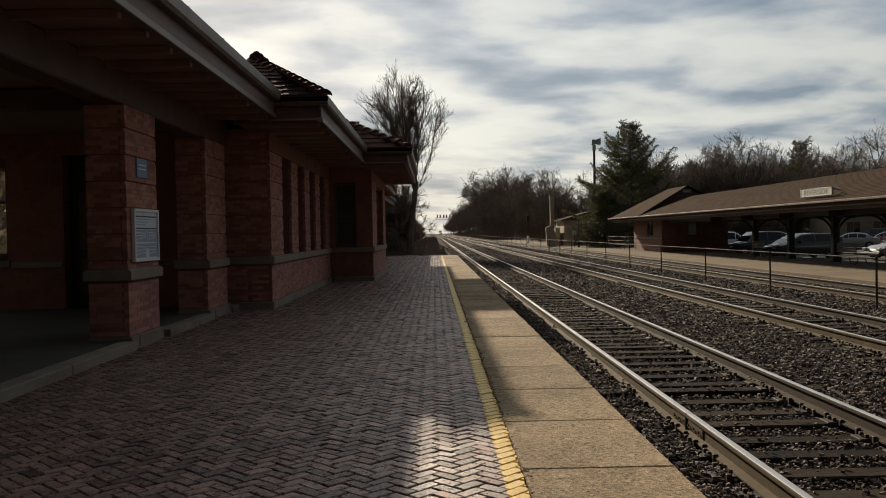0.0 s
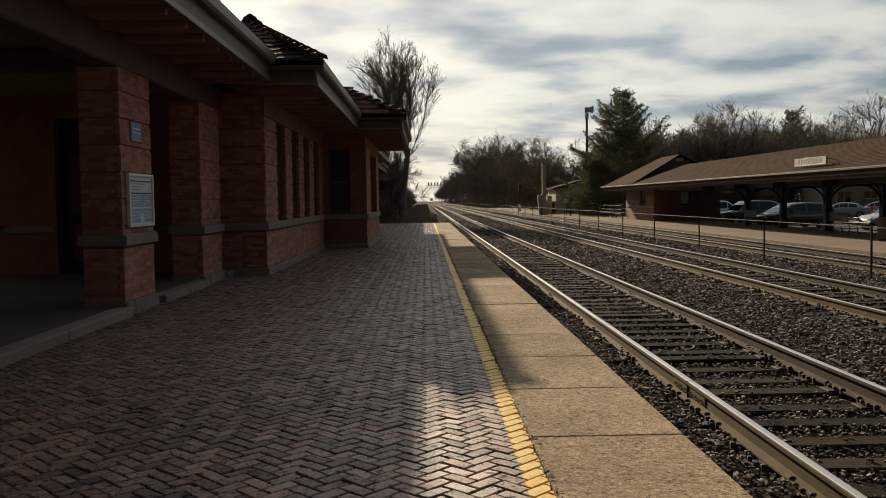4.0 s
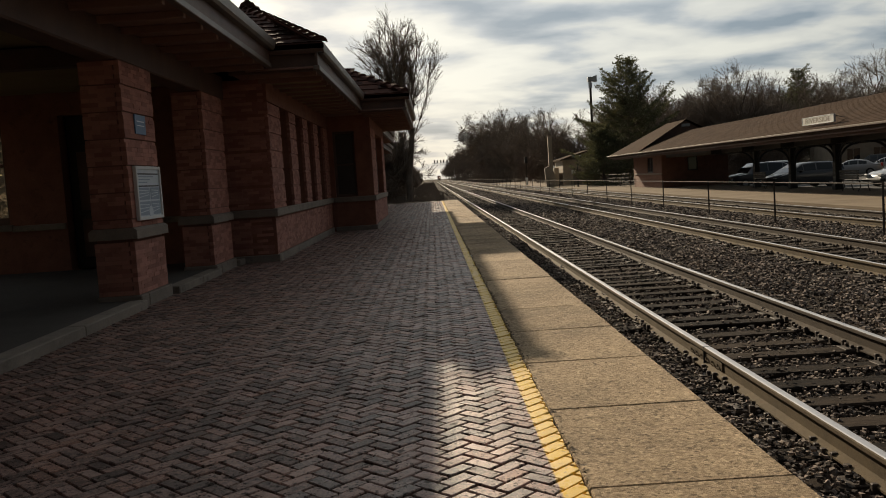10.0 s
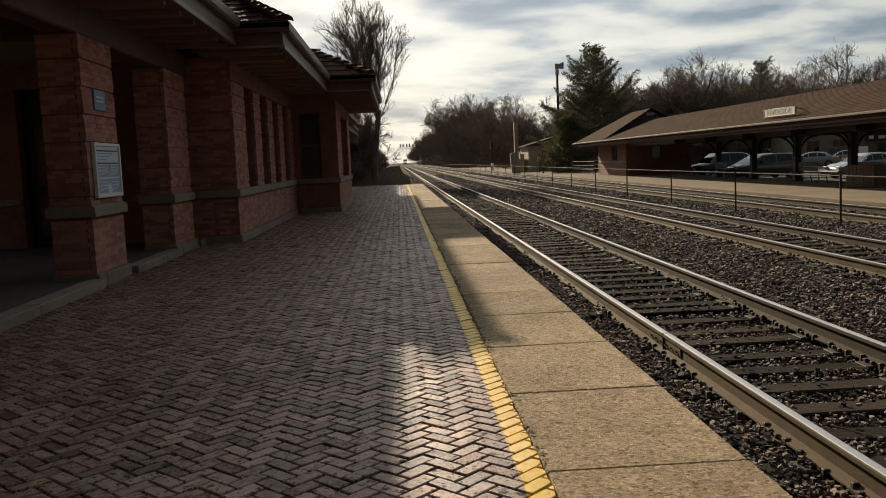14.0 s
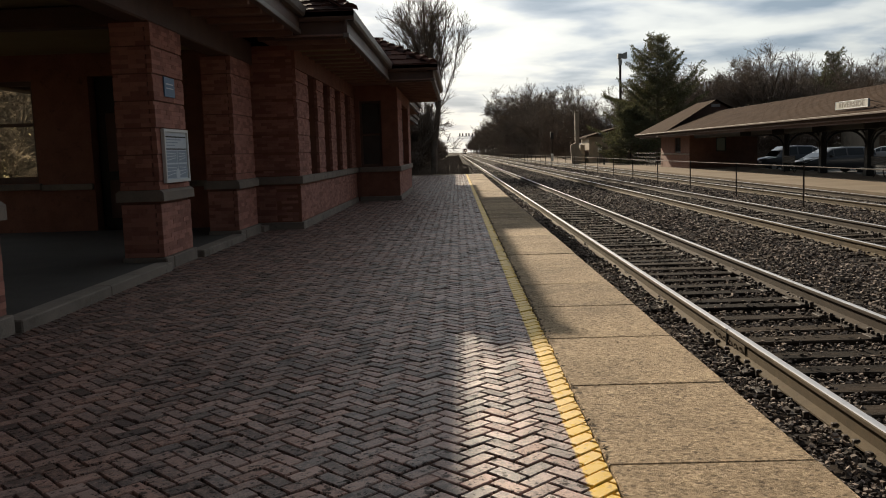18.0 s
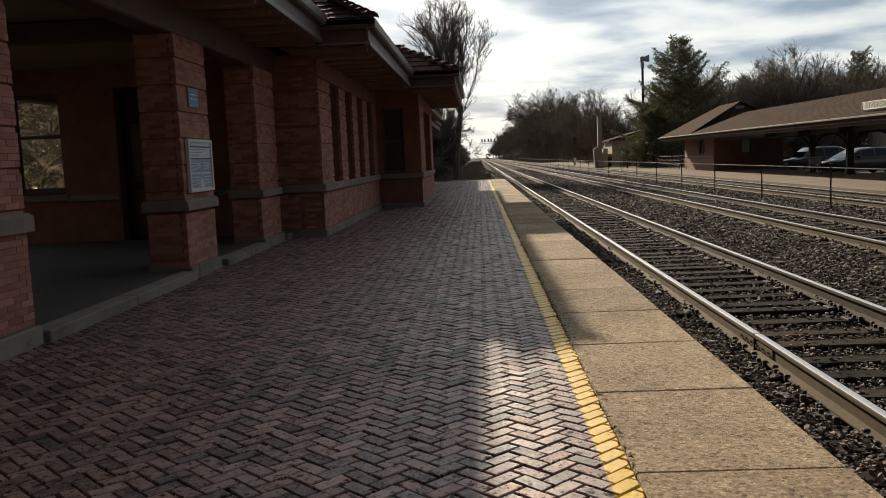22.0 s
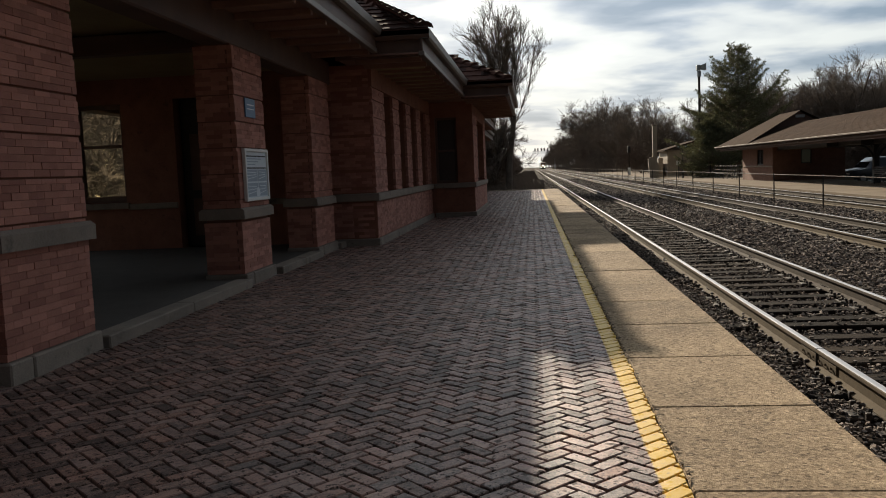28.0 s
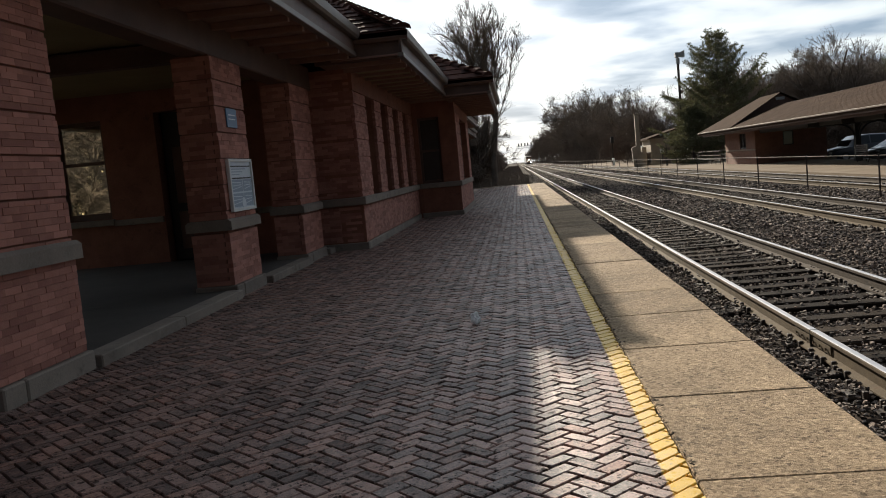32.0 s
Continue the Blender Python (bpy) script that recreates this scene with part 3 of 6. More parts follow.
def outlined(name, verts, faces, mat):
    me = bpy.data.meshes.new(name)
    me.from_pydata(verts, [], faces)
    me.materials.append(mat)
    return me


def herringbone():
    """Pavers at 45 degrees to the track. The nearest few hundred are objects, the rest one mesh."""
    W, s2 = 0.0840, math.sqrt(0.5)
    near = MB().cbox(-0.0787, 0.0787, -0.0367, 0.0367, -0.06, 0.0, 0.0045).mesh("paver", M_paver1)
    V, F = [], []
    base = np.array(near_box(), np.float32)
    faces = np.array(NEAR_FACES, np.int32)
    count = 0
    for i in range(-120, 640):
        for j in range(-120, 640):
            k = (i - j) % 4
            if k == 0:
                u, v, turn = i + 1.0, j + 0.5, 0.0
            elif k == 2:
                u, v, turn = i + 0.5, j + 0.0, math.pi / 2
            else:
                continue
            x, y = (u - v) * s2 * W - 1.6546, (u + v) * s2 * W - 2.0
            if not (-3.74 < x < 0.66 and -9.0 < y < 50.7):
                continue
            turn += math.pi / 4 + R.gauss(0, 0.012)
            z = R.gauss(-0.001, 0.0016)
            c, s = math.cos(turn), math.sin(turn)
            if x > 0.47:
                poly = [(x + a * c - b * s, y + a * s + b * c) for a, b in ((-0.0790, -0.0370), (0.0790, -0.0370), (0.0790, 0.0370), (-0.0790, 0.0370))]
                poly = clip_edge(poly, 0.574 + R.gauss(0, 0.003))
                if len(poly) < 3 or max(p[0] for p in poly) - min(p[0] for p in poly) < 0.011:
                    continue
                ev, ef = [], []
                cut_brick(poly, z, ev, ef)
                if 2.0 < y < 7.5:
                    part("edge_paver", outlined("edge_paver", ev, ef, M_paver1), None, platform)
                else:
                    EV.append(ev)
                    EF.append(ef)
                continue
            if -0.5 < x and 2.75 < y < 4.9 and count < 300:
                ob = part("paver", near, None, platform)
                ob.matrix_basis = Matrix.Translation((x, y, z)) @ Euler((R.gauss(0, 0.014), R.gauss(0, 0.014), turn)).to_matrix().to_4x4()
                count += 1
                continue
            p = base.copy()
            tx, ty = R.gauss(0, 0.022), R.gauss(0, 0.022)
            p[:, 2] += z + p[:, 0] * tx + p[:, 1] * ty
            q = p.copy()
            q[:, 0], q[:, 1] = x + p[:, 0] * c - p[:, 1] * s, y + p[:, 0] * s + p[:, 1] * c
            F.append(faces + len(V) * len(base))
            V.append(q)
    av, af = [], []
    for ev, ef in zip(EV, EF):
        af += [tuple(k + len(av) for k in f) for f in ef]
        av += ev
    part("edge_pavers", outlined("edge_pavers", av, af, M_paver), None, platform, kind="stuff")
    tagged(part("brick_paving", soup("brick_paving", np.concatenate(V), np.concatenate(F), M_paver), None, label="worn dark red brick pavers laid in herringbone", kind="stuff"), category="paving")


EV, EF = [], []


def near_box():
    """A paver's top with a chamfer round it and short sides, eight corners in three rings."""
    rings = []
    for (a, b, z) in ((0.0787, 0.0367, -0.05), (0.0787, 0.0367, -0.0055), (0.0749, 0.0329, 0.0)):
        rings += [(-a, -b, z), (a, -b, z), (a, b, z), (-a, b, z)]
    return rings


NEAR_FACES = [(0, 1, 5, 4), (1, 2, 6, 5), (2, 3, 7, 6), (3, 0, 4, 7), (4, 5, 9, 8), (5, 6, 10, 9), (6, 7, 11, 10), (7, 4, 8, 11), (8, 9, 10, 11)]


def slabs():
    y = 3.45 - 1.215 * 8
    me = MB().cbox(-0.43, 0.428, -0.603, 0.603, -0.15, 0.0, 0.008).mesh("concrete_slab", M_slab)
    while y < 50:
        ob = part("concrete_slab", me, None, platform)
        ob.matrix_basis = pose(1.012, y + 0.6075, R.gauss(0, 0.002), R.gauss(0, 0.08), R.gauss(0, 0.1), R.gauss(0, 0.1))
        y += 1.215


def track(k, xc):
    th = thing("railway_track", "straight railway track with polished rails on dark wooden ties", "railway track", (xc, 0, 0), group="parallel tracks")
    prof = [(-0.07, -0.17), (0.07, -0.17), (0.07, -0.158), (0.012, -0.135), (0.012, -0.045), (0.036, -0.032), (0.036, -0.009), (0.031, -0.003), (-0.031, -0.003), (-0.036, -0.009), (-0.036, -0.032), (-0.012, -0.045), (-0.012, -0.135), (-0.07, -0.158)]
    for s in (-1, 1):
        rail = part("rail", MB().prism([(a + s * 0.754, b + TOR) for a, b in prof], "y", -30, 1500), M_railside if s < 0 else M_railgrime, th, "rust-brown steel rail" if s < 0 else "dark greasy steel rail")
        part("rail_head", MB().prism([(a + s * 0.754, b + TOR) for a, b in [(-0.029, -0.006), (0.029, -0.006), (0.029, -0.0025), (0.021, 0.0), (-0.021, 0.0), (-0.029, -0.0025)]], "y", -30, 1500), M_railtop, rail, "worn bright rail head")
    tie = MB().cbox(-1.3, 1.3, -0.115, 0.115, -0.66, -0.488, 0.012).mesh("tie", M_tie)
    plate = MB().cbox(-0.175, 0.175, -0.09, 0.09, -0.492, -0.476, 0.004)
    for px_ in (-0.1, 0.1):
        for py_ in (-0.05, 0.05):
            plate.cbox(px_ - 0.016, px_ + 0.016, py_ - 0.016, py_ + 0.016, -0.48, -0.445, 0.004)
    for sx in (-1, 1):
        plate.cbox(sx * 0.078 - 0.02, sx * 0.078 + 0.02, 0.13, 0.165, -0.50, -0.435, 0.005).cbox(sx * 0.078 - 0.02, sx * 0.078 + 0.02, -0.165, -0.13, -0.50, -0.44, 0.005)
    plate = plate.mesh("tie_plate", M_iron)
    y, far = -6.0, MB()
    while y < 330:
        yy, t = y + R.gauss(0, 0.025), R.gauss(0, 0.8)
        if y < (75 if k == 0 else 62):
            a = part("tie", tie, None, th)
            a.matrix_basis = pose(R.gauss(0, 0.03), yy, R.gauss(-0.004, 0.008), 0, 0, t)
            if y < (36 if k == 0 else 30):
                for sx in (-0.754, 0.754):
                    part("tie_plate", plate, None, a).matrix_basis = pose(sx, 0, 0)
        else:
            far.box(-1.3, 1.3, yy - 0.115, yy + 0.115, -0.6, -0.49)
        y += 0.53
    part("distant_tie_run", far, M_tie, th, kind="stuff")
    if k == 0:
        bar = MB().cbox(-0.024, -0.012, -0.45, 0.45, -0.125, -0.05, 0.005)
        for by in (-0.36, -0.22, -0.08, 0.08, 0.22, 0.36):
            bar.tube((-0.042, by, -0.09), (-0.028, by, -0.09), 0.012, n=6)
        b = part("joint_bar", bar, M_railside, th, "bolted joint bar")
        b.matrix_basis = pose(-0.754, 7.46, TOR)
        g = part("rail_joint", MB().box(-0.0375, 0.0375, -0.004, 0.004, -0.172, 0.0015), M_black, th)
        g.matrix_basis = pose(-0.754, 7.46, TOR)
    return th


def ballast():
    xs = [1.44, 1.75, 2.0, 3.1, 4.2, 4.6, 5.1, 5.7, 6.1, 7.17, 8.2, 8.7, 9.2, 9.7, 10.1, 11.24, 12.3, 12.6, 12.9]
    zs = [-0.60, -0.55, -0.53, -0.54, -0.53, -0.49, -0.47, -0.49, -0.53, -0.54, -0.53, -0.47, -0.45, -0.47, -0.53, -0.54, -0.53, -0.55, -0.6]
    ys = [-25, 0, 40, 120, 400, 1500]
    v = [(x, y, z) for y in ys for x, z in zip(xs, zs)]
    n = len(xs)
    v = [(-4.5 if x == 1.44 and y > 120 else x, y, z) for x, y, z in v]
    part("ballast_bed", MB().add(v, [(r * n + c, r * n + c + 1, (r + 1) * n + c + 1, (r + 1) * n + c) for r in range(len(ys) - 1) for c in range(n - 1)]), M_ballast_bed, label="bed of crushed grey stone under the tracks", kind="structure")
    rng = np.random.default_rng(5)
    chunks = [(2.3, 6.6, 2.4, 9.0, 720, 0.027), (6.6, 12.85, 2.4, 9.0, 60, 0.05), (2.3, 10.6, 9.0, 18.0, 440, 0.031), (10.6, 12.85, 9.0, 18.0, 150, 0.05), (2.3, 12.85, 18, 30, 225, 0.042), (2.3, 12.85, 30, 60, 90, 0.057), (1.5, 12.85, 60, 115, 14, 0.085)]
    chunks += [(1.46, 6.6, -9.0, 2.4, 190, 0.046), (6.6, 12.85, -9.0, 2.4, 40, 0.075)]
    chunks += [(1.46, 2.3, 2.4, 20.0, 1600, 0.0205), (1.46, 2.3, 20.0, 40.0, 240, 0.045)]
    P, S = [], []
    for x0, x1, y0, y1, dens, size in chunks:
        k = int((x1 - x0) * (y1 - y0) * dens)
        p = np.c_[rng.uniform(x0, x1, k), rng.uniform(y0, y1, k)]
        ok = np.ones(k, bool)
        for xc in TRACKS:
            for sx in (-0.754, 0.754):
                ok &= np.abs(p[:, 0] - xc - sx) > 0.085
            inside = np.abs(p[:, 0] - xc) < 1.28
            ph = ((p[:, 1] + 6.0) / 0.53 + 0.5) % 1.0 - 0.5
            ok &= ~(inside & (np.abs(ph) * 0.53 < 0.125) & (rng.random(k) < np.where(p[:, 0] < 2.28, 0.62 if x1 < 3 else 0.9, 0.94)))
        p = p[ok]
        z = np.interp(p[:, 0], xs, zs)
        ph = ((p[:, 1] + 6.0) / 0.53 + 0.5) % 1.0 - 0.5
        ontie = np.min([np.abs(p[:, 0] - xc) for xc in TRACKS], 0) < 1.28
        z = np.where(ontie & (np.abs(ph) * 0.53 < 0.125), -0.475, z + 0.015 * ontie)
        P.append(np.c_[p, z + rng.uniform(-0.015, 0.03, len(p)) + 0.01 * np.sin(p[:, 0] * 3.1) * np.sin(p[:, 1] * 1.7)])
        gauge = np.min([np.abs(p[:, 0] - xc) for xc in TRACKS], 0) < 0.7
        S.append(np.where(gauge, 0.78, 1.0) * size * rng.uniform(0.5, 1.4, len(p)))
    P, S = np.concatenate(P), np.concatenate(S)
    k = len(P)
    cube = np.array([(x, y, z) for z in (-1, 1) for y in (-1, 1) for x in (-1, 1)], float)
    v = cube[None] * (1 + rng.uniform(-0.45, 0.3, (k, 8, 3))) * np.array([1, 0.8, 0.62]) * 0.62
    a = rng.uniform(0, 6.28, k); b = rng.normal(0, 0.45, k)
    ca, sa, cb, sb = np.cos(a), np.sin(a), np.cos(b), np.sin(b)
    x, y, z = v[..., 0], v[..., 1], v[..., 2]
    y, z = y * cb[:, None] - z * sb[:, None], y * sb[:, None] + z * cb[:, None]
    x, y = x * ca[:, None] - y * sa[:, None], x * sa[:, None] + y * ca[:, None]
    v = np.stack([x, y, z], -1) * S[:, None, None] + P[:, None]
    f = np.array([(4, 5, 7, 6), (0, 1, 5, 4), (2, 6, 7, 3), (0, 4, 6, 2), (1, 3, 7, 5)])
    faces = (f[None] + 8 * np.arange(k)[:, None, None]).reshape(-1, 4)
    tagged(part("ballast_stones", soup("ballast_stones", v.reshape(-1, 3), faces, M_ballast), None, label="loose crushed grey and rusty ballast stones", kind="stuff"), category="ballast")


def litter():
    """Dead leaves and grit caught along the seam between the yellow edge and the slabs."""
    rg = random.Random(17)
    mb = MB()
    for _ in range(900):
        y = rg.uniform(2.2, 22)
        clump = abs(math.sin(y * 1.9) * math.sin(y * 4.3 + 1))
        if rg.random() > 0.25 + 0.75 * clump ** 2:
            continue
        x = 0.583 + rg.gauss(0.0, 0.006 + 0.02 * clump ** 3)
        a, r = rg.uniform(0, 6.28), rg.uniform(0.006, 0.022)
        z = 0.003 + rg.uniform(0, 0.008)
        pts = [(x + math.cos(a + t) * r * q, y + math.sin(a + t) * r * q, z + rg.uniform(0, 0.012)) for t, q in ((0, 1.2), (1.4, 0.55), (3.1, 1.0), (4.6, 0.6))]
        mb.add(pts, [(0, 1, 2, 3)])
    tagged(part("leaf_litter", mb, M_litter, label="dead leaves and grit along the platform seam", kind="stuff"), category="leaf litter")


part("end_kerb", MB().cbox(-3.3, -0.9, 50.82, 51.15, -0.9, 0.03, 0.02).cbox(-0.89, 1.44, 50.82, 51.15, -0.9, 0.0, 0.02), M_plat2, platform, "pale concrete kerb at the end of the platform")
litter()
slabs()
for k, xc in enumerate(TRACKS):
    track(k, xc)
ballast()

# ---- station building ----
station = thing("station_building", "low red brick railway station with stone ledges and clay tile roof", "station building")
FX, BX, WX = -3.58, -2.87, -1.66      # fronts of the porch, the bay and the wing
COURSE = 0.0532     # six courses to a band: five flush, one set back under a deep joint


def brick_face(mb, axis, at, a0, a1, z0, z1, out, depth=0.06, rng=None, first=None):
    """Running-bond bricks proud of a face; every fifth course is followed by a deep joint."""
    rng = rng or R
    n, z = (4 if z0 > 0.9 else 0) if first is None else first, z0
    while z + COURSE * 0.8 < z1:
        t = a0 + (0 if n % 2 else -0.1)
        h = COURSE - (0.014 if n % 6 == 5 and z0 > 0.5 else 0.0008)
        while t < a1 - 0.02:
            b0, b1 = max(a0, t) + 0.001, min(a1, t + 0.2) - 0.001
            if b1 - b0 > 0.008:
                o = rng.uniform(-0.002, 0.003) - (0.012 if n % 6 == 5 and z0 > 0.5 else 0.0)
                lo, hi = sorted((at - out * depth, at + out * o))
                if axis == "x":
                    mb.box(lo, hi, b0, b1, z + 0.0008, z + h)
                else:
                    mb.box(b0, b1, lo, hi, z + 0.0008, z + h)
            t += 0.2
        z += COURSE
        n += 1
    return mb


def pillar(y0, y1, x0, x1, singles=False, ledge=(0.83, 0.965), start=(0.97, 4)):
    """A banded pillar; ledge gives the stone's bottom and top, start where the upper courses begin and their number in the band."""
    lo, hi = ledge
    runs = ((0.155, lo, 0), (start[0], 2.95, start[1]))
    p = part("pillar", MB().box(x0 + 0.024, x1 - 0.024, y0 + 0.024, y1 - 0.024, 0.0, 2.96), M_mortar, station, "square red brick pillar with banded courses")
    part("plinth", MB().cbox(x0 - 0.02, x1 + 0.04, y0 - 0.03, y0 + 0.2 * (y1 - y0), -0.02, 0.15, 0.012).cbox(x0 - 0.02, x1 + 0.045, y0 + 0.2 * (y1 - y0) + 0.008, y1 + 0.03, -0.02, 0.15, 0.012), M_stone, p, "pale stone plinth")
    part("stone_ledge", MB().prism([(x0 - 0.05, lo), (x1 + 0.05, lo), (x1 + 0.05, hi - 0.03), (x1 + 0.012, hi), (x0 - 0.012, hi), (x0 - 0.05, hi - 0.03)], "y", y0 - 0.035, y1 + 0.035), M_stone, p, "projecting grey stone ledge")
    if singles:
        full = {}
        for z0, z1, n in runs:
            z = z0
            while z + COURSE * 0.8 < z1:
                t = y0 + (0 if n % 2 else -0.1)
                h = COURSE - (0.014 if n % 6 == 5 and z0 > 0.5 else 0.0008)
                while t < y1 - 0.02:
                    b0, b1 = max(y0, t) + 0.001, min(y1, t + 0.2) - 0.001
                    if b1 - b0 > 0.008:
                        key = (round(b1 - b0, 3), round(h, 3))
                        if key not in full:
                            full[key] = MB().cbox(-0.06, 0.0, -key[0] / 2, key[0] / 2, 0.0008, key[1], 0.002).mesh("brick", M_brick)
                        ob = part("brick", full[key], None, p)
                        ob.matrix_basis = pose(x1 + R.uniform(-0.003, 0.003) - (0.012 if n % 6 == 5 and z0 > 0.5 else 0.0), (b0 + b1) / 2, z)
                    t += 0.2
                z += COURSE
                n += 1
        mb = MB()
    else:
        mb = MB()
        for z0, z1, n in runs:
            brick_face(mb, "x", x1, y0, y1, z0, z1, 1, first=n)
    for z0, z1, n in runs:
        brick_face(mb, "y", y0, x0, x1 - 0.06, z0, z1, -1, first=n)
        brick_face(mb, "x", x0, y0, y1, z0, z1, -1, first=n)
        brick_face(mb, "y", y1, x0, x1 - 0.06, z0, z1, 1, first=n)
    part("brickwork", mb, M_brick_j, p, kind="stuff")
    return p


HIGH = dict(ledge=(0.895, 1.04), start=(1.0232, 5))
pillar(5.38, 6.55, -4.04, FX + 0.02, True, **HIGH)
pillar(10.25, 11.38, -4.06, FX)
pillar(13.85, 15.15, -4.06, FX)
pillar(0.5, 1.7, -4.04, FX + 0.02, **HIGH)
pillar(-4.4, -3.2, -4.04, FX + 0.02, **HIGH)
pillar(-9.3, -8.1, -4.04, FX + 0.02, **HIGH)
pillar(-14.2, -13.0, -4.04, FX + 0.02, **HIGH)
for y0 in (44.4, 49.2, 54.0):
    pillar(y0, y0 + 1.2, -4.06, FX)
# pillars along the back of the porch
for y0, y1 in ((-4.4, -3.2), (0.5, 1.5), (5.0, 5.6), (9.2, 9.75)):
    pillar(y0, y1, -9.1, -8.6)
part("dark_post", MB().cbox(-8.95, -8.7, 9.80, 10.62, 0.1, 2.9, 0.01), M_wood, station, "dark brown painted board panel")


def low_wall(x0, x1, y0, y1, joint=0.5):
    w = part("low_wall", MB().box(x0, x1 - 0.012, y0, y1, 0.0, 0.87), M_mortar, station, "low brick parapet wall with stone coping")
    mb = MB()
    brick_face(mb, "x", x1, y0, y1, 0.16, 0.86, 1)
    part("brickwork", mb, M_brick_j, w, kind="stuff")
    m = y0 + (y1 - y0) * joint
    for a, b in ((y0, m), (m, y1)):
        part("coping_stone", MB().cbox(x0 - 0.05, x1 + 0.06, a + 0.003, b - 0.003, 0.87, 1.04, 0.015), M_stone, w)
        part("base_stone", MB().cbox(x1 - 0.03, x1 + 0.03, a + 0.003, b - 0.003, -0.01, 0.165, 0.012), M_stone, w)


low_wall(-4.0, FX - 0.09, 1.72, 5.36, 0.74)
low_wall(-4.0, FX - 0.09, -3.18, 0.48)
low_wall(-4.0, FX - 0.09, -8.08, -4.42)
low_wall(-4.0, FX - 0.09, -12.98, -9.32)
for y0, y1 in ((-3.2, 0.5), (1.5, 5.0), (5.6, 9.2)):
    low_wall(-9.1, -8.72, y0, y1)

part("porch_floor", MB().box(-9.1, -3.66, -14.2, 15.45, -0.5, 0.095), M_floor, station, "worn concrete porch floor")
for a, b in ((6.6, 8.35), (8.36, 10.2), (11.5, 12.7), (12.71, 13.83), (15.17, 15.57)):
    part("step_stone", MB().cbox(-3.68, -3.47, a, b, -0.3, 0.10, 0.012), M_stone, station)
# beams over the pillars, the flat ceiling and the eaves
part("beam", MB().cbox(-3.95, -3.62, -14.2, 15.55, 2.955, 3.37, 0.02), M_wood, station, "heavy brown painted timber beam")
part("beam", MB().cbox(-9.0, -8.65, -14.2, 15.4, 2.80, 3.235, 0.02), M_wood, station, "heavy brown painted timber beam")
for by in (0.9, 5.95, 10.85):
    part("cross_beam", MB().cbox(-8.64, -3.96, by - 0.12, by + 0.12, 2.98, 3.235, 0.02), M_wood, station)
part("porch_ceiling", MB().box(-9.2, -3.94, -15.5, 15.9, 3.25, 3.33), M_ceil, station, "olive painted board ceiling")


def wall(name, x0, x1, y0, y1, z0, z1, label=""):
    return part(name, MB().box(x0, x1, y0, y1, z0, z1), M_brickwall, station, label)


# cross wall at the end of the porch, with a window and a door
CY = 15.4
wall("wall", -9.1, -8.47, CY, CY + 0.45, 0, 3.3, "dark red brick wall at the end of the porch")
wall("wall", -8.47, -7.56, CY, CY + 0.45, 0, 0.98)
wall("wall", -8.47, -7.56, CY, CY + 0.45, 2.80, 3.3)
wall("wall", -7.56, -6.55, CY, CY + 0.45, 0, 3.3)
wall("wall", -6.55, -5.45, CY, CY + 0.45, 2.85, 3.3)
wall("wall", -5.45, -3.75, CY, CY + 0.45, 0, 3.3)
part("ledge_course", MB().cbox(-7.52, -6.57, CY - 0.05, CY + 0.01, 0.84, 0.95, 0.01), M_stone, station)
part("ledge_course", MB().cbox(-5.43, -3.72, CY - 0.05, CY + 0.01, 0.84, 0.95, 0.01), M_stone, station)
pw = part("window", MB().cbox(-8.46, -8.40, CY + 0.10, CY + 0.18, 0.98, 2.80, 0.006).cbox(-7.63, -7.57, CY + 0.10, CY + 0.18, 0.98, 2.80, 0.006).cbox(-8.46, -7.57, CY + 0.10, CY + 0.18, 2.72, 2.80, 0.006)
          .cbox(-8.46, -7.57, CY + 0.10, CY + 0.18, 0.98, 1.10, 0.006).cbox(-8.40, -7.63, CY + 0.08, CY + 0.16, 2.0, 2.06, 0.006), M_wood, station, "dark double-hung sash window reflecting trees")
for a, b in ((1.10, 2.0), (2.06, 2.72)):
    part("pane", MB().box(-8.40, -7.63, CY + 0.13, CY + 0.136, a, b), M_mirrorglass, pw, "old wavy reflecting glass")
part("window_sill", MB().cbox(-8.52, -7.50, CY - 0.08, CY + 0.12, 0.86, 0.975, 0.01), M_stone, pw, "stone window sill")
pd = part("door", MB().cbox(-6.52, -5.48, CY + 0.22, CY + 0.28, 0.1, 2.84, 0.008), M_black, station, "dark painted waiting-room door")
part("door_panel", MB().cbox(-6.36, -5.64, CY + 0.205, CY + 0.225, 0.3, 1.0, 0.01).cbox(-6.36, -5.64, CY + 0.205, CY + 0.225, 1.15, 2.2, 0.01), M_wood, pd)
# bay: its near wall, and its front with four tall recessed windows
bw = wall("wall", -3.75, BX - 0.03, 15.632, 16.2, 0, 3.3, "red brick bay wall")
mb = MB()
brick_face(mb, "y", 15.62, -3.74, BX - 0.06, 0.15, 0.80, -1)
brick_face(mb, "y", 15.62, -3.74, BX - 0.06, 0.98, 3.24, -1)
part("brickwork", mb, M_brick_j, bw, kind="stuff")
part("stone_ledge", MB().cbox(-3.74, BX + 0.06, 15.55, 15.63, 0.82, 0.965, 0.012).cbox(BX - 0.05, BX + 0.06, 15.633, 24.42, 0.82, 0.965, 0.012), M_stone, bw, "grey stone ledge course")
part("plinth", MB().cbox(-3.74, BX + 0.035, 15.58, 15.65, -0.02, 0.13, 0.012).cbox(BX - 0.03, BX + 0.035, 15.653, 24.4, -0.02, 0.13, 0.012), M_stone, bw, "pale stone plinth")
SLOTS = [(16.88, 17.93), (18.78, 19.80), (20.58, 21.56), (22.4, 23.5)]
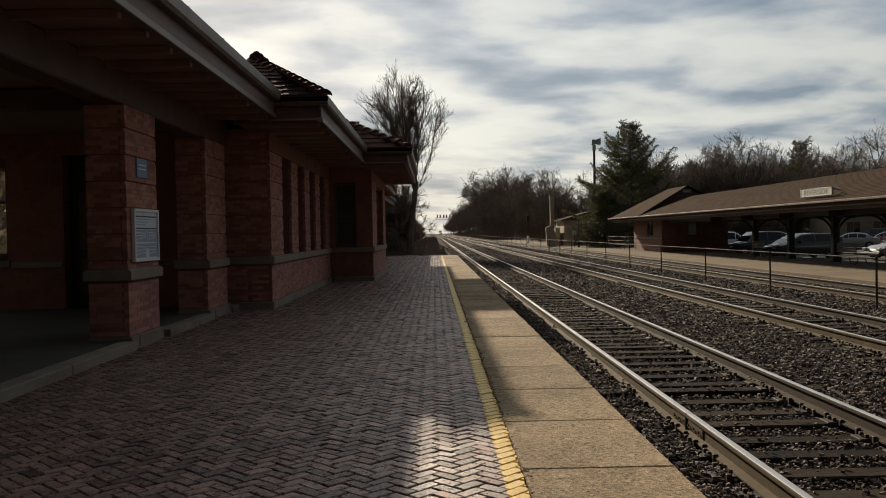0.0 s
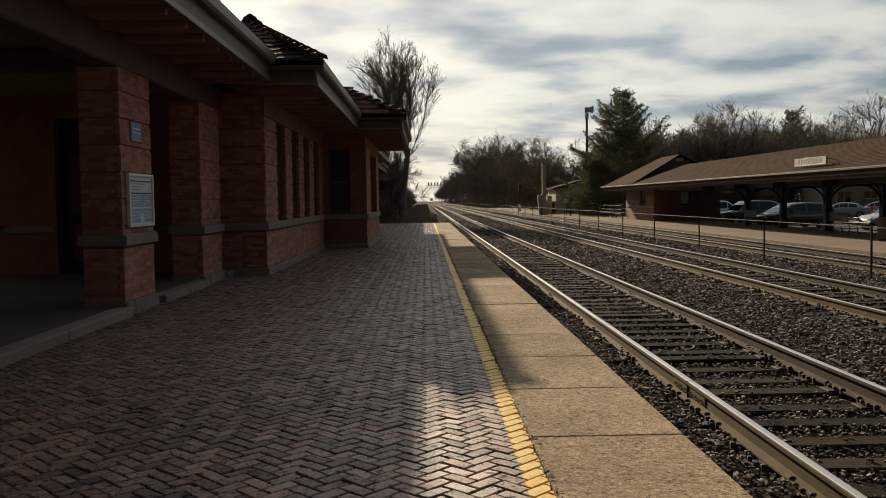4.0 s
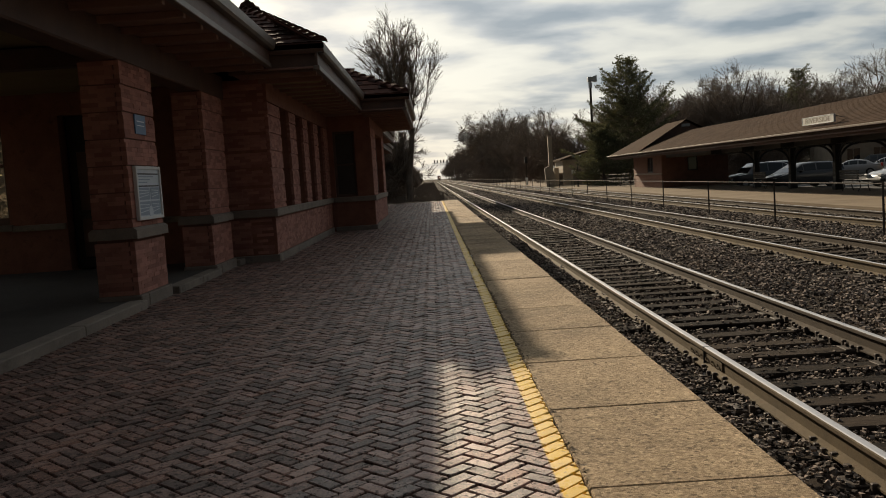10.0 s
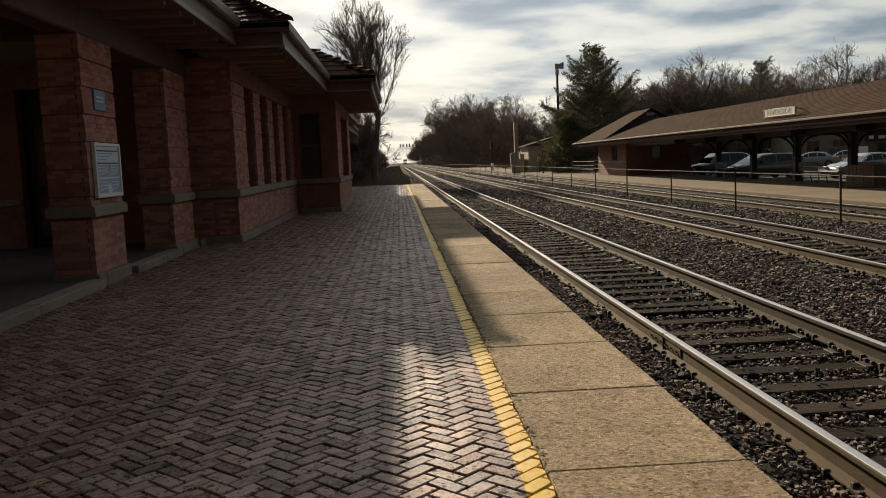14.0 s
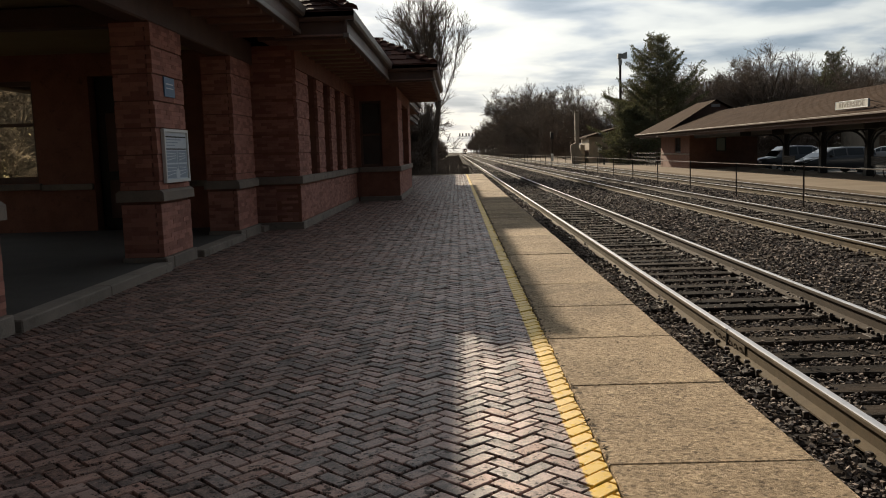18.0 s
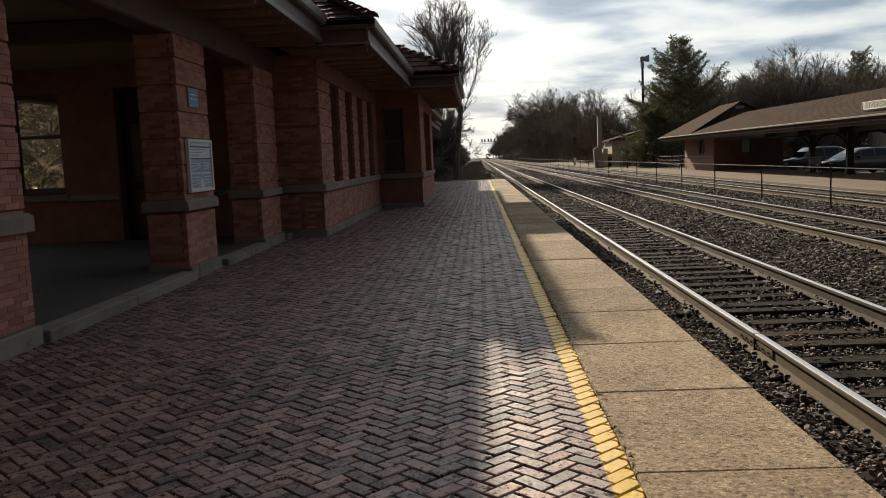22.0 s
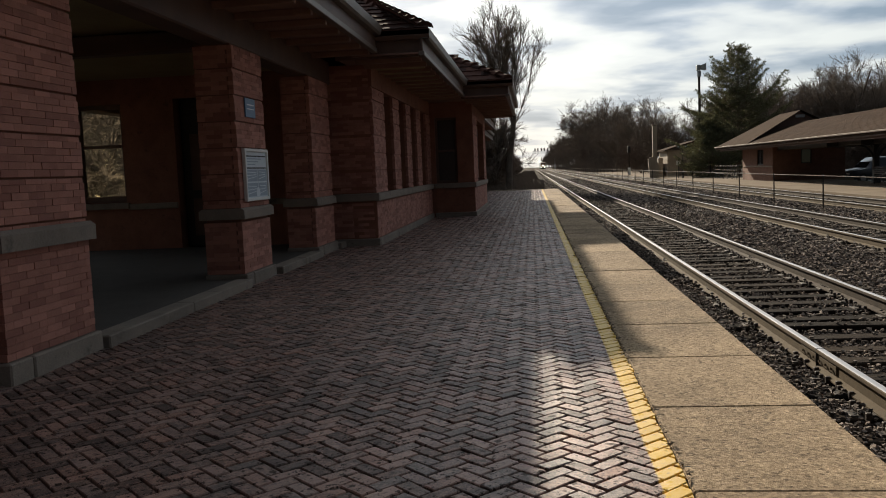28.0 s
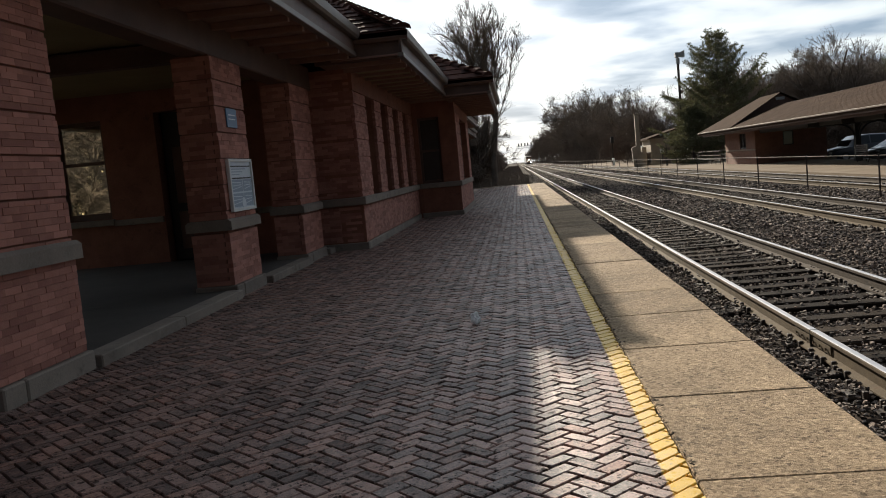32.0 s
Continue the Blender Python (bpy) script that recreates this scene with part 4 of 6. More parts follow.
edges = [15.62] + [e for s in SLOTS for e in s] + [24.45]
for a, b in zip(edges[0::2], edges[1::2]):
    p = wall("pier", BX - 0.45, BX - 0.03, a + 0.002, b - 0.002, 0.95, 2.9, "banded red brick pier between windows")
    mb = brick_face(MB(), "x", BX, a, b, 0.97, 2.9, 1)
    part("brickwork", mb, M_brick_j, p, kind="stuff")
wall("wall", BX - 0.45, BX - 0.012, 15.62, 24.45, 0, 0.955, "red brick wall below the windows")
mb = brick_face(MB(), "x", BX, 15.62, 24.42, 0.15, 0.80, 1)
part("brickwork", mb, M_brick_j, station, kind="stuff")
wall("wall", BX - 0.45, BX, 15.62, 24.45, 2.902, 3.3, "red brick lintel band")
for a, b in SLOTS:
    wn = part("window", MB().cbox(BX - 0.34, BX - 0.26, a, a + 0.08, 0.97, 2.9, 0.005).cbox(BX - 0.34, BX - 0.26, b - 0.08, b, 0.97, 2.9, 0.005).cbox(BX - 0.34, BX - 0.26, a, b, 2.82, 2.9, 0.005)
              .cbox(BX - 0.34, BX - 0.26, a, b, 0.97, 1.06, 0.005).cbox(BX - 0.33, BX - 0.25, a + 0.08, b - 0.08, 1.92, 1.98, 0.005), M_wood, station, "tall brown sash window recessed in brick")
    for z0, z1 in ((1.06, 1.92), (1.98, 2.82)):
        part("pane", MB().box(BX - 0.305, BX - 0.298, a + 0.08, b - 0.08, z0, z1), M_glass_dark, wn, "dark window pane")
# wing
WY = 24.45
wall("wall", -2.87, -2.74, WY, WY + 0.3, 0, 3.3, "red brick wing wall")
wall("wall", -2.74, -2.12, WY, WY + 0.3, 0, 0.97)
wall("wall", -2.74, -2.12, WY, WY + 0.3, 2.82, 3.3)
wall("wall", -2.12, WX, WY, WY + 0.3, 0, 3.3)
ww = part("window", MB().cbox(-2.74, -2.67, WY + 0.1, WY + 0.17, 0.97, 2.82, 0.005).cbox(-2.19, -2.12, WY + 0.1, WY + 0.17, 0.97, 2.82, 0.005).cbox(-2.67, -2.19, WY + 0.1, WY + 0.17, 1.85, 1.91, 0.005).cbox(-2.67, -2.19, WY + 0.1, WY + 0.17, 0.97, 1.05, 0.005).cbox(-2.67, -2.19, WY + 0.1, WY + 0.17, 2.75, 2.82, 0.005), M_wood, station, "narrow dark window of the wing")
for z0, z1 in ((1.05, 1.85), (1.91, 2.75)):
    part("pane", MB().box(-2.67, -2.19, WY + 0.13, WY + 0.136, z0, z1), M_dimglass, ww, "dull brown window pane")
for y0, y1, z0, z1 in ((WY + 0.3, 26.3, 0, 3.3), (26.3, 29.5, 0, 0.97), (26.3, 29.5, 2.82, 3.3), (29.5, 30.75, 0, 3.3)):
    wall("wall", WX - 0.35, WX, y0, y1, z0, z1, "red brick wing wall")
mb = brick_face(MB(), "x", WX + 0.012, WY + 0.0, 26.3, 0.97, 2.9, 1)
brick_face(mb, "x", WX + 0.012, 29.5, 30.75, 0.97, 2.9, 1)
brick_face(mb, "x", WX + 0.012, WY, 30.75, 0.15, 0.8, 1)
part("brickwork", mb, M_brick_j, station, kind="stuff")
part("stone_ledge", MB().cbox(-2.80, WX + 0.06, WY - 0.06, WY + 0.01, 0.82, 0.965, 0.012).cbox(WX - 0.02, WX + 0.06, WY + 0.013, 30.8, 0.82, 0.965, 0.012), M_stone, station, "grey stone ledge course")
part("plinth", MB().cbox(-2.80, WX + 0.045, WY - 0.035, WY + 0.01, -0.02, 0.13, 0.012).cbox(WX - 0.02, WX + 0.045, WY + 0.013, 30.8, -0.02, 0.13, 0.012), M_stone, station, "pale stone plinth")
ww = part("window", MB().cbox(WX - 0.25, WX - 0.17, 26.3, 26.4, 0.97, 2.82, 0.005).cbox(WX - 0.25, WX - 0.17, 27.85, 27.95, 0.97, 2.82, 0.005).cbox(WX - 0.25, WX - 0.17, 29.4, 29.5, 0.97, 2.82, 0.005).cbox(WX - 0.25, WX - 0.17, 26.3, 29.5, 1.9, 1.97, 0.005), M_wood, station, "wide brown sash window of the wing")
for a, b in ((26.4, 27.85), (27.95, 29.4)):
    part("pane", MB().box(WX - 0.215, WX - 0.208, a, b, 0.99, 2.82), M_glass_dark, ww)
# the far bay and the far porch repeat the near ones
wall("wall", BX - 0.4, BX, 31.05, 40.4, 0, 3.3, "red brick wall of the far bay")
wall("wall", -9.1, BX, 40.4, 40.7, 0, 3.3, "red brick wall of the far bay")
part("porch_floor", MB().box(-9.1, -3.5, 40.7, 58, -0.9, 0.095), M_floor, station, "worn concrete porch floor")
part("beam", MB().cbox(-3.95, -3.62, 40.7, 57.5, 2.955, 3.235, 0.02), M_wood, station, "heavy brown painted timber beam")
wall("wall", -9.1, WX, 30.75, 31.05, 0, 3.3, "red brick end wall")
wall("wall", -9.4, -9.1, CY, 31.05, 0, 3.3, "red brick back wall")
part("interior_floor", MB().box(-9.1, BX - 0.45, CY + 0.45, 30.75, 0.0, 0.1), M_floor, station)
part("interior_ceiling", MB().box(-9.1, WX - 0.3, CY + 0.45, 30.75, 3.26, 3.32), M_ceil, station)


# ---- roofs ----
EZ, PZ, BZ = 3.65, 3.78, 3.70      # gutter tops of the wing, the near porch and the bay


def eave_run(x, y0, y1, deep, ez):
    """Gutter on its brackets, fascia, light trim, boarded soffit and its lookouts, along the track; ez is the gutter's top."""
    g = part("gutter", MB().prism([(x - 0.13, ez - 0.16), (x - 0.04, ez - 0.16), (x - 0.012, ez - 0.12), (x - 0.004, ez - 0.05), (x, ez), (x - 0.012, ez + 0.006), (x - 0.02, ez - 0.04), (x - 0.05, ez - 0.145), (x - 0.13, ez - 0.145)], "y", y0, y1), M_gutter, station, "weathered grey metal gutter")
    part("fascia", MB().cbox(x - 0.17, x - 0.125, y0 + 0.01, y1 - 0.01, ez - 0.36, ez - 0.02, 0.005), M_wood, station)
    part("trim_board", MB().cbox(x - 0.20, x - 0.10, y0 + 0.01, y1 - 0.01, ez - 0.44, ez - 0.36, 0.008), M_gutter, station)
    sz = ez - 0.405
    sf = part("soffit", MB().box(x - deep, x - 0.19, y0 + 0.02, y1 - 0.02, sz, sz + 0.03), M_soffit, station, "brown boarded soffit")
    y, k = y0 + 0.35, 0
    while y < y1:
        part("lookout", MB().cbox(x - deep, x - 0.2, y - 0.045, y + 0.045, sz - 0.085, sz, 0.008), M_soffit, sf)
        if k % 2:
            part("gutter_strap", MB().cbox(x - 0.125, x + 0.003, y - 0.012, y + 0.012, ez + 0.002, ez + 0.012, 0.002), M_gutter, g)
        y += 0.75
        k += 1


def eave_end(y, x0, x1, deep, ez):
    """The eave that faces down the platform."""
    part("fascia", MB().cbox(x0, x1 - 0.13, y + 0.12, y + 0.165, ez - 0.42, ez - 0.03, 0.005), M_wood, station)
    part("gutter", MB().prism([(y + 0.12, ez - 0.16), (y + 0.03, ez - 0.16), (y, ez - 0.10), (y, ez - 0.01), (y + 0.012, ez - 0.01), (y + 0.04, ez - 0.14), (y + 0.12, ez - 0.145)], "x", x0, x1), M_wood, station)
    part("soffit", MB().box(x0, x1 - 0.2, y + 0.17, y + deep, ez - 0.407, ez - 0.378), M_soffit, station, "brown boarded soffit")
    part("trim_board", MB().cbox(x0, x1 - 0.205, y + 0.10, y + 0.20, ez - 0.44, ez - 0.36, 0.008), M_wood, station)


def tile_mesh(w=0.24, l=0.42, rise=0.075):
    mb = MB()
    n = 5
    vs = []
    for yy, s, z in ((0.0, 1.0, 0.03), (l, 0.86, 0.0)):
        for k in range(n + 1):
            a = math.pi * k / n
            vs.append((-math.cos(a) * w / 2 * s, yy, math.sin(a) * rise * s + z))
    mb.add(vs, [(k, k + 1, n + 2 + k, n + 1 + k) for k in range(n)])
    mb.add([(vs[k][0] * 0.86, 0.0, vs[k][2] - 0.018) for k in range(n + 1)] + vs[:n + 1], [(k, k + 1, n + 2 + k, n + 1 + k) for k in range(n)])
    if rise > 0.1:
        mb.add(vs[:n + 1], [tuple(range(n + 1))])
    return mb


TILE = MB().add([(-0.122, 0, 0.034), (0.122, 0, 0.034), (0.122, 0.42, 0.004), (-0.122, 0.42, 0.004), (-0.122, 0, 0.006), (0.122, 0, 0.006), (0.122, 0.42, -0.016), (-0.122, 0.42, -0.016), (-0.122, 0, 0.046), (-0.085, 0, 0.046), (-0.085, 0.42, 0.016), (-0.122, 0.42, 0.016)],
                [(0, 1, 2, 3), (4, 7, 6, 5), (0, 4, 5, 1), (1, 5, 6, 2), (2, 6, 7, 3), (3, 7, 4, 0), (8, 9, 10, 11), (8, 0, 1, 9), (9, 1, 2, 10)]).mesh("roof_tile", M_tile)
CAP = tile_mesh(0.32, 0.40, 0.105).mesh("hip_tile", M_tile, True)


def hip_roof(x0, x1, y0, y1, ez, run=None, both=False, slope=0.5):
    """A hipped roof whose ridge runs along the track; run is the end slope's length in plan. Tiles on the end slope, along the gutter and on the front hip."""
    h = (x1 - x0) / 2
    run = run or h
    xr, zr = (x0 + x1) / 2, ez + h * slope
    ya, yb = y0 + run, y1 - run
    v = [(x0, y0, ez), (x1, y0, ez), (x1, y1, ez), (x0, y1, ez), (xr, ya, zr), (xr, yb, zr)]
    low = [(a, b, c - 0.09) for a, b, c in v]
    rf = part("roof", MB().add(v + low, [(0, 1, 4), (1, 2, 5, 4), (2, 3, 5), (3, 0, 4, 5), (6, 10, 7), (7, 10, 11, 8), (8, 11, 9), (9, 11, 10, 6), (0, 6, 7, 1), (1, 7, 8, 2), (2, 8, 9, 3), (3, 9, 6, 0)]), M_tile_j, station, "hipped roof of red clay barrel tiles")
    side, end = math.degrees(math.atan(slope)), math.degrees(math.atan(h * slope / run))
    # end slope, facing down the platform
    s, L = 0.0, math.hypot(run, h * slope)
    while s < L - 0.1:
        f = s / L
        x = x0 + f * h + 0.1
        while x < x1 - f * h - 0.06:
            t = part("roof_tile", TILE, None, rf)
            t.matrix_basis = pose(x, y0 + 0.03 + f * run, ez - 0.005 + f * h * slope, end)
            x += 0.25
        s += 0.36
    # front slope, the first rows along the gutter
    for row in range(3 if both else 2):
        d = row * 0.30
        y = y0 + d + 0.2
        while y < y1 - d - 0.1:
            t = part("roof_tile", TILE, None, rf)
            t.matrix_basis = Matrix.Translation((x1 - 0.09 - d, y, ez - 0.02 + d * slope)) @ pose(0, 0, 0, 0, 0, 90) @ pose(0, 0, 0, side)
            y += 0.25
    # hip caps
    ln = math.hypot(h, run)
    n = int(ln / 0.31)
    for cx, sx in ((x1, -1), (x0, 1)):
        for k in range(n):
            f = (k + 0.55) / n
            t = part("hip_tile", CAP, None, rf)
            t.matrix_basis = Matrix.Translation((cx + sx * h * f, y0 + run * f, ez - 0.045 + h * slope * f)) @ pose(0, 0, 0, 0, 0, -sx * math.degrees(math.atan2(h, run))) @ pose(0, 0, 0, math.degrees(math.atan(h * slope / ln)) - 4)
    y = ya
    while y < yb:
        t = part("ridge_tile", CAP, None, rf)
        t.matrix_basis = pose(xr, y, zr + 0.03, 3)
        y += 0.32
    part("finial", MB().tube((xr, ya, zr), (xr, ya, zr + 0.10), 0.09, 0.07, 10).tube((xr, ya, zr + 0.10), (xr, ya, zr + 0.14), 0.07, 0.08, 10).tube((xr, ya, zr + 0.14), (xr, ya, zr + 0.18), 0.08, 0.04, 10), M_tile, rf, "clay ridge finial")
    return rf


# porch roof slab
part("roof", MB().prism([(-2.5, PZ - 0.03), (-2.5, PZ - 0.10), (-6.3, EZ + 1.52), (-10.2, EZ - 0.10), (-10.2, EZ - 0.03), (-6.3, EZ + 1.60)], "y", -16.0, 16.3), M_tile_j, station, "long porch roof of red clay tiles")
part("roof", MB().prism([(-3.4, EZ + 0.28), (-6.3, EZ + 1.52), (-10.2, EZ - 0.10), (-10.2, EZ - 0.02), (-6.3, EZ + 1.60), (-3.4, EZ + 0.36)], "y", 16.31, 41.0), M_tile_j, station)
part("roof", MB().prism([(-2.5, EZ - 0.03), (-2.5, EZ - 0.10), (-6.3, EZ + 1.52), (-10.2, EZ - 0.10), (-10.2, EZ - 0.03), (-6.3, EZ + 1.60)], "y", 41.01, 58.0), M_tile_j, station, "long porch roof of red clay tiles")
part("roof", MB().prism([(-1.7, EZ - 0.03), (-1.7, EZ - 0.10), (-3.4, EZ + 0.61), (-3.4, EZ + 0.68)], "y", 32.0, 41.9), M_tile_j, station)
eave_run(-2.45, -16.0, 14.6, 1.3, PZ)
eave_run(-1.65, 14.56, 23.2, 1.35, BZ)
eave_run(-0.45, 23.15, 32.0, 1.35, EZ)
eave_run(-1.65, 32.02, 41.9, 1.35, EZ)
eave_run(-2.45, 41.92, 58.0, 1.3, EZ)
eave_end(14.54, -3.3, -1.66, 1.1, BZ)
eave_end(23.1, -2.85, -0.46, 1.4, EZ)
hip_roof(-5.40, -1.66, 14.54, 30.0, BZ, run=3.36, both=True, slope=0.70)
hip_roof(-5.6, -0.46, 23.1, 32.0, EZ, slope=0.5)


# ---- across the tracks: platform, shelter, fence ----
P2 = -0.32
far_platform = part("far_platform", MB().box(12.9, 19.5, -40, 175, -1.02, P2).box(19.5, 21.3, 60.0, 69.3, -1.02, P2), M_plat2, label="long pale concrete platform across the tracks", kind="structure")
parking_lot = part("parking_lot", MB().box(19.5, 75, -40, 60.0, -1.02, -0.72).box(21.3, 75, 60.0, 69.3, -1.02, -0.72).box(19.5, 75, 69.3, 120, -1.02, -0.72), M_asphalt, label="asphalt parking lot behind the shelter", kind="structure")
street = part("street", MB().box(-20.5, -12.6, -200, 500, -1.02, -0.955), M_asphalt, label="grey asphalt street beyond the lawn", kind="structure")


def bent(pts, r, n=6):
    """One tube swept along a bent line."""
    mb, vs = MB(), []
    for k, p in enumerate(pts):
        a, b = Vector(pts[max(k - 1, 0)]), Vector(pts[min(k + 1, len(pts) - 1)])
        d = (b - a).normalized()
        u = d.cross(Vector((0.3, 0.4, 0.86))).normalized()
        w = d.cross(u)
        vs += [tuple(Vector(p) + (u * math.cos(2 * math.pi * j / n) + w * math.sin(2 * math.pi * j / n)) * r) for j in range(n)]
    fs = [(k * n + j, k * n + (j + 1) % n, (k + 1) * n + (j + 1) % n, (k + 1) * n + j) for k in range(len(pts) - 1) for j in range(n)]
    return mb.add(vs, fs + [tuple(range(n))[::-1], tuple(range(len(vs) - n, len(vs)))])


M_roombrick = surf("brownish_brick", (0.12, 0.058, 0.040), (0.215, 0.110, 0.076), 3, 0.85, 0.5, 34, c3=(0.10, 0.055, 0.04), stain=0.3)


def shelter():
    sh = thing("platform_shelter", "long brown shingled platform shelter on dark timber posts", "platform shelter", (0, 0, 0))
    x0, x1, xr, ze, zr = 14.6, 22.4, 18.5, 2.25, 3.65
    v = [(x0, 14, ze), (xr, 14, zr), (x1, 14, ze), (x0, 71, ze), (xr, 67.1, 3.65), (x1, 71, ze)]
    lo = [(a, b, c - 0.16) for a, b, c in v]
    rf = part("roof", MB().add(v + lo, [(0, 3, 4, 1), (1, 4, 5, 2), (3, 5, 4), (6, 7, 10, 9), (7, 8, 11, 10), (9, 10, 11), (0, 1, 7, 6), (1, 2, 8, 7), (0, 6, 9, 3), (2, 5, 11, 8), (3, 9, 11, 5)]), M_shingle, sh, "long low roof of brown shingles")
    # shingle courses along the slope that faces the tracks
    mb = MB()
    n = 22
    for k in range(1, n):
        f = k / n
        x, z = x0 + (xr - x0) * f, ze + (zr - ze) * f
        mb.prism([(x, z - 0.01), (x, z + 0.013), (x + 0.17, z + 0.062), (x + 0.17, z + 0.05)], "y", 14, 71 - 3.9 * f)
    part("shingle_layer", mb, M_shingle, rf, kind="stuff")
    g = MB().add([(x0, 71, ze), (xr, 67.1, 4.46), (xr, 62.0, 4.46), (x0, 61.0, ze + 0.01), (x1, 71, ze), (x1, 61.0, ze + 0.01)], [(0, 1, 2, 3), (4, 5, 2, 1), (0, 4, 1)])
    part("raised_roof", g, M_shingle, rf, "hipped raised roof over the room")
    part("gablet", MB().add([(15.3, 62.2, 2.5), (21.7, 62.2, 2.5), (xr, 62.2, 4.38)], [(0, 1, 2)]).add([(15.3, 62.35, 2.5), (21.7, 62.35, 2.5), (xr, 62.35, 4.38)], [(0, 2, 1)]), M_wood, rf, "dark timber gablet")
    part("gablet_vent", MB().cbox(18.2, 18.8, 62.13, 62.2, 3.95, 4.15, 0.01), M_galv, rf)
    part("gutter", MB().cbox(x0 - 0.08, x0 + 0.02, 14, 71, ze - 0.06, ze + 0.02, 0.012), M_gutter_dark, sh, "brown metal gutter along the eave")
    part("fascia", MB().cbox(x0 + 0.30, x0 + 0.34, 14, 70.7, ze - 0.34, ze - 0.07, 0.005), M_wood, sh)
    part("soffit", MB().box(x0 + 0.04, x1 - 0.06, 14.1, 70.8, ze - 0.21, ze - 0.17), M_wood, sh)
    for xb in (16.6, 18.5, 20.4):
        part("purlin", MB().cbox(xb - 0.1, xb + 0.1, 14.2, 60.4, ze - 0.5, ze - 0.25, 0.01), M_black, sh)
    for k in range(8):
        y = 14.6 + 4.9 * k
        if y > 50:
            continue
        po = part("post", MB().cbox(xr - 0.15, xr + 0.15, y - 0.15, y + 0.15, P2, ze - 0.5, 0.02), M_black, sh, "dark timber post with curved braces")
        part("post_base", MB().cbox(xr - 0.19, xr + 0.19, y - 0.19, y + 0.19, P2, P2 + 0.3, 0.03), M_black, po)
        part("crosshead", MB().cbox(xr - 2.6, xr + 2.6, y - 0.1, y + 0.1, ze - 0.52, ze - 0.27, 0.02), M_black, po)
        for dx, dy in ((0, 1), (0, -1), (1, 0), (-1, 0)):
            pts = []
            for a in range(7):
                t = a / 6 * math.pi / 2
                r = 0.85
                d, h = r - r * math.cos(t), r * math.sin(t)
                pts.append((xr + dx * (0.12 + d), y + dy * (0.12 + d), ze - 0.5 - r + h))
            part("brace", bent(pts, 0.055), M_black, po, "curved timber brace")
    # the brick room
    bx0, bx1, by0, by1 = 16.2, 20.9, 60.5, 68.6
    rm = part("room_wall", MB().box(bx0, bx0 + 0.3, by0, 62.9, P2, 2.05).box(bx0, bx0 + 0.3, 64.6, by1, P2, 2.05).box(bx0, bx0 + 0.3, 62.9, 64.6, P2, 0.75).box(bx0, bx0 + 0.3, 62.9, 64.6, 1.85, 2.05)
              .box(bx0 + 0.3, 18.05, by0, by0 + 0.3, P2, 2.05).box(18.75, bx1, by0, by0 + 0.3, P2, 2.05).box(18.05, 18.75, by0, by0 + 0.3, P2, 0.8).box(18.05, 18.75, by0, by0 + 0.3, 1.75, 2.05)
              .box(bx1 - 0.3, bx1, by0 + 0.3, by1, P2, 2.05).box(bx0, bx1, by1, by1 + 0.3, P2, 2.05), M_roombrick, sh, "brownish red brick wall of the waiting room")
    part("wainscot_ledge", MB().cbox(bx0 - 0.06, bx0 + 0.01, by0 - 0.05, by1, 0.62, 0.72, 0.01), M_stone, rm)
    w1 = part("window", MB().cbox(bx0 + 0.05, bx0 + 0.13, 62.9, 63.0, 0.75, 1.85, 0.01).cbox(bx0 + 0.05, bx0 + 0.13, 64.5, 64.6, 0.75, 1.85, 0.01).cbox(bx0 + 0.05, bx0 + 0.13, 63.7, 63.78, 0.75, 1.85, 0.01).cbox(bx0 + 0.05, bx0 + 0.13, 62.9, 64.6, 0.75, 0.85, 0.01), M_black, sh, "dark framed waiting-room window")
    part("pane", MB().box(bx0 + 0.08, bx0 + 0.09, 63, 64.5, 0.85, 1.85), M_glass_dark, w1)
    w2 = part("window", MB().cbox(18.05, 18.12, by0 + 0.05, by0 + 0.13, 0.8, 1.75, 0.01).cbox(18.68, 18.75, by0 + 0.05, by0 + 0.13, 0.8, 1.75, 0.01).cbox(18.12, 18.68, by0 + 0.05, by0 + 0.13, 0.8, 0.88, 0.01), M_black, sh, "small end window catching the light")
    part("pane", MB().box(18.12, 18.68, by0 + 0.08, by0 + 0.09, 0.88, 1.75), M_dullglass, w2)
    return sh


shelter()


def text_mesh(body, size, mat, name="lettering"):
    cu = bpy.data.curves.new(name, "FONT")
    cu.body, cu.size, cu.extrude, cu.align_x, cu.align_y = body, size, 0.006, "CENTER", "CENTER"
    tmp = bpy.data.objects.new("tmp", cu)
    scene.collection.objects.link(tmp)
    me = bpy.data.meshes.new_from_object(tmp)
    bpy.data.objects.remove(tmp)
    me.materials.clear()
    me.materials.append(mat)
    return me


M_letter = plain("faded_lettering", (0.27, 0.24, 0.20), 0.8)
M_signboard = surf("aged_white_sign_paint", (0.40, 0.38, 0.34), (0.56, 0.53, 0.47), 3, 0.7, 0.1, 30, c3=(0.30, 0.27, 0.23), stain=0.2)
sg = thing("station_sign", "pale station name sign with faded letters standing on the shelter roof", "sign", (14.95, 33.05, 2.64))
part("board", MB().cbox(-0.03, 0.03, -1.32, 1.32, -0.128, 0.128, 0.008), M_signboard, sg, "white painted board")
part("frame", MB().cbox(-0.045, 0.035, -1.36, -1.32, -0.148, 0.148, 0.005).cbox(-0.045, 0.035, 1.32, 1.36, -0.148, 0.148, 0.005).cbox(-0.045, 0.035, -1.32, 1.32, 0.128, 0.148, 0.005).cbox(-0.045, 0.035, -1.32, 1.32, -0.148, -0.128, 0.005), M_galv, sg)
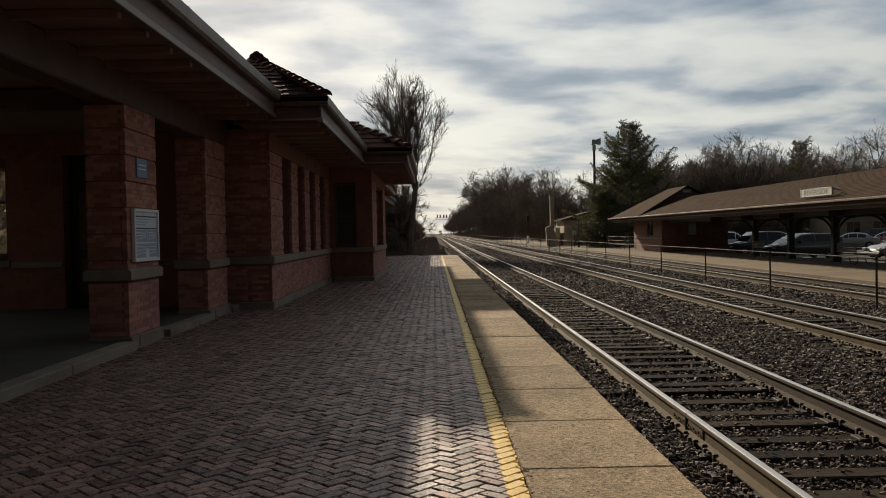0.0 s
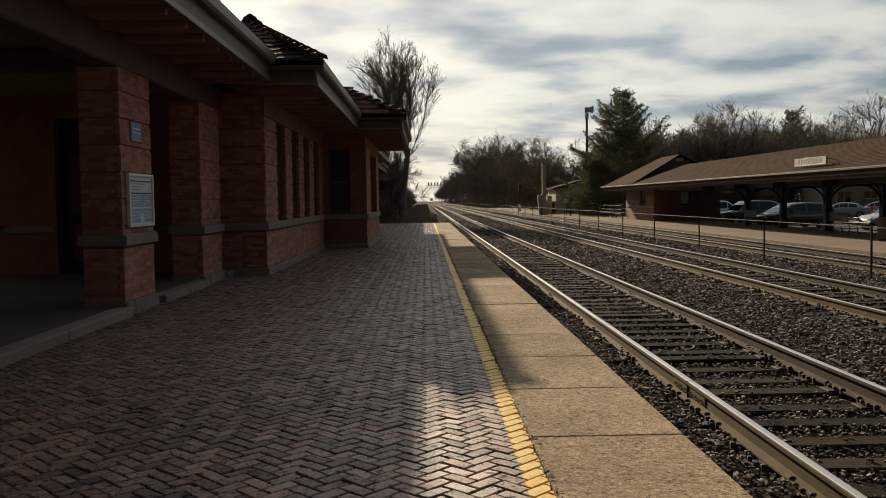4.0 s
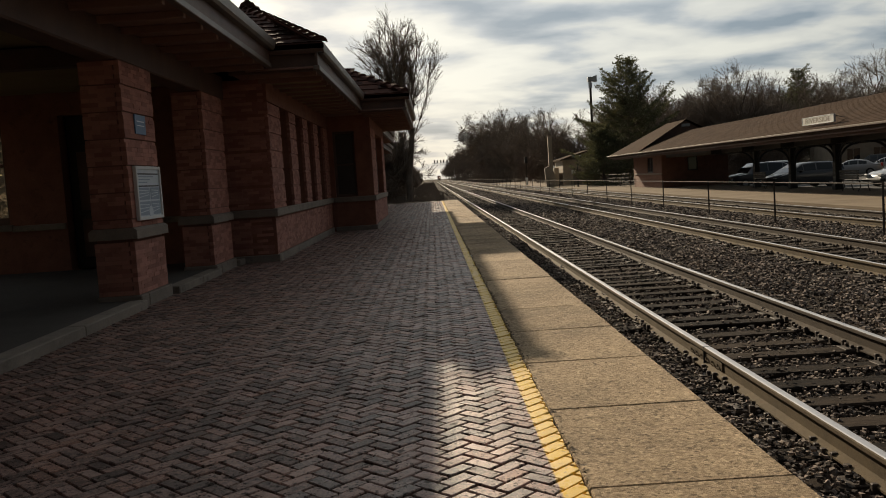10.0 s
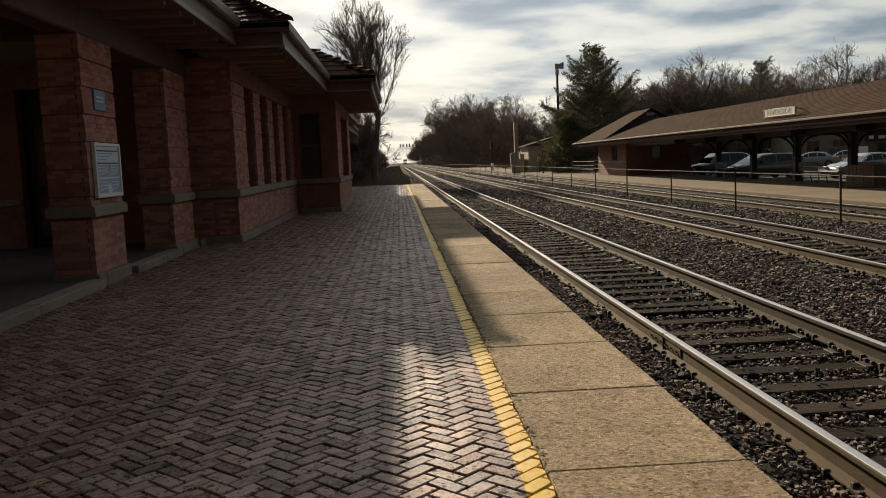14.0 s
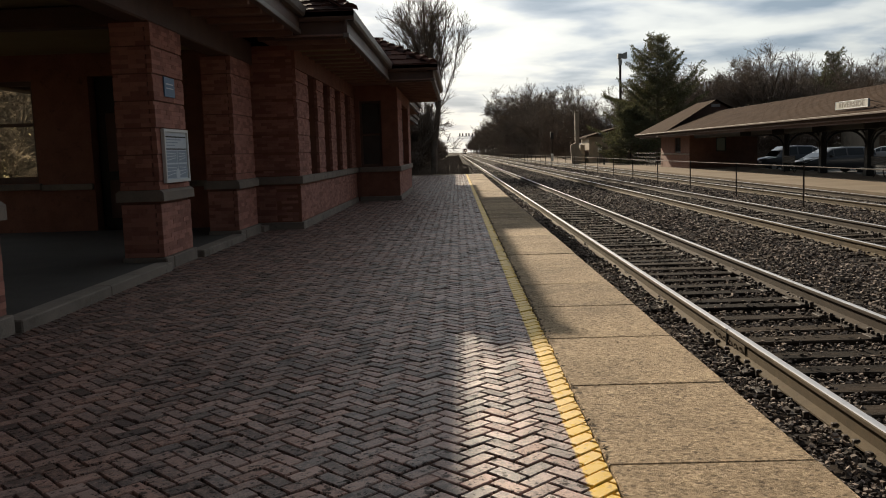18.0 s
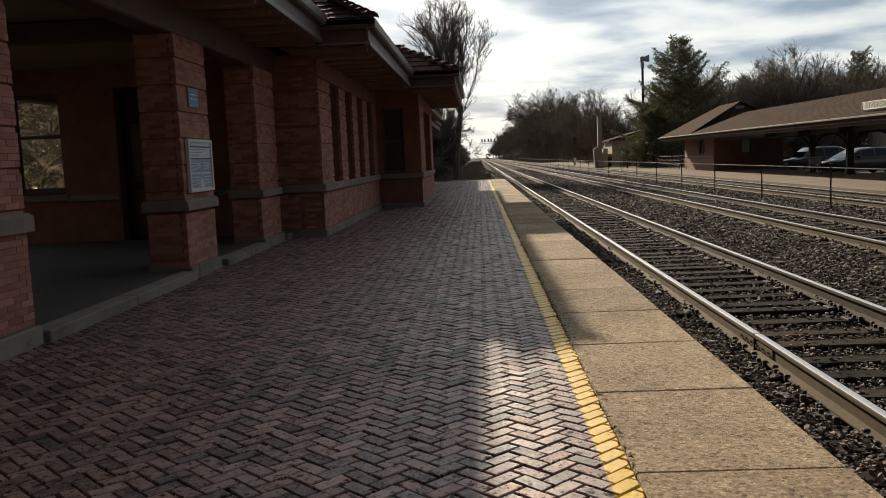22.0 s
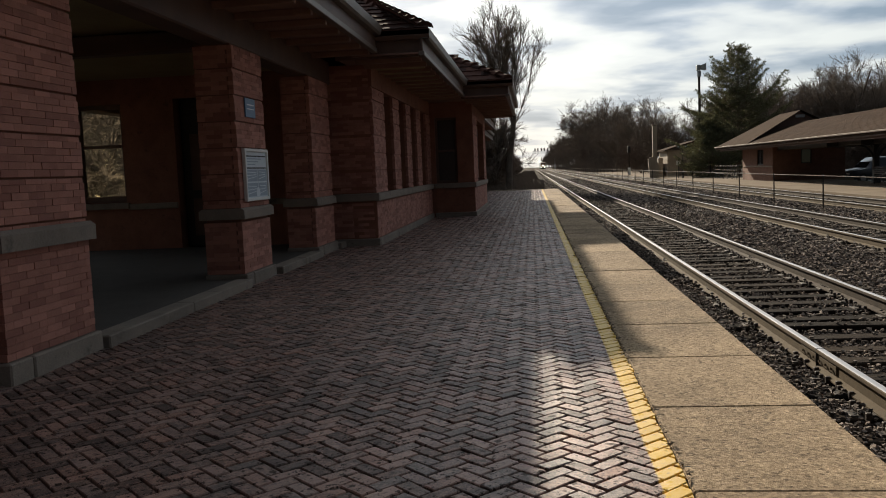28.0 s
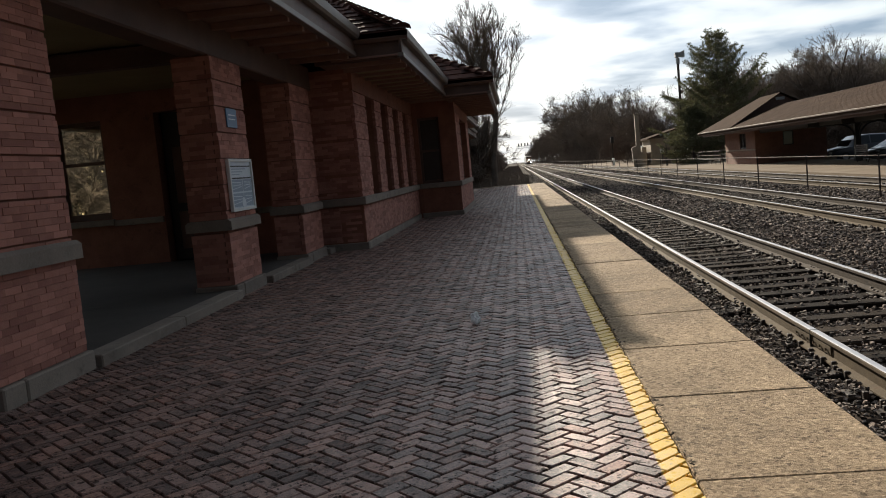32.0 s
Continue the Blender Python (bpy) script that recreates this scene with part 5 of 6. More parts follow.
lt = part("lettering", text_mesh("RIVERSIDE", 0.30, M_letter), None, sg, "faded capital letters")
lt.matrix_basis = Matrix.Translation((-0.034, 0, -0.005)) @ Euler((radians(90), 0, radians(-90))).to_matrix().to_4x4() @ Matrix.Diagonal((1.6, 0.88, 1, 1))
for yy in (-1.2, 0.0, 1.2):
    part("strut", bent([(0.03, yy, 0.1), (0.55, yy, -0.02), (0.03, yy, -0.28)], 0.02, 5), M_steel_dark, sg)


def fence():
    fe = thing("track_fence", "low dark steel wire fence between the tracks", "fence", (9.2, 0, 0))
    y0 = 23.06 - 5.6 * 6
    post = MB().tube((0, 0, -0.6), (0, 0, 0.66), 0.024, n=8).tube((0, 0, 0.66), (0, 0, 0.69), 0.032, 0.02, n=8).mesh("fence_post", M_steel_dark)
    for k in range(46):
        ob = part("fence_post", post, None, fe)
        ob.matrix_basis = pose(R.gauss(0, 0.01), y0 + 5.6 * k, 0, R.gauss(0, 0.4), R.gauss(0, 0.4))
    yl = y0 + 5.6 * 45
    part("top_rail", MB().tube((0, y0, 0.645), (0, yl, 0.645), 0.013, n=6), M_steel_dark, fe)
    for z in (0.38, 0.08, -0.22):
        part("wire", MB().tube((0, y0, z), (0, yl, z), 0.004, n=4), M_steel_dark, fe)
    return fe


fence()


M_handrail = surf("weathered_grey_pipe", (0.10, 0.09, 0.08), (0.18, 0.165, 0.15), 4, 0.7, 0.1, 50, spec=0.2)


def handrail(at, rz, length):
    h = thing("handrail", "weathered grey tubular handrail on the far platform", "handrail", at, rz, group="far handrails")
    for k in range(int(length / 1.6) + 1):
        part("upright", MB().tube((0, k * 1.6, 0), (0, k * 1.6, 1.05), 0.024), M_handrail, h)
    for z in (1.05, 0.72, 0.4):
        part("rail", MB().tube((0, -0.1, z), (0, length + 0.1, z), 0.018), M_handrail, h)


handrail((15.9, 69.5, P2), 0, 8.0)
handrail((17.6, 73, P2), 0, 6.4)


def lamp_post(at, h):
    l = thing("platform_lamp", "dark slender lamp post with two small glass globes", "lamp post", at, group="platform lamps")
    part("pole", MB().tube((0, 0, 0), (0, 0, h), 0.05, 0.035, 9).tube((0, 0, 0), (0, 0, 0.5), 0.11, 0.07, 10), M_black, l)
    part("arm", bent([(-0.35, 0, h - 0.1), (-0.2, 0, h - 0.28), (0, 0, h - 0.32), (0.2, 0, h - 0.28), (0.35, 0, h - 0.1)], 0.022, 6), M_black, l)
    for x in (-0.35, 0.35):
        part("globe", MB().tube((x, 0, h - 0.1), (x, 0, h + 0.02), 0.07, 0.12, 12).tube((x, 0, h + 0.02), (x, 0, h + 0.16), 0.12, 0.06, 12), M_dullglass, l, "glass globe")


lamp_post((14.25, 84, P2), 2.9)
lamp_post((16.55, 82.8, P2), 3.4)


def bench(at, rz):
    b = thing("platform_bench", "dark slatted platform bench with curved iron legs", "bench", at, rz, group="shelter benches")
    for k in range(5):
        part("slat", MB().cbox(-0.85, 0.85, -0.22 + k * 0.095, -0.14 + k * 0.095, 0.43, 0.46, 0.006), M_black, b)
    for k in range(4):
        part("back_slat", MB().cbox(-0.85, 0.85, 0.27, 0.30, 0.52 + k * 0.1, 0.6 + k * 0.1, 0.006), M_black, b)
    for x in (-0.7, 0.7):
        part("leg", bent([(x, -0.24, 0.0), (x, -0.16, 0.25), (x, -0.2, 0.43), (x, 0.2, 0.43), (x, 0.15, 0.2), (x, 0.26, 0.0)], 0.022), M_iron, b, "curved cast-iron leg")
        part("arm", bent([(x, 0.28, 0.9), (x, 0.28, 0.43), (x, -0.2, 0.43), (x, -0.22, 0.66), (x, 0.27, 0.68)], 0.018), M_iron, b)


bench((18.0, 36.4, P2), 90)
bench((18.0, 31.5, P2), 90)
bench((18.0, 46.4, P2), 90)


# ---- cars ----
def car(name, label, at, rz, paint, kind="suv", group="parked cars"):
    c = thing(name, label, "car", at, rz, group)
    if kind == "suv":
        st = [(-2.35, 0.45, 0.80, 0.80, 0.80), (-2.25, 0.28, 0.95, 0.98, 0.88), (-2.05, 0.24, 1.02, 1.55, 0.90), (-1.6, 0.24, 1.02, 1.72, 0.92), (-0.4, 0.24, 1.0, 1.76, 0.93), (0.35, 0.24, 0.99, 1.72, 0.93),
              (0.75, 0.24, 0.99, 1.45, 0.92), (1.15, 0.24, 0.99, 1.04, 0.91), (1.9, 0.25, 0.90, 0.93, 0.88), (2.25, 0.3, 0.75, 0.78, 0.80), (2.38, 0.42, 0.6, 0.62, 0.68)]
    elif kind == "van":
        st = [(-2.45, 0.45, 0.80, 0.80, 0.85), (-2.38, 0.28, 0.98, 1.2, 0.93), (-2.2, 0.24, 1.00, 1.48, 0.95), (-1.6, 0.24, 1.0, 1.59, 0.97), (-0.4, 0.24, 0.98, 1.62, 0.97), (0.5, 0.24, 0.97, 1.55, 0.97),
              (1.0, 0.24, 0.96, 1.30, 0.96), (1.55, 0.24, 0.96, 1.0, 0.94), (2.05, 0.26, 0.82, 0.85, 0.90), (2.35, 0.3, 0.68, 0.7, 0.80), (2.48, 0.42, 0.56, 0.58, 0.66)]
    else:
        st = [(-2.3, 0.45, 0.75, 0.76, 0.75), (-2.2, 0.28, 0.92, 0.95, 0.84), (-1.75, 0.22, 0.96, 1.0, 0.87), (-1.2, 0.22, 0.95, 1.32, 0.89), (-0.5, 0.22, 0.94, 1.44, 0.9), (0.2, 0.22, 0.93, 1.42, 0.9),
              (0.6, 0.22, 0.92, 1.26, 0.9), (1.1, 0.22, 0.91, 0.95, 0.89), (1.8, 0.24, 0.82, 0.85, 0.86), (2.15, 0.28, 0.7, 0.72, 0.78), (2.28, 0.4, 0.55, 0.57, 0.66)]
    vs, rows = [], []
    for x, zb, zs, zt, w in st:
        wt = w if zt - zs < 0.15 else w - 0.2 * min(1, (zt - zs) / 0.6)
        ring = [(-w * 0.9, zb), (-w, zb + 0.12), (-w, zs - 0.08), (-w * 0.985, zs), (-wt, zt - 0.06), (-wt * 0.88, zt), (wt * 0.88, zt), (wt, zt - 0.06), (w * 0.985, zs), (w, zs - 0.08), (w, zb + 0.12), (w * 0.9, zb)]
        rows.append(len(vs))
        vs += [(x, y, z) for y, z in ring]
    n = 12
    fs = []
    for a, b in zip(rows, rows[1:]):
        fs += [(a + k, a + (k + 1) % n, b + (k + 1) % n, b + k) for k in range(n)]
    fs += [tuple(range(n))[::-1], tuple(rows[-1] + k for k in range(n))]
    part("body", MB().add(vs, fs), paint, c, smooth=True)
    # glass set just proud of the cabin
    def ringpt(k, j, lift=0.012):
        p = Vector(vs[rows[k] + j])
        return (p.x, p.y * (1 + lift / max(abs(p.y), 0.2)), p.z)
    cab = [k for k in range(len(st)) if st[k][3] - st[k][2] > 0.2]
    for jl, ju in ((3, 4), (8, 7)):
        mb = MB()
        for a, b in zip(cab, cab[1:]):
            q = [Vector(ringpt(a, jl)), Vector(ringpt(b, jl)), Vector(ringpt(b, ju)), Vector(ringpt(a, ju))]
            q[0], q[1] = q[0].lerp(q[3], 0.16), q[1].lerp(q[2], 0.16)
            cen = sum(q, Vector()) / 4
            mb.add([tuple(cen + (p - cen) * 0.90) for p in q], [(0, 1, 2, 3)])
        part("side_window", mb, M_carglass, c, "dark side windows")
    for nm, a, b in (("windscreen", cab[-1], min(cab[-1] + 1, len(st) - 1)), ("rear_window", cab[0], cab[0] - 1)):
        q = [Vector(vs[rows[a] + 5]), Vector(vs[rows[a] + 6]), Vector(vs[rows[b] + 6]), Vector(vs[rows[b] + 5])]
        cen = sum(q, Vector()) / 4
        nrm = (q[1] - q[0]).cross(q[2] - q[1]).normalized()
        if nrm.z < 0:
            nrm = -nrm
        part(nm, MB().add([tuple(cen + (p - cen) * 0.94 + nrm * 0.015) for p in q], [(0, 1, 2, 3)]), M_carglass, c)
    for x in (-1.42, 1.42):
        for y in (-0.82, 0.82):
            s = 1 if y > 0 else -1
            wh = part("wheel", MB().tube((x, y - 0.11, 0.34), (x, y + 0.11, 0.34), 0.34, n=20), M_rubber, c)
            part("rim", MB().tube((x, y + s * 0.10, 0.34), (x, y + s * 0.125, 0.34), 0.21, 0.19, n=12), M_rim, wh)
    for y in (-0.6, 0.6):
        part("headlight", MB().cbox(2.16, 2.36, y - 0.16, y + 0.16, 0.60, 0.74, 0.03), M_white, c)
        part("tail_light", MB().cbox(-2.36, -2.22, y - 0.12, y + 0.12, 0.75, 1.05, 0.03), M_red, c)
    part("front_bumper", MB().cbox(2.1, 2.46, -0.82, 0.82, 0.3, 0.48, 0.05), M_black, c)
    part("rear_bumper", MB().cbox(-2.46, -2.2, -0.82, 0.82, 0.3, 0.5, 0.05), M_black, c)
    for y in (-0.98, 0.98):
        part("wing_mirror", MB().cbox(0.62, 0.78, y - 0.09, y + 0.09, 1.0, 1.14, 0.03), M_black, c)
    return c


def car_paint(name, c, rough=0.28, metal=0.3):
    m = plain(name, c, rough, metal)
    m.node_tree.nodes["Principled BSDF"].inputs["Coat Weight"].default_value = 0.5
    return m


P_dark, P_grey, P_white, P_silver, P_black, P_maroon = (car_paint(n, c) for n, c in (("dark_blue_grey_paint", (0.03, 0.036, 0.048)), ("grey_paint", (0.055, 0.057, 0.063)), ("white_paint", (0.7, 0.7, 0.69)), ("silver_paint", (0.27, 0.28, 0.30)), ("black_paint_car", (0.012, 0.012, 0.014)), ("maroon_paint", (0.14, 0.02, 0.025))))
LOT = -0.72
car("parked_suv", "dark blue-grey sport utility vehicle parked behind the shelter", (23.3, 61.6, LOT), 190, P_dark)
car("parked_minivan", "grey minivan parked behind the shelter", (23.7, 54.9, LOT), 190, P_grey, "van")
car("parked_sedan", "silver sedan parked in the lot", (36.1, 73.6, LOT), 150, P_silver, "sedan")
car("parked_suv", "black sport utility vehicle parked in the lot", (44.5, 86, LOT), 140, P_black)
car("parked_sedan", "silver sedan parked in the lot", (27.6, 49.6, LOT), 190, P_silver, "sedan")
car("parked_sedan", "silver sedan parked in the lot", (42, 79, LOT), 150, P_silver, "sedan")
car("parked_minivan", "maroon minivan parked in the lot", (40.5, 64.3, LOT), 140, P_maroon, "van")
moving_suv = car("passing_suv", "white sport utility vehicle driving through the lot", (24, 71, LOT), 0, P_white, group="passing cars")
street_car = car("passing_sedan", "white sedan driving along the street", (-16.2, 1.35, -0.955), 90, P_white, "sedan", group="passing cars")


# ---- trees ----
def tubes(segs, n):
    """Tapered tubes with n sides from rows of ends and radii."""
    a, b, r0, r1 = (np.array([s[k] for s in segs], float) for k in range(4))
    d = b - a
    d /= np.linalg.norm(d, axis=1)[:, None] + 1e-9
    ref = np.where(np.abs(d[:, 2:3]) < 0.9, np.array([[0, 0, 1.0]]), np.array([[1.0, 0, 0]]))
    u = np.cross(d, ref); u /= np.linalg.norm(u, axis=1)[:, None] + 1e-9
    w = np.cross(d, u)
    t = np.arange(n) * 2 * np.pi / n
    ring = u[:, None] * np.cos(t)[None, :, None] + w[:, None] * np.sin(t)[None, :, None]
    v = np.concatenate([a[:, None] + ring * r0[:, None, None], b[:, None] + ring * r1[:, None, None]], 1)
    k = np.arange(n)
    f = np.stack([k, (k + 1) % n, n + (k + 1) % n, n + k], 1)
    return v.reshape(-1, 3), (f[None] + 2 * n * np.arange(len(segs))[:, None, None]).reshape(-1, 4)


def grow(seed, H, r, levels, up, spread, kids, trunk=0.28, tw=0.006, stems=None, ratio=(0.45, 0.72), round_crown=None):
    rg = random.Random(seed)
    # an uneven rounded outline inside which the crown stays: middle, half width and half height as shares of H
    cz, cw, ch = round_crown or (0, 0, 0)
    def outside(p):
        if not round_crown:
            return False
        a = math.atan2(p.y, p.x)
        k = 1 + 0.13 * math.sin(3 * a + seed) + 0.09 * math.sin(5 * a + p.z)
        return (math.hypot(p.x, p.y) / (cw * H * k)) ** 2 + ((p.z - cz * H) / (ch * H * k)) ** 2 > 1.0 and p.z > cz * H * 0.6
    thick, thin = [], []
    stack = [(Vector((0, 0, -0.2)), Vector((rg.gauss(0, 0.03), rg.gauss(0, 0.03), 1)), H * trunk, r, 0)]
    if stems:
        # a leaning bole that forks into upright stems
        fork = Vector((0.65, 0, 6.6))
        thick += [(Vector((0, 0, -0.2)), Vector((0.12, 0.05, 2.6)), r * 1.25, r), (Vector((0.12, 0.05, 2.6)), fork, r, r * 0.8)]
        stack = [(fork - Vector((0.08, 0, 0.8)) * rg.uniform(0, 1.6), Vector((math.sin(a), math.cos(a) * 0.5 * rg.uniform(-1, 1), 1.0)), ln, r * rg.uniform(0.16, 0.30), 1) for a, ln in stems]
    while stack:
        p, d, L, rad, lv = stack.pop()
        n = 4 if lv < 2 else 3
        pts = [(p.copy(), rad)]
        d = d.normalized()
        for k in range(n):
            w = 0.11 if lv < 2 else 0.2
            d = (d + Vector((rg.gauss(0, w), rg.gauss(0, w), rg.gauss(0, 0.7 * w) + up * 0.12 * (lv > 0)))).normalized()
            p = p + d * L / n
            rr = rad * (1 - 0.5 * (k + 1) / n) if lv else rad * (1 - 0.25 * (k + 1) / n)
            pts.append((p.copy(), max(rr, tw)))
            if lv and outside(p):
                break
        n = len(pts) - 1
        if lv and outside(pts[0][0]):
            continue
        for (a, ra), (b, rb) in zip(pts, pts[1:]):
            (thick if lv < 2 else thin).append((a, b, max(ra, tw), rb))
        if lv < levels:
            c = kids[min(lv, len(kids) - 1)]
            for k in range(c):
                f = 1.0 if lv == 0 else rg.uniform(0.25, 1.0)
                if lv == 0 and k > c * 0.65:
                    f = rg.uniform(0.6, 0.95)
                i = min(int(f * n), n)
                q, ra = pts[i]
                az = rg.uniform(0, 2 * math.pi) if lv else 2 * math.pi * k / c + rg.gauss(0, 0.3)
                side = d.orthogonal().normalized()
                side = (Matrix.Rotation(az, 3, d) @ side)
                ang = rg.uniform(0.55, 1.0) * spread
                nd = (d * math.cos(ang) + side * math.sin(ang) + Vector((0, 0, up * 0.25))).normalized()
                stack.append((q.copy(), nd, L * rg.uniform(*ratio) if lv else H * (rg.uniform(0.46, 0.66) if round_crown else rg.uniform(0.3, 0.42)), max(ra * rg.uniform(0.5, 0.72), tw), lv + 1))
    return thick, thin


def tree_proto(name, label, seed, H, r, levels, up, spread, kids, twig, trunk=0.28, tw=0.006, group="bare trees", stems=None, ratio=(0.45, 0.72), round_crown=None):
    thick, thin = grow(seed, H, r, levels, up, spread, kids, trunk, tw, stems, ratio, round_crown)
    t = thing(name, label, "tree", (0, 0, -500), group=group)
    if name == "bare_sapling":
        thick, thin = thick[:1], thick[1:] + thin
    v, f = tubes(thick, 7)
    part("trunk", soup("trunk", v, f, M_bark, True), None, t)
    v, f = tubes(thin, 3)
    part("crown", soup("crown", v, f, twig), None, t, "bare twiggy crown")
    return t


def plant(proto, spots):
    """The first spot takes the tree itself, the others copies."""
    first = True
    for x, y, z, rz, *size in spots:
        m = pose(x, y, z, 0, 0, rz) @ Matrix.Scale(size[0] if size else 1.0, 4)
        if first:
            proto.matrix_basis = m
            first = False
        else:
            copy_thing(proto, m)


R2 = random.Random(21)
big = tree_proto("tall_bare_tree", "tall leafless tree with upright vase-shaped crown behind the platform end", 3, 15.4, 0.25, 4, 0.55, 0.55, (7, 14, 10, 6), M_twig, 0.18, 0.0052,
                 stems=[(-0.70, 6.8), (-0.63, 7.2), (-0.56, 7.6), (-0.48, 8.0), (-0.40, 8.3), (-0.33, 8.5), (-0.26, 8.6), (-0.19, 8.6), (-0.12, 8.5), (-0.05, 8.3), (0.02, 8.0), (0.09, 7.6), (0.15, 7.2)], ratio=(0.26, 0.46))
plant(big, [(-1.95, 70, -1.0, 0)])
sucker = tree_proto("bare_sapling", "slender leafless sapling in a close clump at the platform end", 31, 11.0, 0.15, 4, 0.8, 0.55, (7, 9, 7, 5), M_twig, 0.14, 0.007, ratio=(0.3, 0.55))
plant(sucker, [(-3.4, 70.8, -1.0, 200, 1.1), (-4.1, 71.2, -1.0, 20, 1.2), (-4.9, 71, -1.0, 90, 1.2), (-3.6, 72.5, -1.0, 300, 1.15), (-5.4, 72.5, -1.0, 150, 1.1)])
protoA = tree_proto("bare_tree", "leafless broad deciduous tree beyond the tracks", 11, 13.0, 0.24, 5, 0.10, 0.85, (8, 9, 7, 5, 3), M_twig, 0.22, 0.008, ratio=(0.36, 0.60), round_crown=(0.60, 0.42, 0.40))
protoB = tree_proto("bare_tree", "leafless slender deciduous tree beyond the tracks", 12, 11.5, 0.19, 5, 0.22, 0.7, (8, 9, 7, 5, 3), M_twig, 0.20, 0.008, ratio=(0.36, 0.58), round_crown=(0.58, 0.32, 0.42))
protoC = tree_proto("bare_tree", "tall leafless tree with a broad rounded crown in a far wood", 13, 25.0, 0.50, 5, 0.12, 0.85, (9, 9, 7, 5, 3), M_twig, 0.22, 0.015, ratio=(0.36, 0.60), round_crown=(0.60, 0.40, 0.40))
protoD = tree_proto("bare_tree", "dense leafless tree with reddish twigs", 14, 8.2, 0.15, 5, 0.25, 0.75, (7, 7, 6, 5, 3), M_twig_red, 0.16, 0.010)
protoE = tree_proto("bare_tree", "small leafless ornamental tree on the lawn", 15, 7.5, 0.18, 5, 0.25, 0.95, (6, 6, 5, 4, 3), M_twig, 0.2, 0.008)
protoF = tree_proto("bare_tree", "large leafless oak with a rounded crown", 16, 15.5, 0.32, 5, 0.06, 0.95, (8, 9, 7, 5, 3), M_twig, 0.20, 0.009, ratio=(0.38, 0.62), round_crown=(0.58, 0.44, 0.42))
protoG = tree_proto("bare_tree", "young leafless tree with reddish twigs", 18, 6.0, 0.12, 4, 0.3, 0.75, (6, 6, 5, 4), M_twig_red, 0.15, 0.014)
spA, spB, spC, spD, spE, spF, spG = [], [], [], [], [], [], []
# wood along the right of the line: near trees, a tall group, then a lower far edge
for k in range(9):
    y = 116 + k * 15 + R2.uniform(-5, 5)
    spot = (17 + R2.uniform(0, 6), y, -1.0, R2.uniform(0, 360), (1.0, 0.86, 1.05)[k % 3])
    if k > 4:
        (spA, spF, spA)[k % 3].append(spot)
    spD.append((17 + R2.uniform(0, 7), y + 8, -1.0, R2.uniform(0, 360)))
    spG.append((16.5 + R2.uniform(0, 4), y + 4, -1.0, R2.uniform(0, 360)))
spC += [(20.3, 250, -1.0, 40, 1.0), (23, 268, -1.0, 150, 1.0), (21.5, 292, -1.0, 260, 1.0), (24.5, 262, -1.0, 75, 0.85)]
for k in range(34):
    y = 310 + k * 17 + k * k * 0.25 + R2.uniform(-6, 6)
    spA.append((18 + R2.uniform(0, 8), y, -1.0, R2.uniform(0, 360), R2.uniform(1.2, 1.6)))
    if k % 2:
        spA.append((-13 - R2.uniform(0, 9), y - 60, -1.0, R2.uniform(0, 360)))
for k in range(16):
    spD.append((16.5 + R2.uniform(0, 14), 225 + k * 6 + R2.uniform(-3, 3), -1.0, R2.uniform(0, 360), R2.uniform(1.1, 1.7)))
# wood behind the shelter
for k in range(19):
    a = k / 18
    x = 23 + 64 * a + R2.uniform(-3, 3)
    (spB, spF, spB, spA)[k % 4].append((x, 108 + R2.uniform(-6, 22) - 8 * a, -1.0, R2.uniform(0, 360), R2.uniform(0.95, 1.1) + 0.12 * a))
    spD.append((x + 2.5, 98 + R2.uniform(-5, 8) - 8 * a, -1.0, R2.uniform(0, 360)))
    spG.append((x - 1.5, 94 + R2.uniform(-4, 6) - 8 * a, -1.0, R2.uniform(0, 360)))
    spA.append((x + 3, 124 + R2.uniform(-5, 8), -1.0, R2.uniform(0, 360), R2.uniform(0.95, 1.12) + 0.12 * a))
spD += [(28.4, 84, -1.0, 10, 0.7), (29.6, 84.5, -1.0, 90, 0.75), (30.9, 84, -1.0, 200, 0.7), (32.2, 85, -1.0, 30, 0.75)]
spB += [(27.5, 105, -1.0, 40, 1.0), (30, 109, -1.0, 130, 1.05), (33, 104, -1.0, 220, 1.0), (36.5, 110, -1.0, 310, 1.1), (29, 117, -1.0, 80, 1.15), (40, 106, -1.0, 10, 1.05)]
spF += [(19.3, 127, -1.0, 20, 0.92), (20.9, 125, -1.0, 100, 0.86)]
spA += [(20.8, 172, -1.0, 60, 1.15), (23.6, 182, -1.0, 210, 1.2)]
# left of the line: a close hedge of young trees from the tall tree on
for k in range(30):
    y = 69 + k * 5 + k * k * 0.24
    spG.append((-2.7 - R2.uniform(0, 1.2) - y * 0.006, y, -1.0, R2.uniform(0, 360), R2.uniform(0.75, 1.05)))
    spD.append((-4.4 - R2.uniform(0, 2) - y * 0.010, y + 2, -1.0, R2.uniform(0, 360), R2.uniform(0.8, 1.1)))
spD += [(-3.3, 71.5, -1.0, 200, 0.95), (-4.0, 73, -1.0, 120, 1.1)]
for y in (95, 118, 150, 195):
    spA.append((-11 - R2.uniform(0, 4), y, -1.0, R2.uniform(0, 360)))
spD += [(-4.9, 62, -1.0, 30), (-6.5, 58, -1.0, 80)]
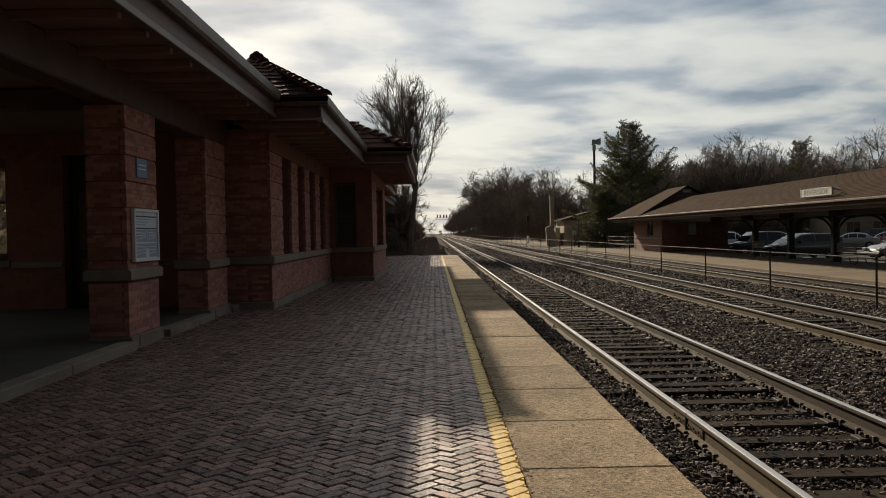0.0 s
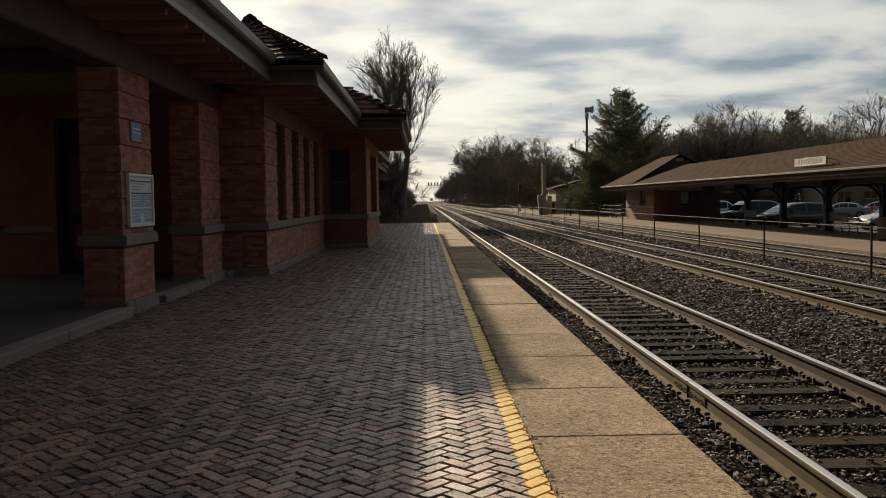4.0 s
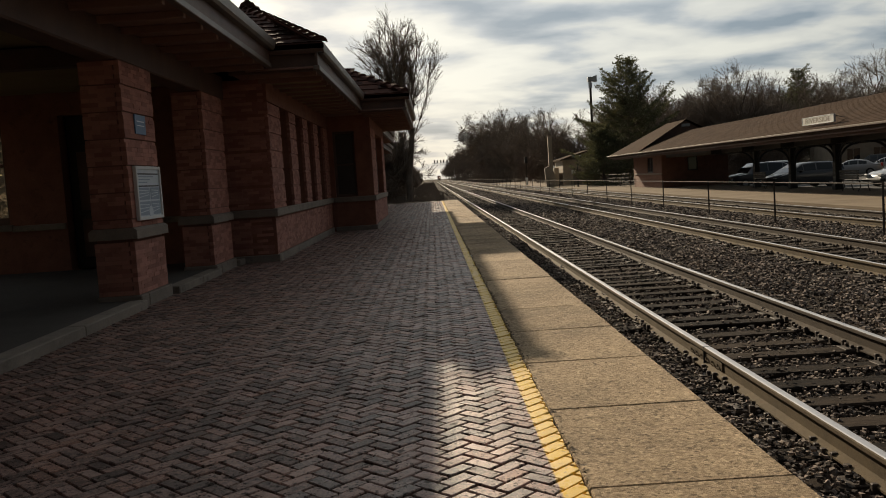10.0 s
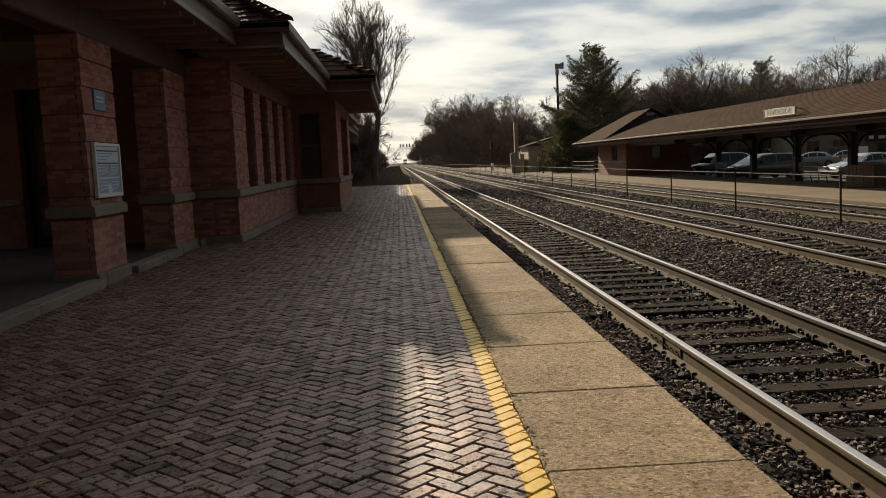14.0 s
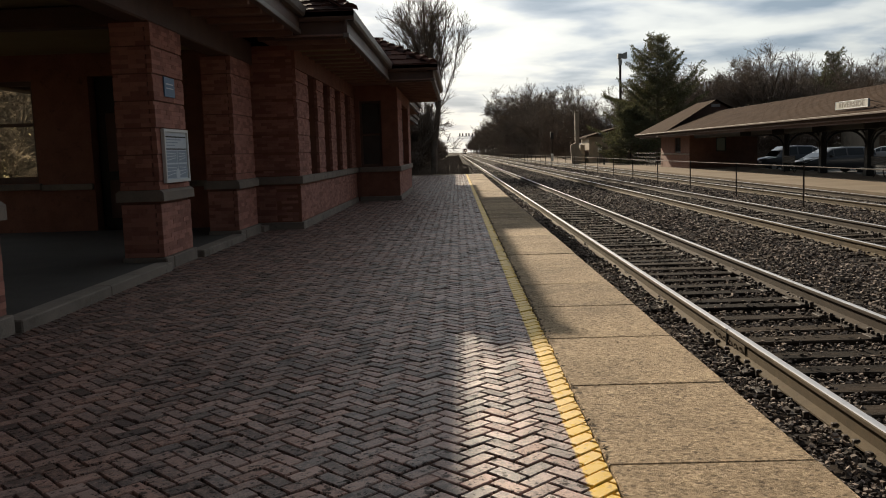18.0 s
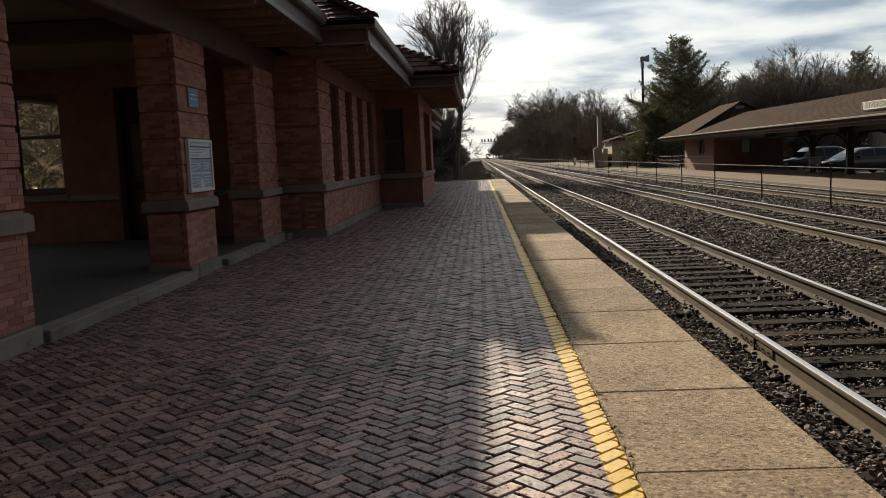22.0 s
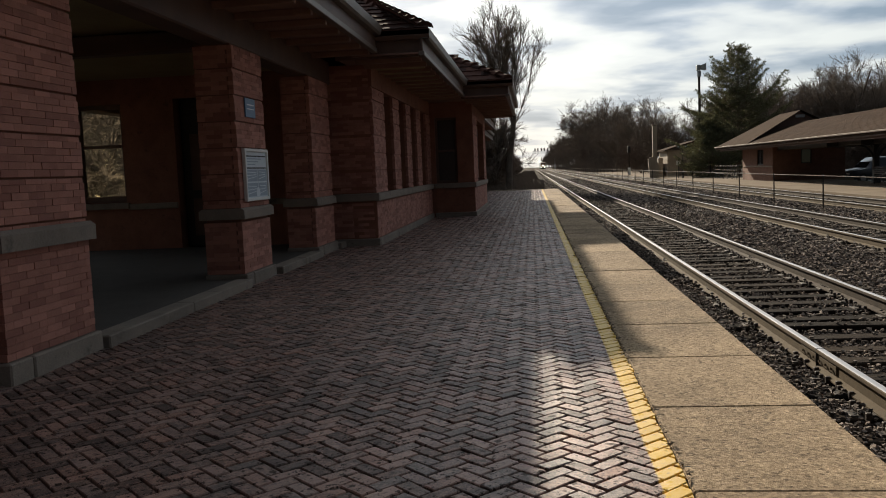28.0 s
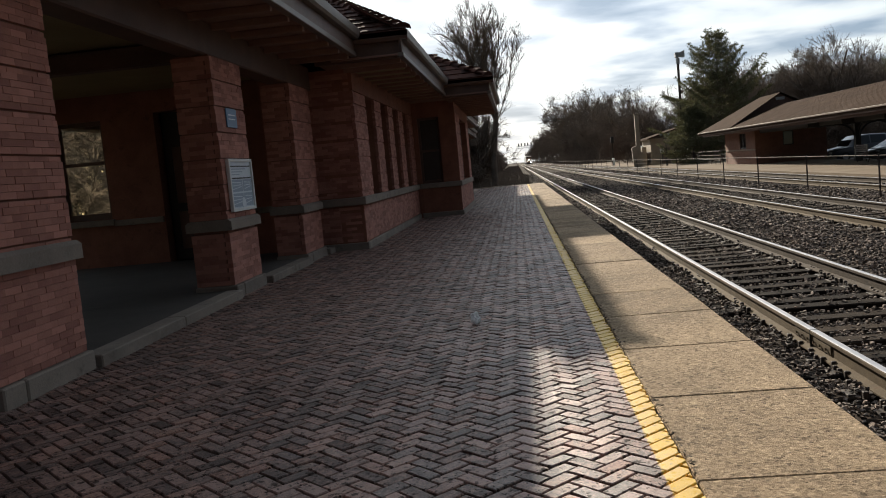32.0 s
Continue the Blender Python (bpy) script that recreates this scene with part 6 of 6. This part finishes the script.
# park to the west, seen through the porch and mirrored in its window
spD += [(-28.0, 40, -1.0, 10, 0.95), (-26, 36, -1.0, 80, 1.2), (-29, 36, -1.0, 190, 1.2), (-33, 46, -1.0, 120, 1.3), (-28, 42, -1.0, 60, 1.1)]
spE += [(-23, 24, -1.0, 10), (-24, 33, -1.0, 70), (-28, 34.2, -1.0, 190), (-22, 12, -1.0, 120), (-22, -2, -1.0, 60), (-22, -9, -1.0, 200), (-40, 48, -1.0, 40), (-41, 38, -1.0, 140)]
spF += [(-21.4, -9.9, -1.0, 40, 0.50), (-22.4, -15.0, -1.0, 140, 0.46)]
spA += [(-24, -6, -1.0, 0), (-23, -16, -1.0, 50), (-40, 44, -1.0, 130), (-45, 52, -1.0, 30), (-43, 60, -1.0, 310), (-46, 36, -1.0, 210), (-30, -24, -1.0, 150), (-34, -12, -1.0, 260)]
for pr, sp in ((protoA, spA), (protoB, spB), (protoC, spC), (protoD, spD), (protoE, spE), (protoF, spF), (protoG, spG)):
    plant(pr, sp)


def thicket():
    """Undergrowth under the far woods, one mesh of thin upright stems."""
    rg = np.random.default_rng(9)
    segs = []
    def patch(n, x0, x1, y0, y1, h0, h1, r):
        x, y, h = rg.uniform(x0, x1, n), rg.uniform(y0, y1, n), rg.uniform(h0, h1, n)
        for a, b, c in zip(x, y, h):
            t = Vector((a + rg.normal(0, 0.25 * c / 3), b + rg.normal(0, 0.25 * c / 3), -0.7 + c))
            p = Vector((a, b, -0.8))
            segs.append((p, t, r, r * 0.4))
            for _ in range(3):
                f = rg.uniform(0.3, 0.9)
                q = p.lerp(t, f)
                segs.append((q, q + Vector((rg.normal(0, 0.35), rg.normal(0, 0.35), rg.uniform(0.3, 1.0))) * c / 3, r * 0.6, r * 0.3))
    patch(900, 15.5, 24, 105, 330, 1.0, 3.2, 0.025)
    patch(600, 15.5, 26, 330, 700, 2.0, 5.0, 0.07)
    patch(900, 22, 90, 92, 118, 1.0, 2.8, 0.025)
    patch(1400, -12, -4.4, 56, 200, 0.8, 4.0, 0.02)
    patch(500, -22, -8, 200, 560, 3.0, 8.0, 0.09)
    patch(1600, -3.5, 1.0, 51.5, 90, 0.35, 0.95, 0.008)
    patch(1800, -3.2, 0.7, 90, 320, 0.4, 1.0, 0.02)
    patch(700, 14.5, 22, 215, 330, 2.0, 6.0, 0.035)
    v, f = tubes(segs, 3)
    tagged(part("undergrowth", soup("undergrowth", v, f, M_twig), None, label="tangled brown leafless undergrowth along the line", kind="stuff"), category="undergrowth")


thicket()


def conifer(name, label, at, H, rad, seed, low=0.08, step=0.050):
    """Whorls of rising boughs with side sprays, each spray a row of needle tufts, and gaps between the whorls."""
    t = thing(name, label, "tree", at, group="conifers")
    rg = np.random.default_rng(seed)
    part("trunk", MB().tube((0, 0, -0.2), (0, 0, H * 0.97), 0.26, 0.04, 9), M_bark, t)
    limbs, tufts, along = [], [], []
    z = H * low
    while z < H * 0.97:
        f = z / H
        reach = rad * (1 - f) ** 0.66 * (0.86 + 0.16 * math.sin(z * 1.7 + seed)) + 0.2
        turn = rg.uniform(0, 6.283)
        n = 8 if f < 0.7 else 6
        for k in range(n):
            a = turn + 6.283 * k / n + rg.normal(0, 0.22)
            L = reach * rg.uniform(0.5, 1.2) * (1 + 0.12 * math.sin(2 * a + 0.6 * z))
            zz = z + rg.normal(0, 0.10)
            lift = rg.uniform(0.02, 0.55) + 0.45 * f
            d = np.array([math.cos(a), math.sin(a), 0.0])
            pts = [np.array([0, 0, zz]) + d * L * q + np.array([0, 0, L * lift * q ** 1.7]) for q in (0.0, 0.4, 0.75, 1.0)]
            for p, q in zip(pts, pts[1:]):
                limbs.append((p, q, 0.035 * (1 - f) + 0.014, 0.012))
            side = np.array([-d[1], d[0], 0.0])
            m = max(4, int(L * 4.2))
            for q in np.linspace(0.28, 1.0, m):
                if q < 0.4:
                    c = pts[0] + (pts[1] - pts[0]) * q / 0.4
                elif q < 0.75:
                    c = pts[1] + (pts[2] - pts[1]) * (q - 0.4) / 0.35
                else:
                    c = pts[2] + (pts[3] - pts[2]) * (q - 0.75) / 0.25
                for sg in (-1, 1):
                    w = L * 0.26 * (1.15 - q) * rg.uniform(0.6, 1.2) + 0.12
                    e = c + side * sg * w + d * w * 0.7 + np.array([0, 0, 0.15 * w + rg.normal(0, 0.05)])
                    limbs.append((c, e, 0.012, 0.008))
                    for r in np.linspace(0.25, 1.05, max(2, int(w * 4.5))):
                        tufts.append(c + (e - c) * r)
                        along.append((e - c) / (np.linalg.norm(e - c) + 1e-6))
        z += H * step * rg.uniform(0.75, 1.25) * (1.0 - 0.35 * f)
    v, fc = tubes([(Vector(a), Vector(b), c, e) for a, b, c, e in limbs], 3)
    part("branchwork", soup("branchwork", v, fc, M_bark), None, t, kind="stuff")
    c, ax = np.repeat(np.array(tufts), 13, 0), np.repeat(np.array(along), 13, 0)
    n = len(c)
    c = c + rg.normal(0, 0.035, (n, 3))
    d = ax * 0.55 + rg.normal(0, 0.62, (n, 3)); d[:, 2] += 0.28; d /= np.linalg.norm(d, axis=1)[:, None]
    e = np.cross(d, rg.normal(0, 1, (n, 3))); e /= np.linalg.norm(e, axis=1)[:, None]
    L, W = rg.uniform(0.13, 0.27, (n, 1)), rg.uniform(0.010, 0.022, (n, 1))
    v = np.stack([c - e * W, c + d * L * 0.5 - e * W * 1.2, c + d * L, c + d * L * 0.5 + e * W * 1.2], 1)
    part("crown", soup("crown", v.reshape(-1, 3), np.arange(4 * n).reshape(-1, 4), M_needle), None, t, "tufts of dark green needles")
    return t


conifer("pine_tree", "tall dark green pine with layered boughs", (19.9, 86, -0.7), 12.8, 6.1, 4)
conifer("pine_tree", "dark pine among bare trees", (48.2, 112, -0.7), 13.6, 4.4, 5)
conifer("pine_tree", "dark pine among bare trees", (16.6, 83, -0.7), 5.6, 3.1, 6, 0.03, 0.07)

# ---- far things ----
si = thing("warning_siren", "tall steel pole with a grey rotating siren horn", "siren", (18.9, 100, -0.7))
part("pole", MB().tube((0, 0, 0), (0, 0, 11.8), 0.17, 0.13, 10), M_steel_dark, si)
part("collar", MB().tube((0, 0, 11.3), (0, 0, 11.95), 0.22, 0.22, 10), M_galv, si)
part("horn", MB().cbox(-0.28, 0.15, -0.28, 0.28, 12.0, 12.6, 0.05).add([(0.15, -0.2, 12.08), (0.15, 0.2, 12.08), (0.15, 0.2, 12.55), (0.15, -0.2, 12.55), (0.72, -0.4, 12.0), (0.72, 0.4, 12.0), (0.72, 0.4, 12.75), (0.72, -0.4, 12.75)], [(0, 1, 5, 4), (1, 2, 6, 5), (2, 3, 7, 6), (3, 0, 4, 7)]), M_galv, si, "grey siren horn")


def far_sheds():
    b = thing("utility_building", "small beige rendered utility building with a sloping roof", "building", (14.5, 95, -0.7))
    part("wall", MB().box(0.0, 2.6, 0, 6, 0, 3.2).box(-0.9, -0.4, 0.5, 6, 0, 2.4), M_palewall, b, "beige rendered wall")
    part("roof", MB().prism([(-0.35, 3.1), (3.0, 4.0), (3.0, 4.15), (-0.35, 3.25)], "y", -0.4, 6.3), M_shingle, b, "brown sloping roof")
    part("door", MB().cbox(1.2, 2.0, -0.04, 0.02, 0, 2.1, 0.01), M_gutter, b)
    part("corner_post", MB().box(2.45, 2.65, -0.06, 0.1, 0, 3.6), M_wood, b)
    ch = thing("brick_chimney", "square beige brick chimney stack", "chimney", (12.9, 93, -0.7))
    part("shaft", MB().box(-0.21, 0.21, -0.22, 0.22, 0, 5.8), M_palewall, ch)
    part("cap", MB().cbox(-0.25, 0.25, -0.26, 0.26, 5.8, 5.95, 0.03), M_stone, ch)
    part("buttress", MB().prism([(0.21, 0.0), (0.42, 0.0), (0.42, 1.5), (0.21, 2.1)], "y", -0.2, 0.2).prism([(-0.55, 0.0), (-0.21, 0.0), (-0.21, 2.6), (-0.72, 2.4)], "y", -0.2, 0.2), M_palewall, ch)


far_sheds()


def apartment(at, w, d, storeys, rz=0, wall=None, label="beige apartment building with dark windows behind the parking lot"):
    a = thing("apartment_building", label, "apartment building", at, rz)
    h = storeys * 2.9
    part("wall", MB().box(0, w, 0, d, 0, h), wall or M_beige, a, "pale rendered wall")
    part("parapet", MB().cbox(-0.15, w + 0.15, -0.15, d + 0.15, h, h + 0.4, 0.03), M_stone, a)
    n = int(w / 2.6)
    for s in range(storeys):
        for k in range(n):
            x = 1.0 + k * 2.6
            wn = part("window", MB().cbox(x, x + 1.4, -0.06, 0.02, s * 2.9 + 0.9, s * 2.9 + 2.4, 0.01), M_beige, a)
            part("pane", MB().box(x + 0.08, x + 0.66, -0.075, -0.062, s * 2.9 + 0.98, s * 2.9 + 2.32).box(x + 0.74, x + 1.32, -0.075, -0.062, s * 2.9 + 0.98, s * 2.9 + 2.32), M_glass_dark, wn)
            part("sill", MB().cbox(x - 0.08, x + 1.48, -0.14, 0.02, s * 2.9 + 0.8, s * 2.9 + 0.9, 0.01), M_stone, wn)


apartment((41.5, 88, -0.6), 24, 9, 2, -8)
# added out of view: a sunlit cream backdrop for the porch window's reflection
apartment((-34, -62, -1.0), 30, 9, 3, 215, M_cream, "unseen cream building added to brighten the porch window's reflection")


def gantry():
    g = thing("signal_gantry", "steel signal bridge over the tracks with signal heads", "signal gantry", (0, 560, 0))
    for x in (14.6,):
        part("tower", MB().box(x - 0.35, x - 0.2, -0.35, -0.2, -0.7, 12.2).box(x + 0.2, x + 0.35, -0.35, -0.2, -0.7, 12.2).box(x - 0.35, x - 0.2, 0.2, 0.35, -0.7, 12.2).box(x + 0.2, x + 0.35, 0.2, 0.35, -0.7, 12.2), M_galv, g)
    part("truss", MB().box(0.6, 15.0, -0.5, -0.35, 10.0, 10.25).box(0.6, 15.0, 0.35, 0.5, 10.0, 10.25).box(0.6, 15.0, -0.5, -0.35, 11.2, 11.45).box(0.6, 15.0, 0.35, 0.5, 11.2, 11.45), M_galv, g)
    mb = MB()
    for k in range(8):
        mb.tube((0.6 + k * 1.75, -0.42, 10.1), (1.48 + k * 1.75, -0.42, 11.3), 0.05, n=5).tube((1.48 + k * 1.75, -0.42, 11.3), (2.35 + k * 1.75, -0.42, 10.1), 0.05, n=5)
    part("lattice", mb, M_galv, g, kind="stuff")
    for xc in TRACKS:
        for dx in (-0.9, 0.9):
            part("signal_head", MB().cbox(xc + dx - 0.42, xc + dx + 0.42, -0.9, -0.6, 11.4, 13.3, 0.05), M_black, g)




def shop():
    h = thing("shop_building", "dark low shop building with a signboard beyond the parking lot", "shop", (37.3, 68.6, LOT), -29)
    part("wall", MB().box(0.0, 16, 0.3, 8, 0, 4.6), M_gutter_dark, h, "dark rendered wall")
    part("roof", MB().cbox(-0.3, 16.3, -0.1, 8.3, 4.6, 4.8, 0.03), M_gutter_dark, h)
    sb = part("signboard", MB().cbox(0.7, 7.4, 0.12, 0.295, 2.15, 2.75, 0.02), M_black, h, "black signboard with pale lettering")
    for k in range(9):
        part("letter_bar", MB().box(1.0 + k * 0.68, 1.0 + k * 0.68 + (0.34, 0.5, 0.42)[k % 3], 0.105, 0.119, 2.32, 2.58), M_white, sb)
    part("awning", MB().prism([(0.29, 3.75), (-0.9, 3.0), (-0.9, 2.9), (0.29, 3.6)], "x", 0.9, 7.2), M_signboard, h, "pale canvas awning")
    part("notice", MB().cbox(0.25, 0.95, 0.25, 0.298, 1.05, 1.75, 0.01), M_white, h)
    for x in (1.6, 4.2):
        wn = part("window", MB().cbox(x, x + 2.2, 0.24, 0.298, 0.7, 1.95, 0.01), M_black, h)
        part("pane", MB().box(x + 0.1, x + 2.1, 0.228, 0.239, 0.8, 1.85), M_glass_dark, wn)


shop()


def planter(at, rz):
    p = thing("slatted_planter", "brown slatted wooden planter box under the shelter", "planter", at, rz)
    part("box", MB().box(-0.52, 0.52, -0.36, 0.36, 0.0, 0.80), M_black, p)
    for k in range(8):
        part("slat", MB().cbox(-0.54 + k * 0.136, -0.54 + k * 0.136 + 0.128, -0.385, -0.361, 0.03, 0.84, 0.006), M_wood, p)
        part("slat", MB().cbox(-0.54 + k * 0.136, -0.54 + k * 0.136 + 0.128, 0.361, 0.385, 0.03, 0.84, 0.006), M_wood, p)
    for x in (-0.53, 0.53):
        part("side_panel", MB().cbox(x - 0.012, x + 0.012, -0.36, 0.36, 0.03, 0.84, 0.006), M_wood, p)


planter((17.0, 30.5, P2), -60)
gantry()
sp = thing("signal_post", "low white-banded railway signal post", "signal", (13.2, 120, -0.5))
part("post", MB().tube((0, 0, 0), (0, 0, 4.0), 0.07, n=8), M_steel_dark, sp)
part("base", MB().cbox(-0.16, 0.16, -0.16, 0.16, 0, 1.2, 0.03), M_white, sp, "white base box")
part("signal_head", MB().cbox(-0.2, 0.2, -0.2, 0.08, 3.2, 4.1, 0.05), M_black, sp)


def locomotive():
    t = thing("commuter_train", "approaching commuter train with bright headlights", "train", (7.17, 1044, TOR))
    # nose and cab towards -y
    body = part("locomotive_body", MB().prism([(0.0, 0.9), (0.0, 2.7), (1.6, 2.9), (2.1, 4.3), (4.2, 4.6), (18, 4.6), (18, 0.9)], "x", -1.5, 1.5), surf("red_brown_loco_paint", (0.10, 0.05, 0.03), (0.2, 0.10, 0.05), 1, 0.4, 0.1, 20), t, "dark locomotive body")
    part("windscreen", MB().add([(-1.2, 1.70, 3.15), (-0.1, 1.70, 3.15), (-0.1, 2.02, 4.1), (-1.2, 2.02, 4.1)], [(0, 1, 2, 3)]).add([(0.1, 1.70, 3.15), (1.2, 1.70, 3.15), (1.2, 2.02, 4.1), (0.1, 2.02, 4.1)], [(0, 1, 2, 3)]), M_carglass, body)
    part("pilot", MB().cbox(-1.4, 1.4, -0.5, 0.1, 0.25, 1.1, 0.1), M_black, body)
    part("handrail", bent([(-1.4, -0.3, 1.1), (-1.4, -0.3, 2.0), (1.4, -0.3, 2.0), (1.4, -0.3, 1.1)], 0.05), M_white, body)
    for x in (-0.22, 0.22):
        part("headlight", MB().tube((x, -0.06, 2.45), (x, 0.02, 2.45), 0.15, n=12), M_lamp, t, "glowing headlight")
    for x in (-0.95, 0.95):
        part("ditch_light", MB().tube((x, -0.56, 1.25), (x, -0.48, 1.25), 0.17, n=12), M_lamp, t, "glowing ditch light")
    for k in range(4):
        for y in (2.5 + k * 1.2, 11.5 + k * 1.2):
            part("wheel", MB().tube((-0.8, y, 0.5), (0.8, y, 0.5), 0.5, n=14), M_iron, t)
    for k in range(5):
        a = 19.5 + k * 26.5
        c = part("coach", MB().cbox(-1.5, 1.5, a, a + 25.5, 0.8, 4.7, 0.15), M_galv, t, "silver bi-level coach")
        part("window_band", MB().box(-1.515, -1.5, a + 1.5, a + 24, 1.7, 2.3).box(-1.515, -1.5, a + 1.5, a + 24, 3.3, 3.9), M_glass_dark, c)
        part("bogie", MB().box(-1.2, 1.2, a + 2, a + 5, 0.05, 0.8).box(-1.2, 1.2, a + 20, a + 23, 0.05, 0.8), M_black, c)
    return t


train = locomotive()

# ---- small things on the platform side ----
nb = thing("notice_board", "framed timetable notice with pale blue posters on the brick pillar", "notice board", (FX, 10.84, 1.37))
part("frame", MB().cbox(0.004, 0.05, -0.46, -0.42, -0.33, 0.33, 0.005).cbox(0.004, 0.05, 0.42, 0.46, -0.33, 0.33, 0.005).cbox(0.004, 0.05, -0.42, 0.42, 0.29, 0.33, 0.005).cbox(0.004, 0.05, -0.42, 0.42, -0.33, -0.29, 0.005), M_white, nb, "white metal frame")
part("backing", MB().box(0.004, 0.028, -0.42, 0.42, -0.29, 0.29), M_paper, nb, "pale printed sheet")
for z in (0.235, 0.085):
    part("rule_bar", MB().box(0.028, 0.032, -0.40, 0.40, z - 0.008, z + 0.008), M_black, nb)
for k in range(3):
    part("text_line", MB().box(0.028, 0.0305, -0.34, 0.20 - 0.12 * k, 0.195 - k * 0.035, 0.207 - k * 0.035), M_ink, nb)
for y0, y1, z0, z1 in ((-0.40, 0.03, -0.085, 0.065), (0.06, 0.40, -0.085, 0.065), (-0.40, 0.03, -0.275, -0.105), (0.06, 0.40, -0.275, -0.105)):
    mp_ = part("map_panel", MB().box(0.028, 0.031, y0, y1, z0, z1), M_ink, nb, "blue-grey route map")
    for q in range(3):
        a = z0 + (q + 0.6) * (z1 - z0) / 3.4
        part("route_line", MB().add([(0.0325, y0 + 0.03, a), (0.0325, y1 - 0.05, a + 0.03 - 0.02 * q), (0.0325, y1 - 0.05, a + 0.04 - 0.02 * q), (0.0325, y0 + 0.03, a + 0.01)], [(0, 1, 2, 3)]), M_paper, mp_)
part("pale_panel", MB().tube((0.031, 0.02, -0.235), (0.0345, 0.02, -0.235), 0.075, n=20), M_paper, nb)
bp = thing("wall_plaque", "small blue enamel plaque on the brick pillar", "plaque", (FX, 10.78, 2.215))
part("plate", MB().cbox(0.004, 0.02, -0.19, 0.19, -0.12, 0.12, 0.004), M_blue, bp)
part("text_bar", MB().box(0.02, 0.022, -0.13, 0.13, 0.03, 0.045).box(0.02, 0.022, -0.13, 0.13, -0.02, -0.008), M_paper, bp)
sw = thing("wall_sign", "small pale notice on the dark post of the porch", "sign", (-8.7, 10.2, 1.55))
part("plate", MB().cbox(0.002, 0.02, -0.14, 0.14, -0.14, 0.14, 0.004), M_stone, sw)
ps = thing("platform_sign", "small white notice plate on a dark post", "sign", (13.84, 84, P2))
part("post", MB().tube((0, 0, 0), (0, 0, 1.7), 0.03), M_black, ps)
part("plate", MB().cbox(-0.2, 0.2, -0.05, -0.032, 1.25, 1.65, 0.005), M_white, ps)
pk = thing("street_sign", "white and red parking sign on a steel post", "sign", (-23.79, 30.6, -0.93), 38)
part("post", MB().tube((0, 0, 0), (0, 0, 2.4), 0.03), M_galv, pk)
part("plate", MB().cbox(-0.3, 0.3, -0.012, 0.012, 1.55, 2.3, 0.004), M_white, pk)
part("red_bar", MB().box(-0.22, 0.22, -0.018, -0.0125, 2.05, 2.2).box(-0.22, 0.22, -0.018, -0.0125, 1.7, 1.78), M_red, pk)
pb = thing("pay_box", "white notice box with a dark round emblem on a post", "pay station", (-14.76, 19.0, -0.96), 38)
part("post", MB().tube((0, 0.05, 0), (0, 0.05, 1.3), 0.04), M_steel_dark, pb)
part("body", MB().cbox(-0.19, 0.19, -0.06, 0.06, 1.38, 1.80, 0.015).cbox(-0.17, 0.17, -0.06, 0.06, 0.95, 1.33, 0.015), M_white, pb)
part("emblem", MB().tube((0, -0.066, 1.6), (0, -0.058, 1.6), 0.14, n=16), M_black, pb)
gp = thing("guard_post", "dark steel bollard beside the street", "bollard", (-15.25, 20.0, -0.96))
part("post", MB().tube((0, 0, 0), (0, 0, 1.62), 0.05, n=10), M_black, gp)
hs = thing("hanging_sign", "dark hanging board with pale border under the porch beam", "sign", (-8.85, 11.58, 2.36))
part("board", MB().cbox(-0.02, 0.02, -0.36, 0.36, -0.13, 0.13, 0.005), M_wood, hs)
part("border", MB().box(0.021, 0.025, -0.34, 0.34, 0.105, 0.118).box(0.021, 0.025, -0.34, 0.34, -0.118, -0.105), M_paper, hs, "pale painted border")
for yy in (-0.28, 0.28):
    part("hanger", MB().tube((0, yy, 0.12), (0, yy, 0.46), 0.012), M_iron, hs)


def crumpled_bag():
    bm = bmesh.new()
    bmesh.ops.create_icosphere(bm, subdivisions=4, radius=0.043)
    for v in bm.verts:
        n = noise.noise(v.co * 24) * 0.6 + noise.noise(v.co * 60) * 0.2
        v.co *= 1 + 1.2 * n
        v.co.z *= 0.8
        v.co.x *= 1.15
        if v.co.z > 0.03:
            v.co.z += (v.co.z - 0.03) * 1.4
    me = bpy.data.meshes.new("plastic_bag")
    bm.to_mesh(me)
    bm.free()
    me.materials.append(M_bag)
    ob = new("plastic_bag", me)
    return tagged(ob, "crumpled white plastic bag blowing over the pavers", "plastic bag")


bag = crumpled_bag()


# ---- moving things ----
def motions():
    walk(train, [(t, pose(7.17, 500 + 17.0 * (32 - t), TOR)) for t in (0, 8, 16, 24, 32)])
    walk(street_car, [(t, pose(-16.2, 18.9 + 8 * (t - 1.95), -0.955, 0, 0, 90)) for t in (0, 1, 2, 4, 16, 32)])
    walk(moving_suv, [(t, pose(x, 69.6, LOT)) for t, x in ((0, 24.0), (9.2, 24.2), (10.0, 28.5), (10.5, 32.3), (11.0, 36.0), (11.5, 39.6), (12.0, 43.3), (14.0, 55.0), (17.0, 62.0), (32.0, 62.2))])
    rows = [(0, 0.75, 0.4), (24, 0.6, 1.2), (27.5, 0.42, 2.6), (28.6, 0.23, 3.42), (28.8, 0.16, 3.64), (29.0, 0.03, 3.86), (29.2, -0.04, 4.15), (29.4, -0.08, 4.40), (29.7, -0.12, 4.68), (30.0, -0.14, 4.95), (30.5, -0.16, 5.56), (31.0, -0.24, 6.1), (31.5, -0.36, 6.7), (32.0, -0.5, 7.25)]
    turn = 0
    keyed = []
    for t, x, y in rows:
        keyed.append((t, pose(x + 0.015, y, 0.045, turn, 0.5 * turn, 0.7 * turn)))
        turn -= 38
    walk(bag, keyed)


# ---- paving pieces ----
herringbone()
motions()
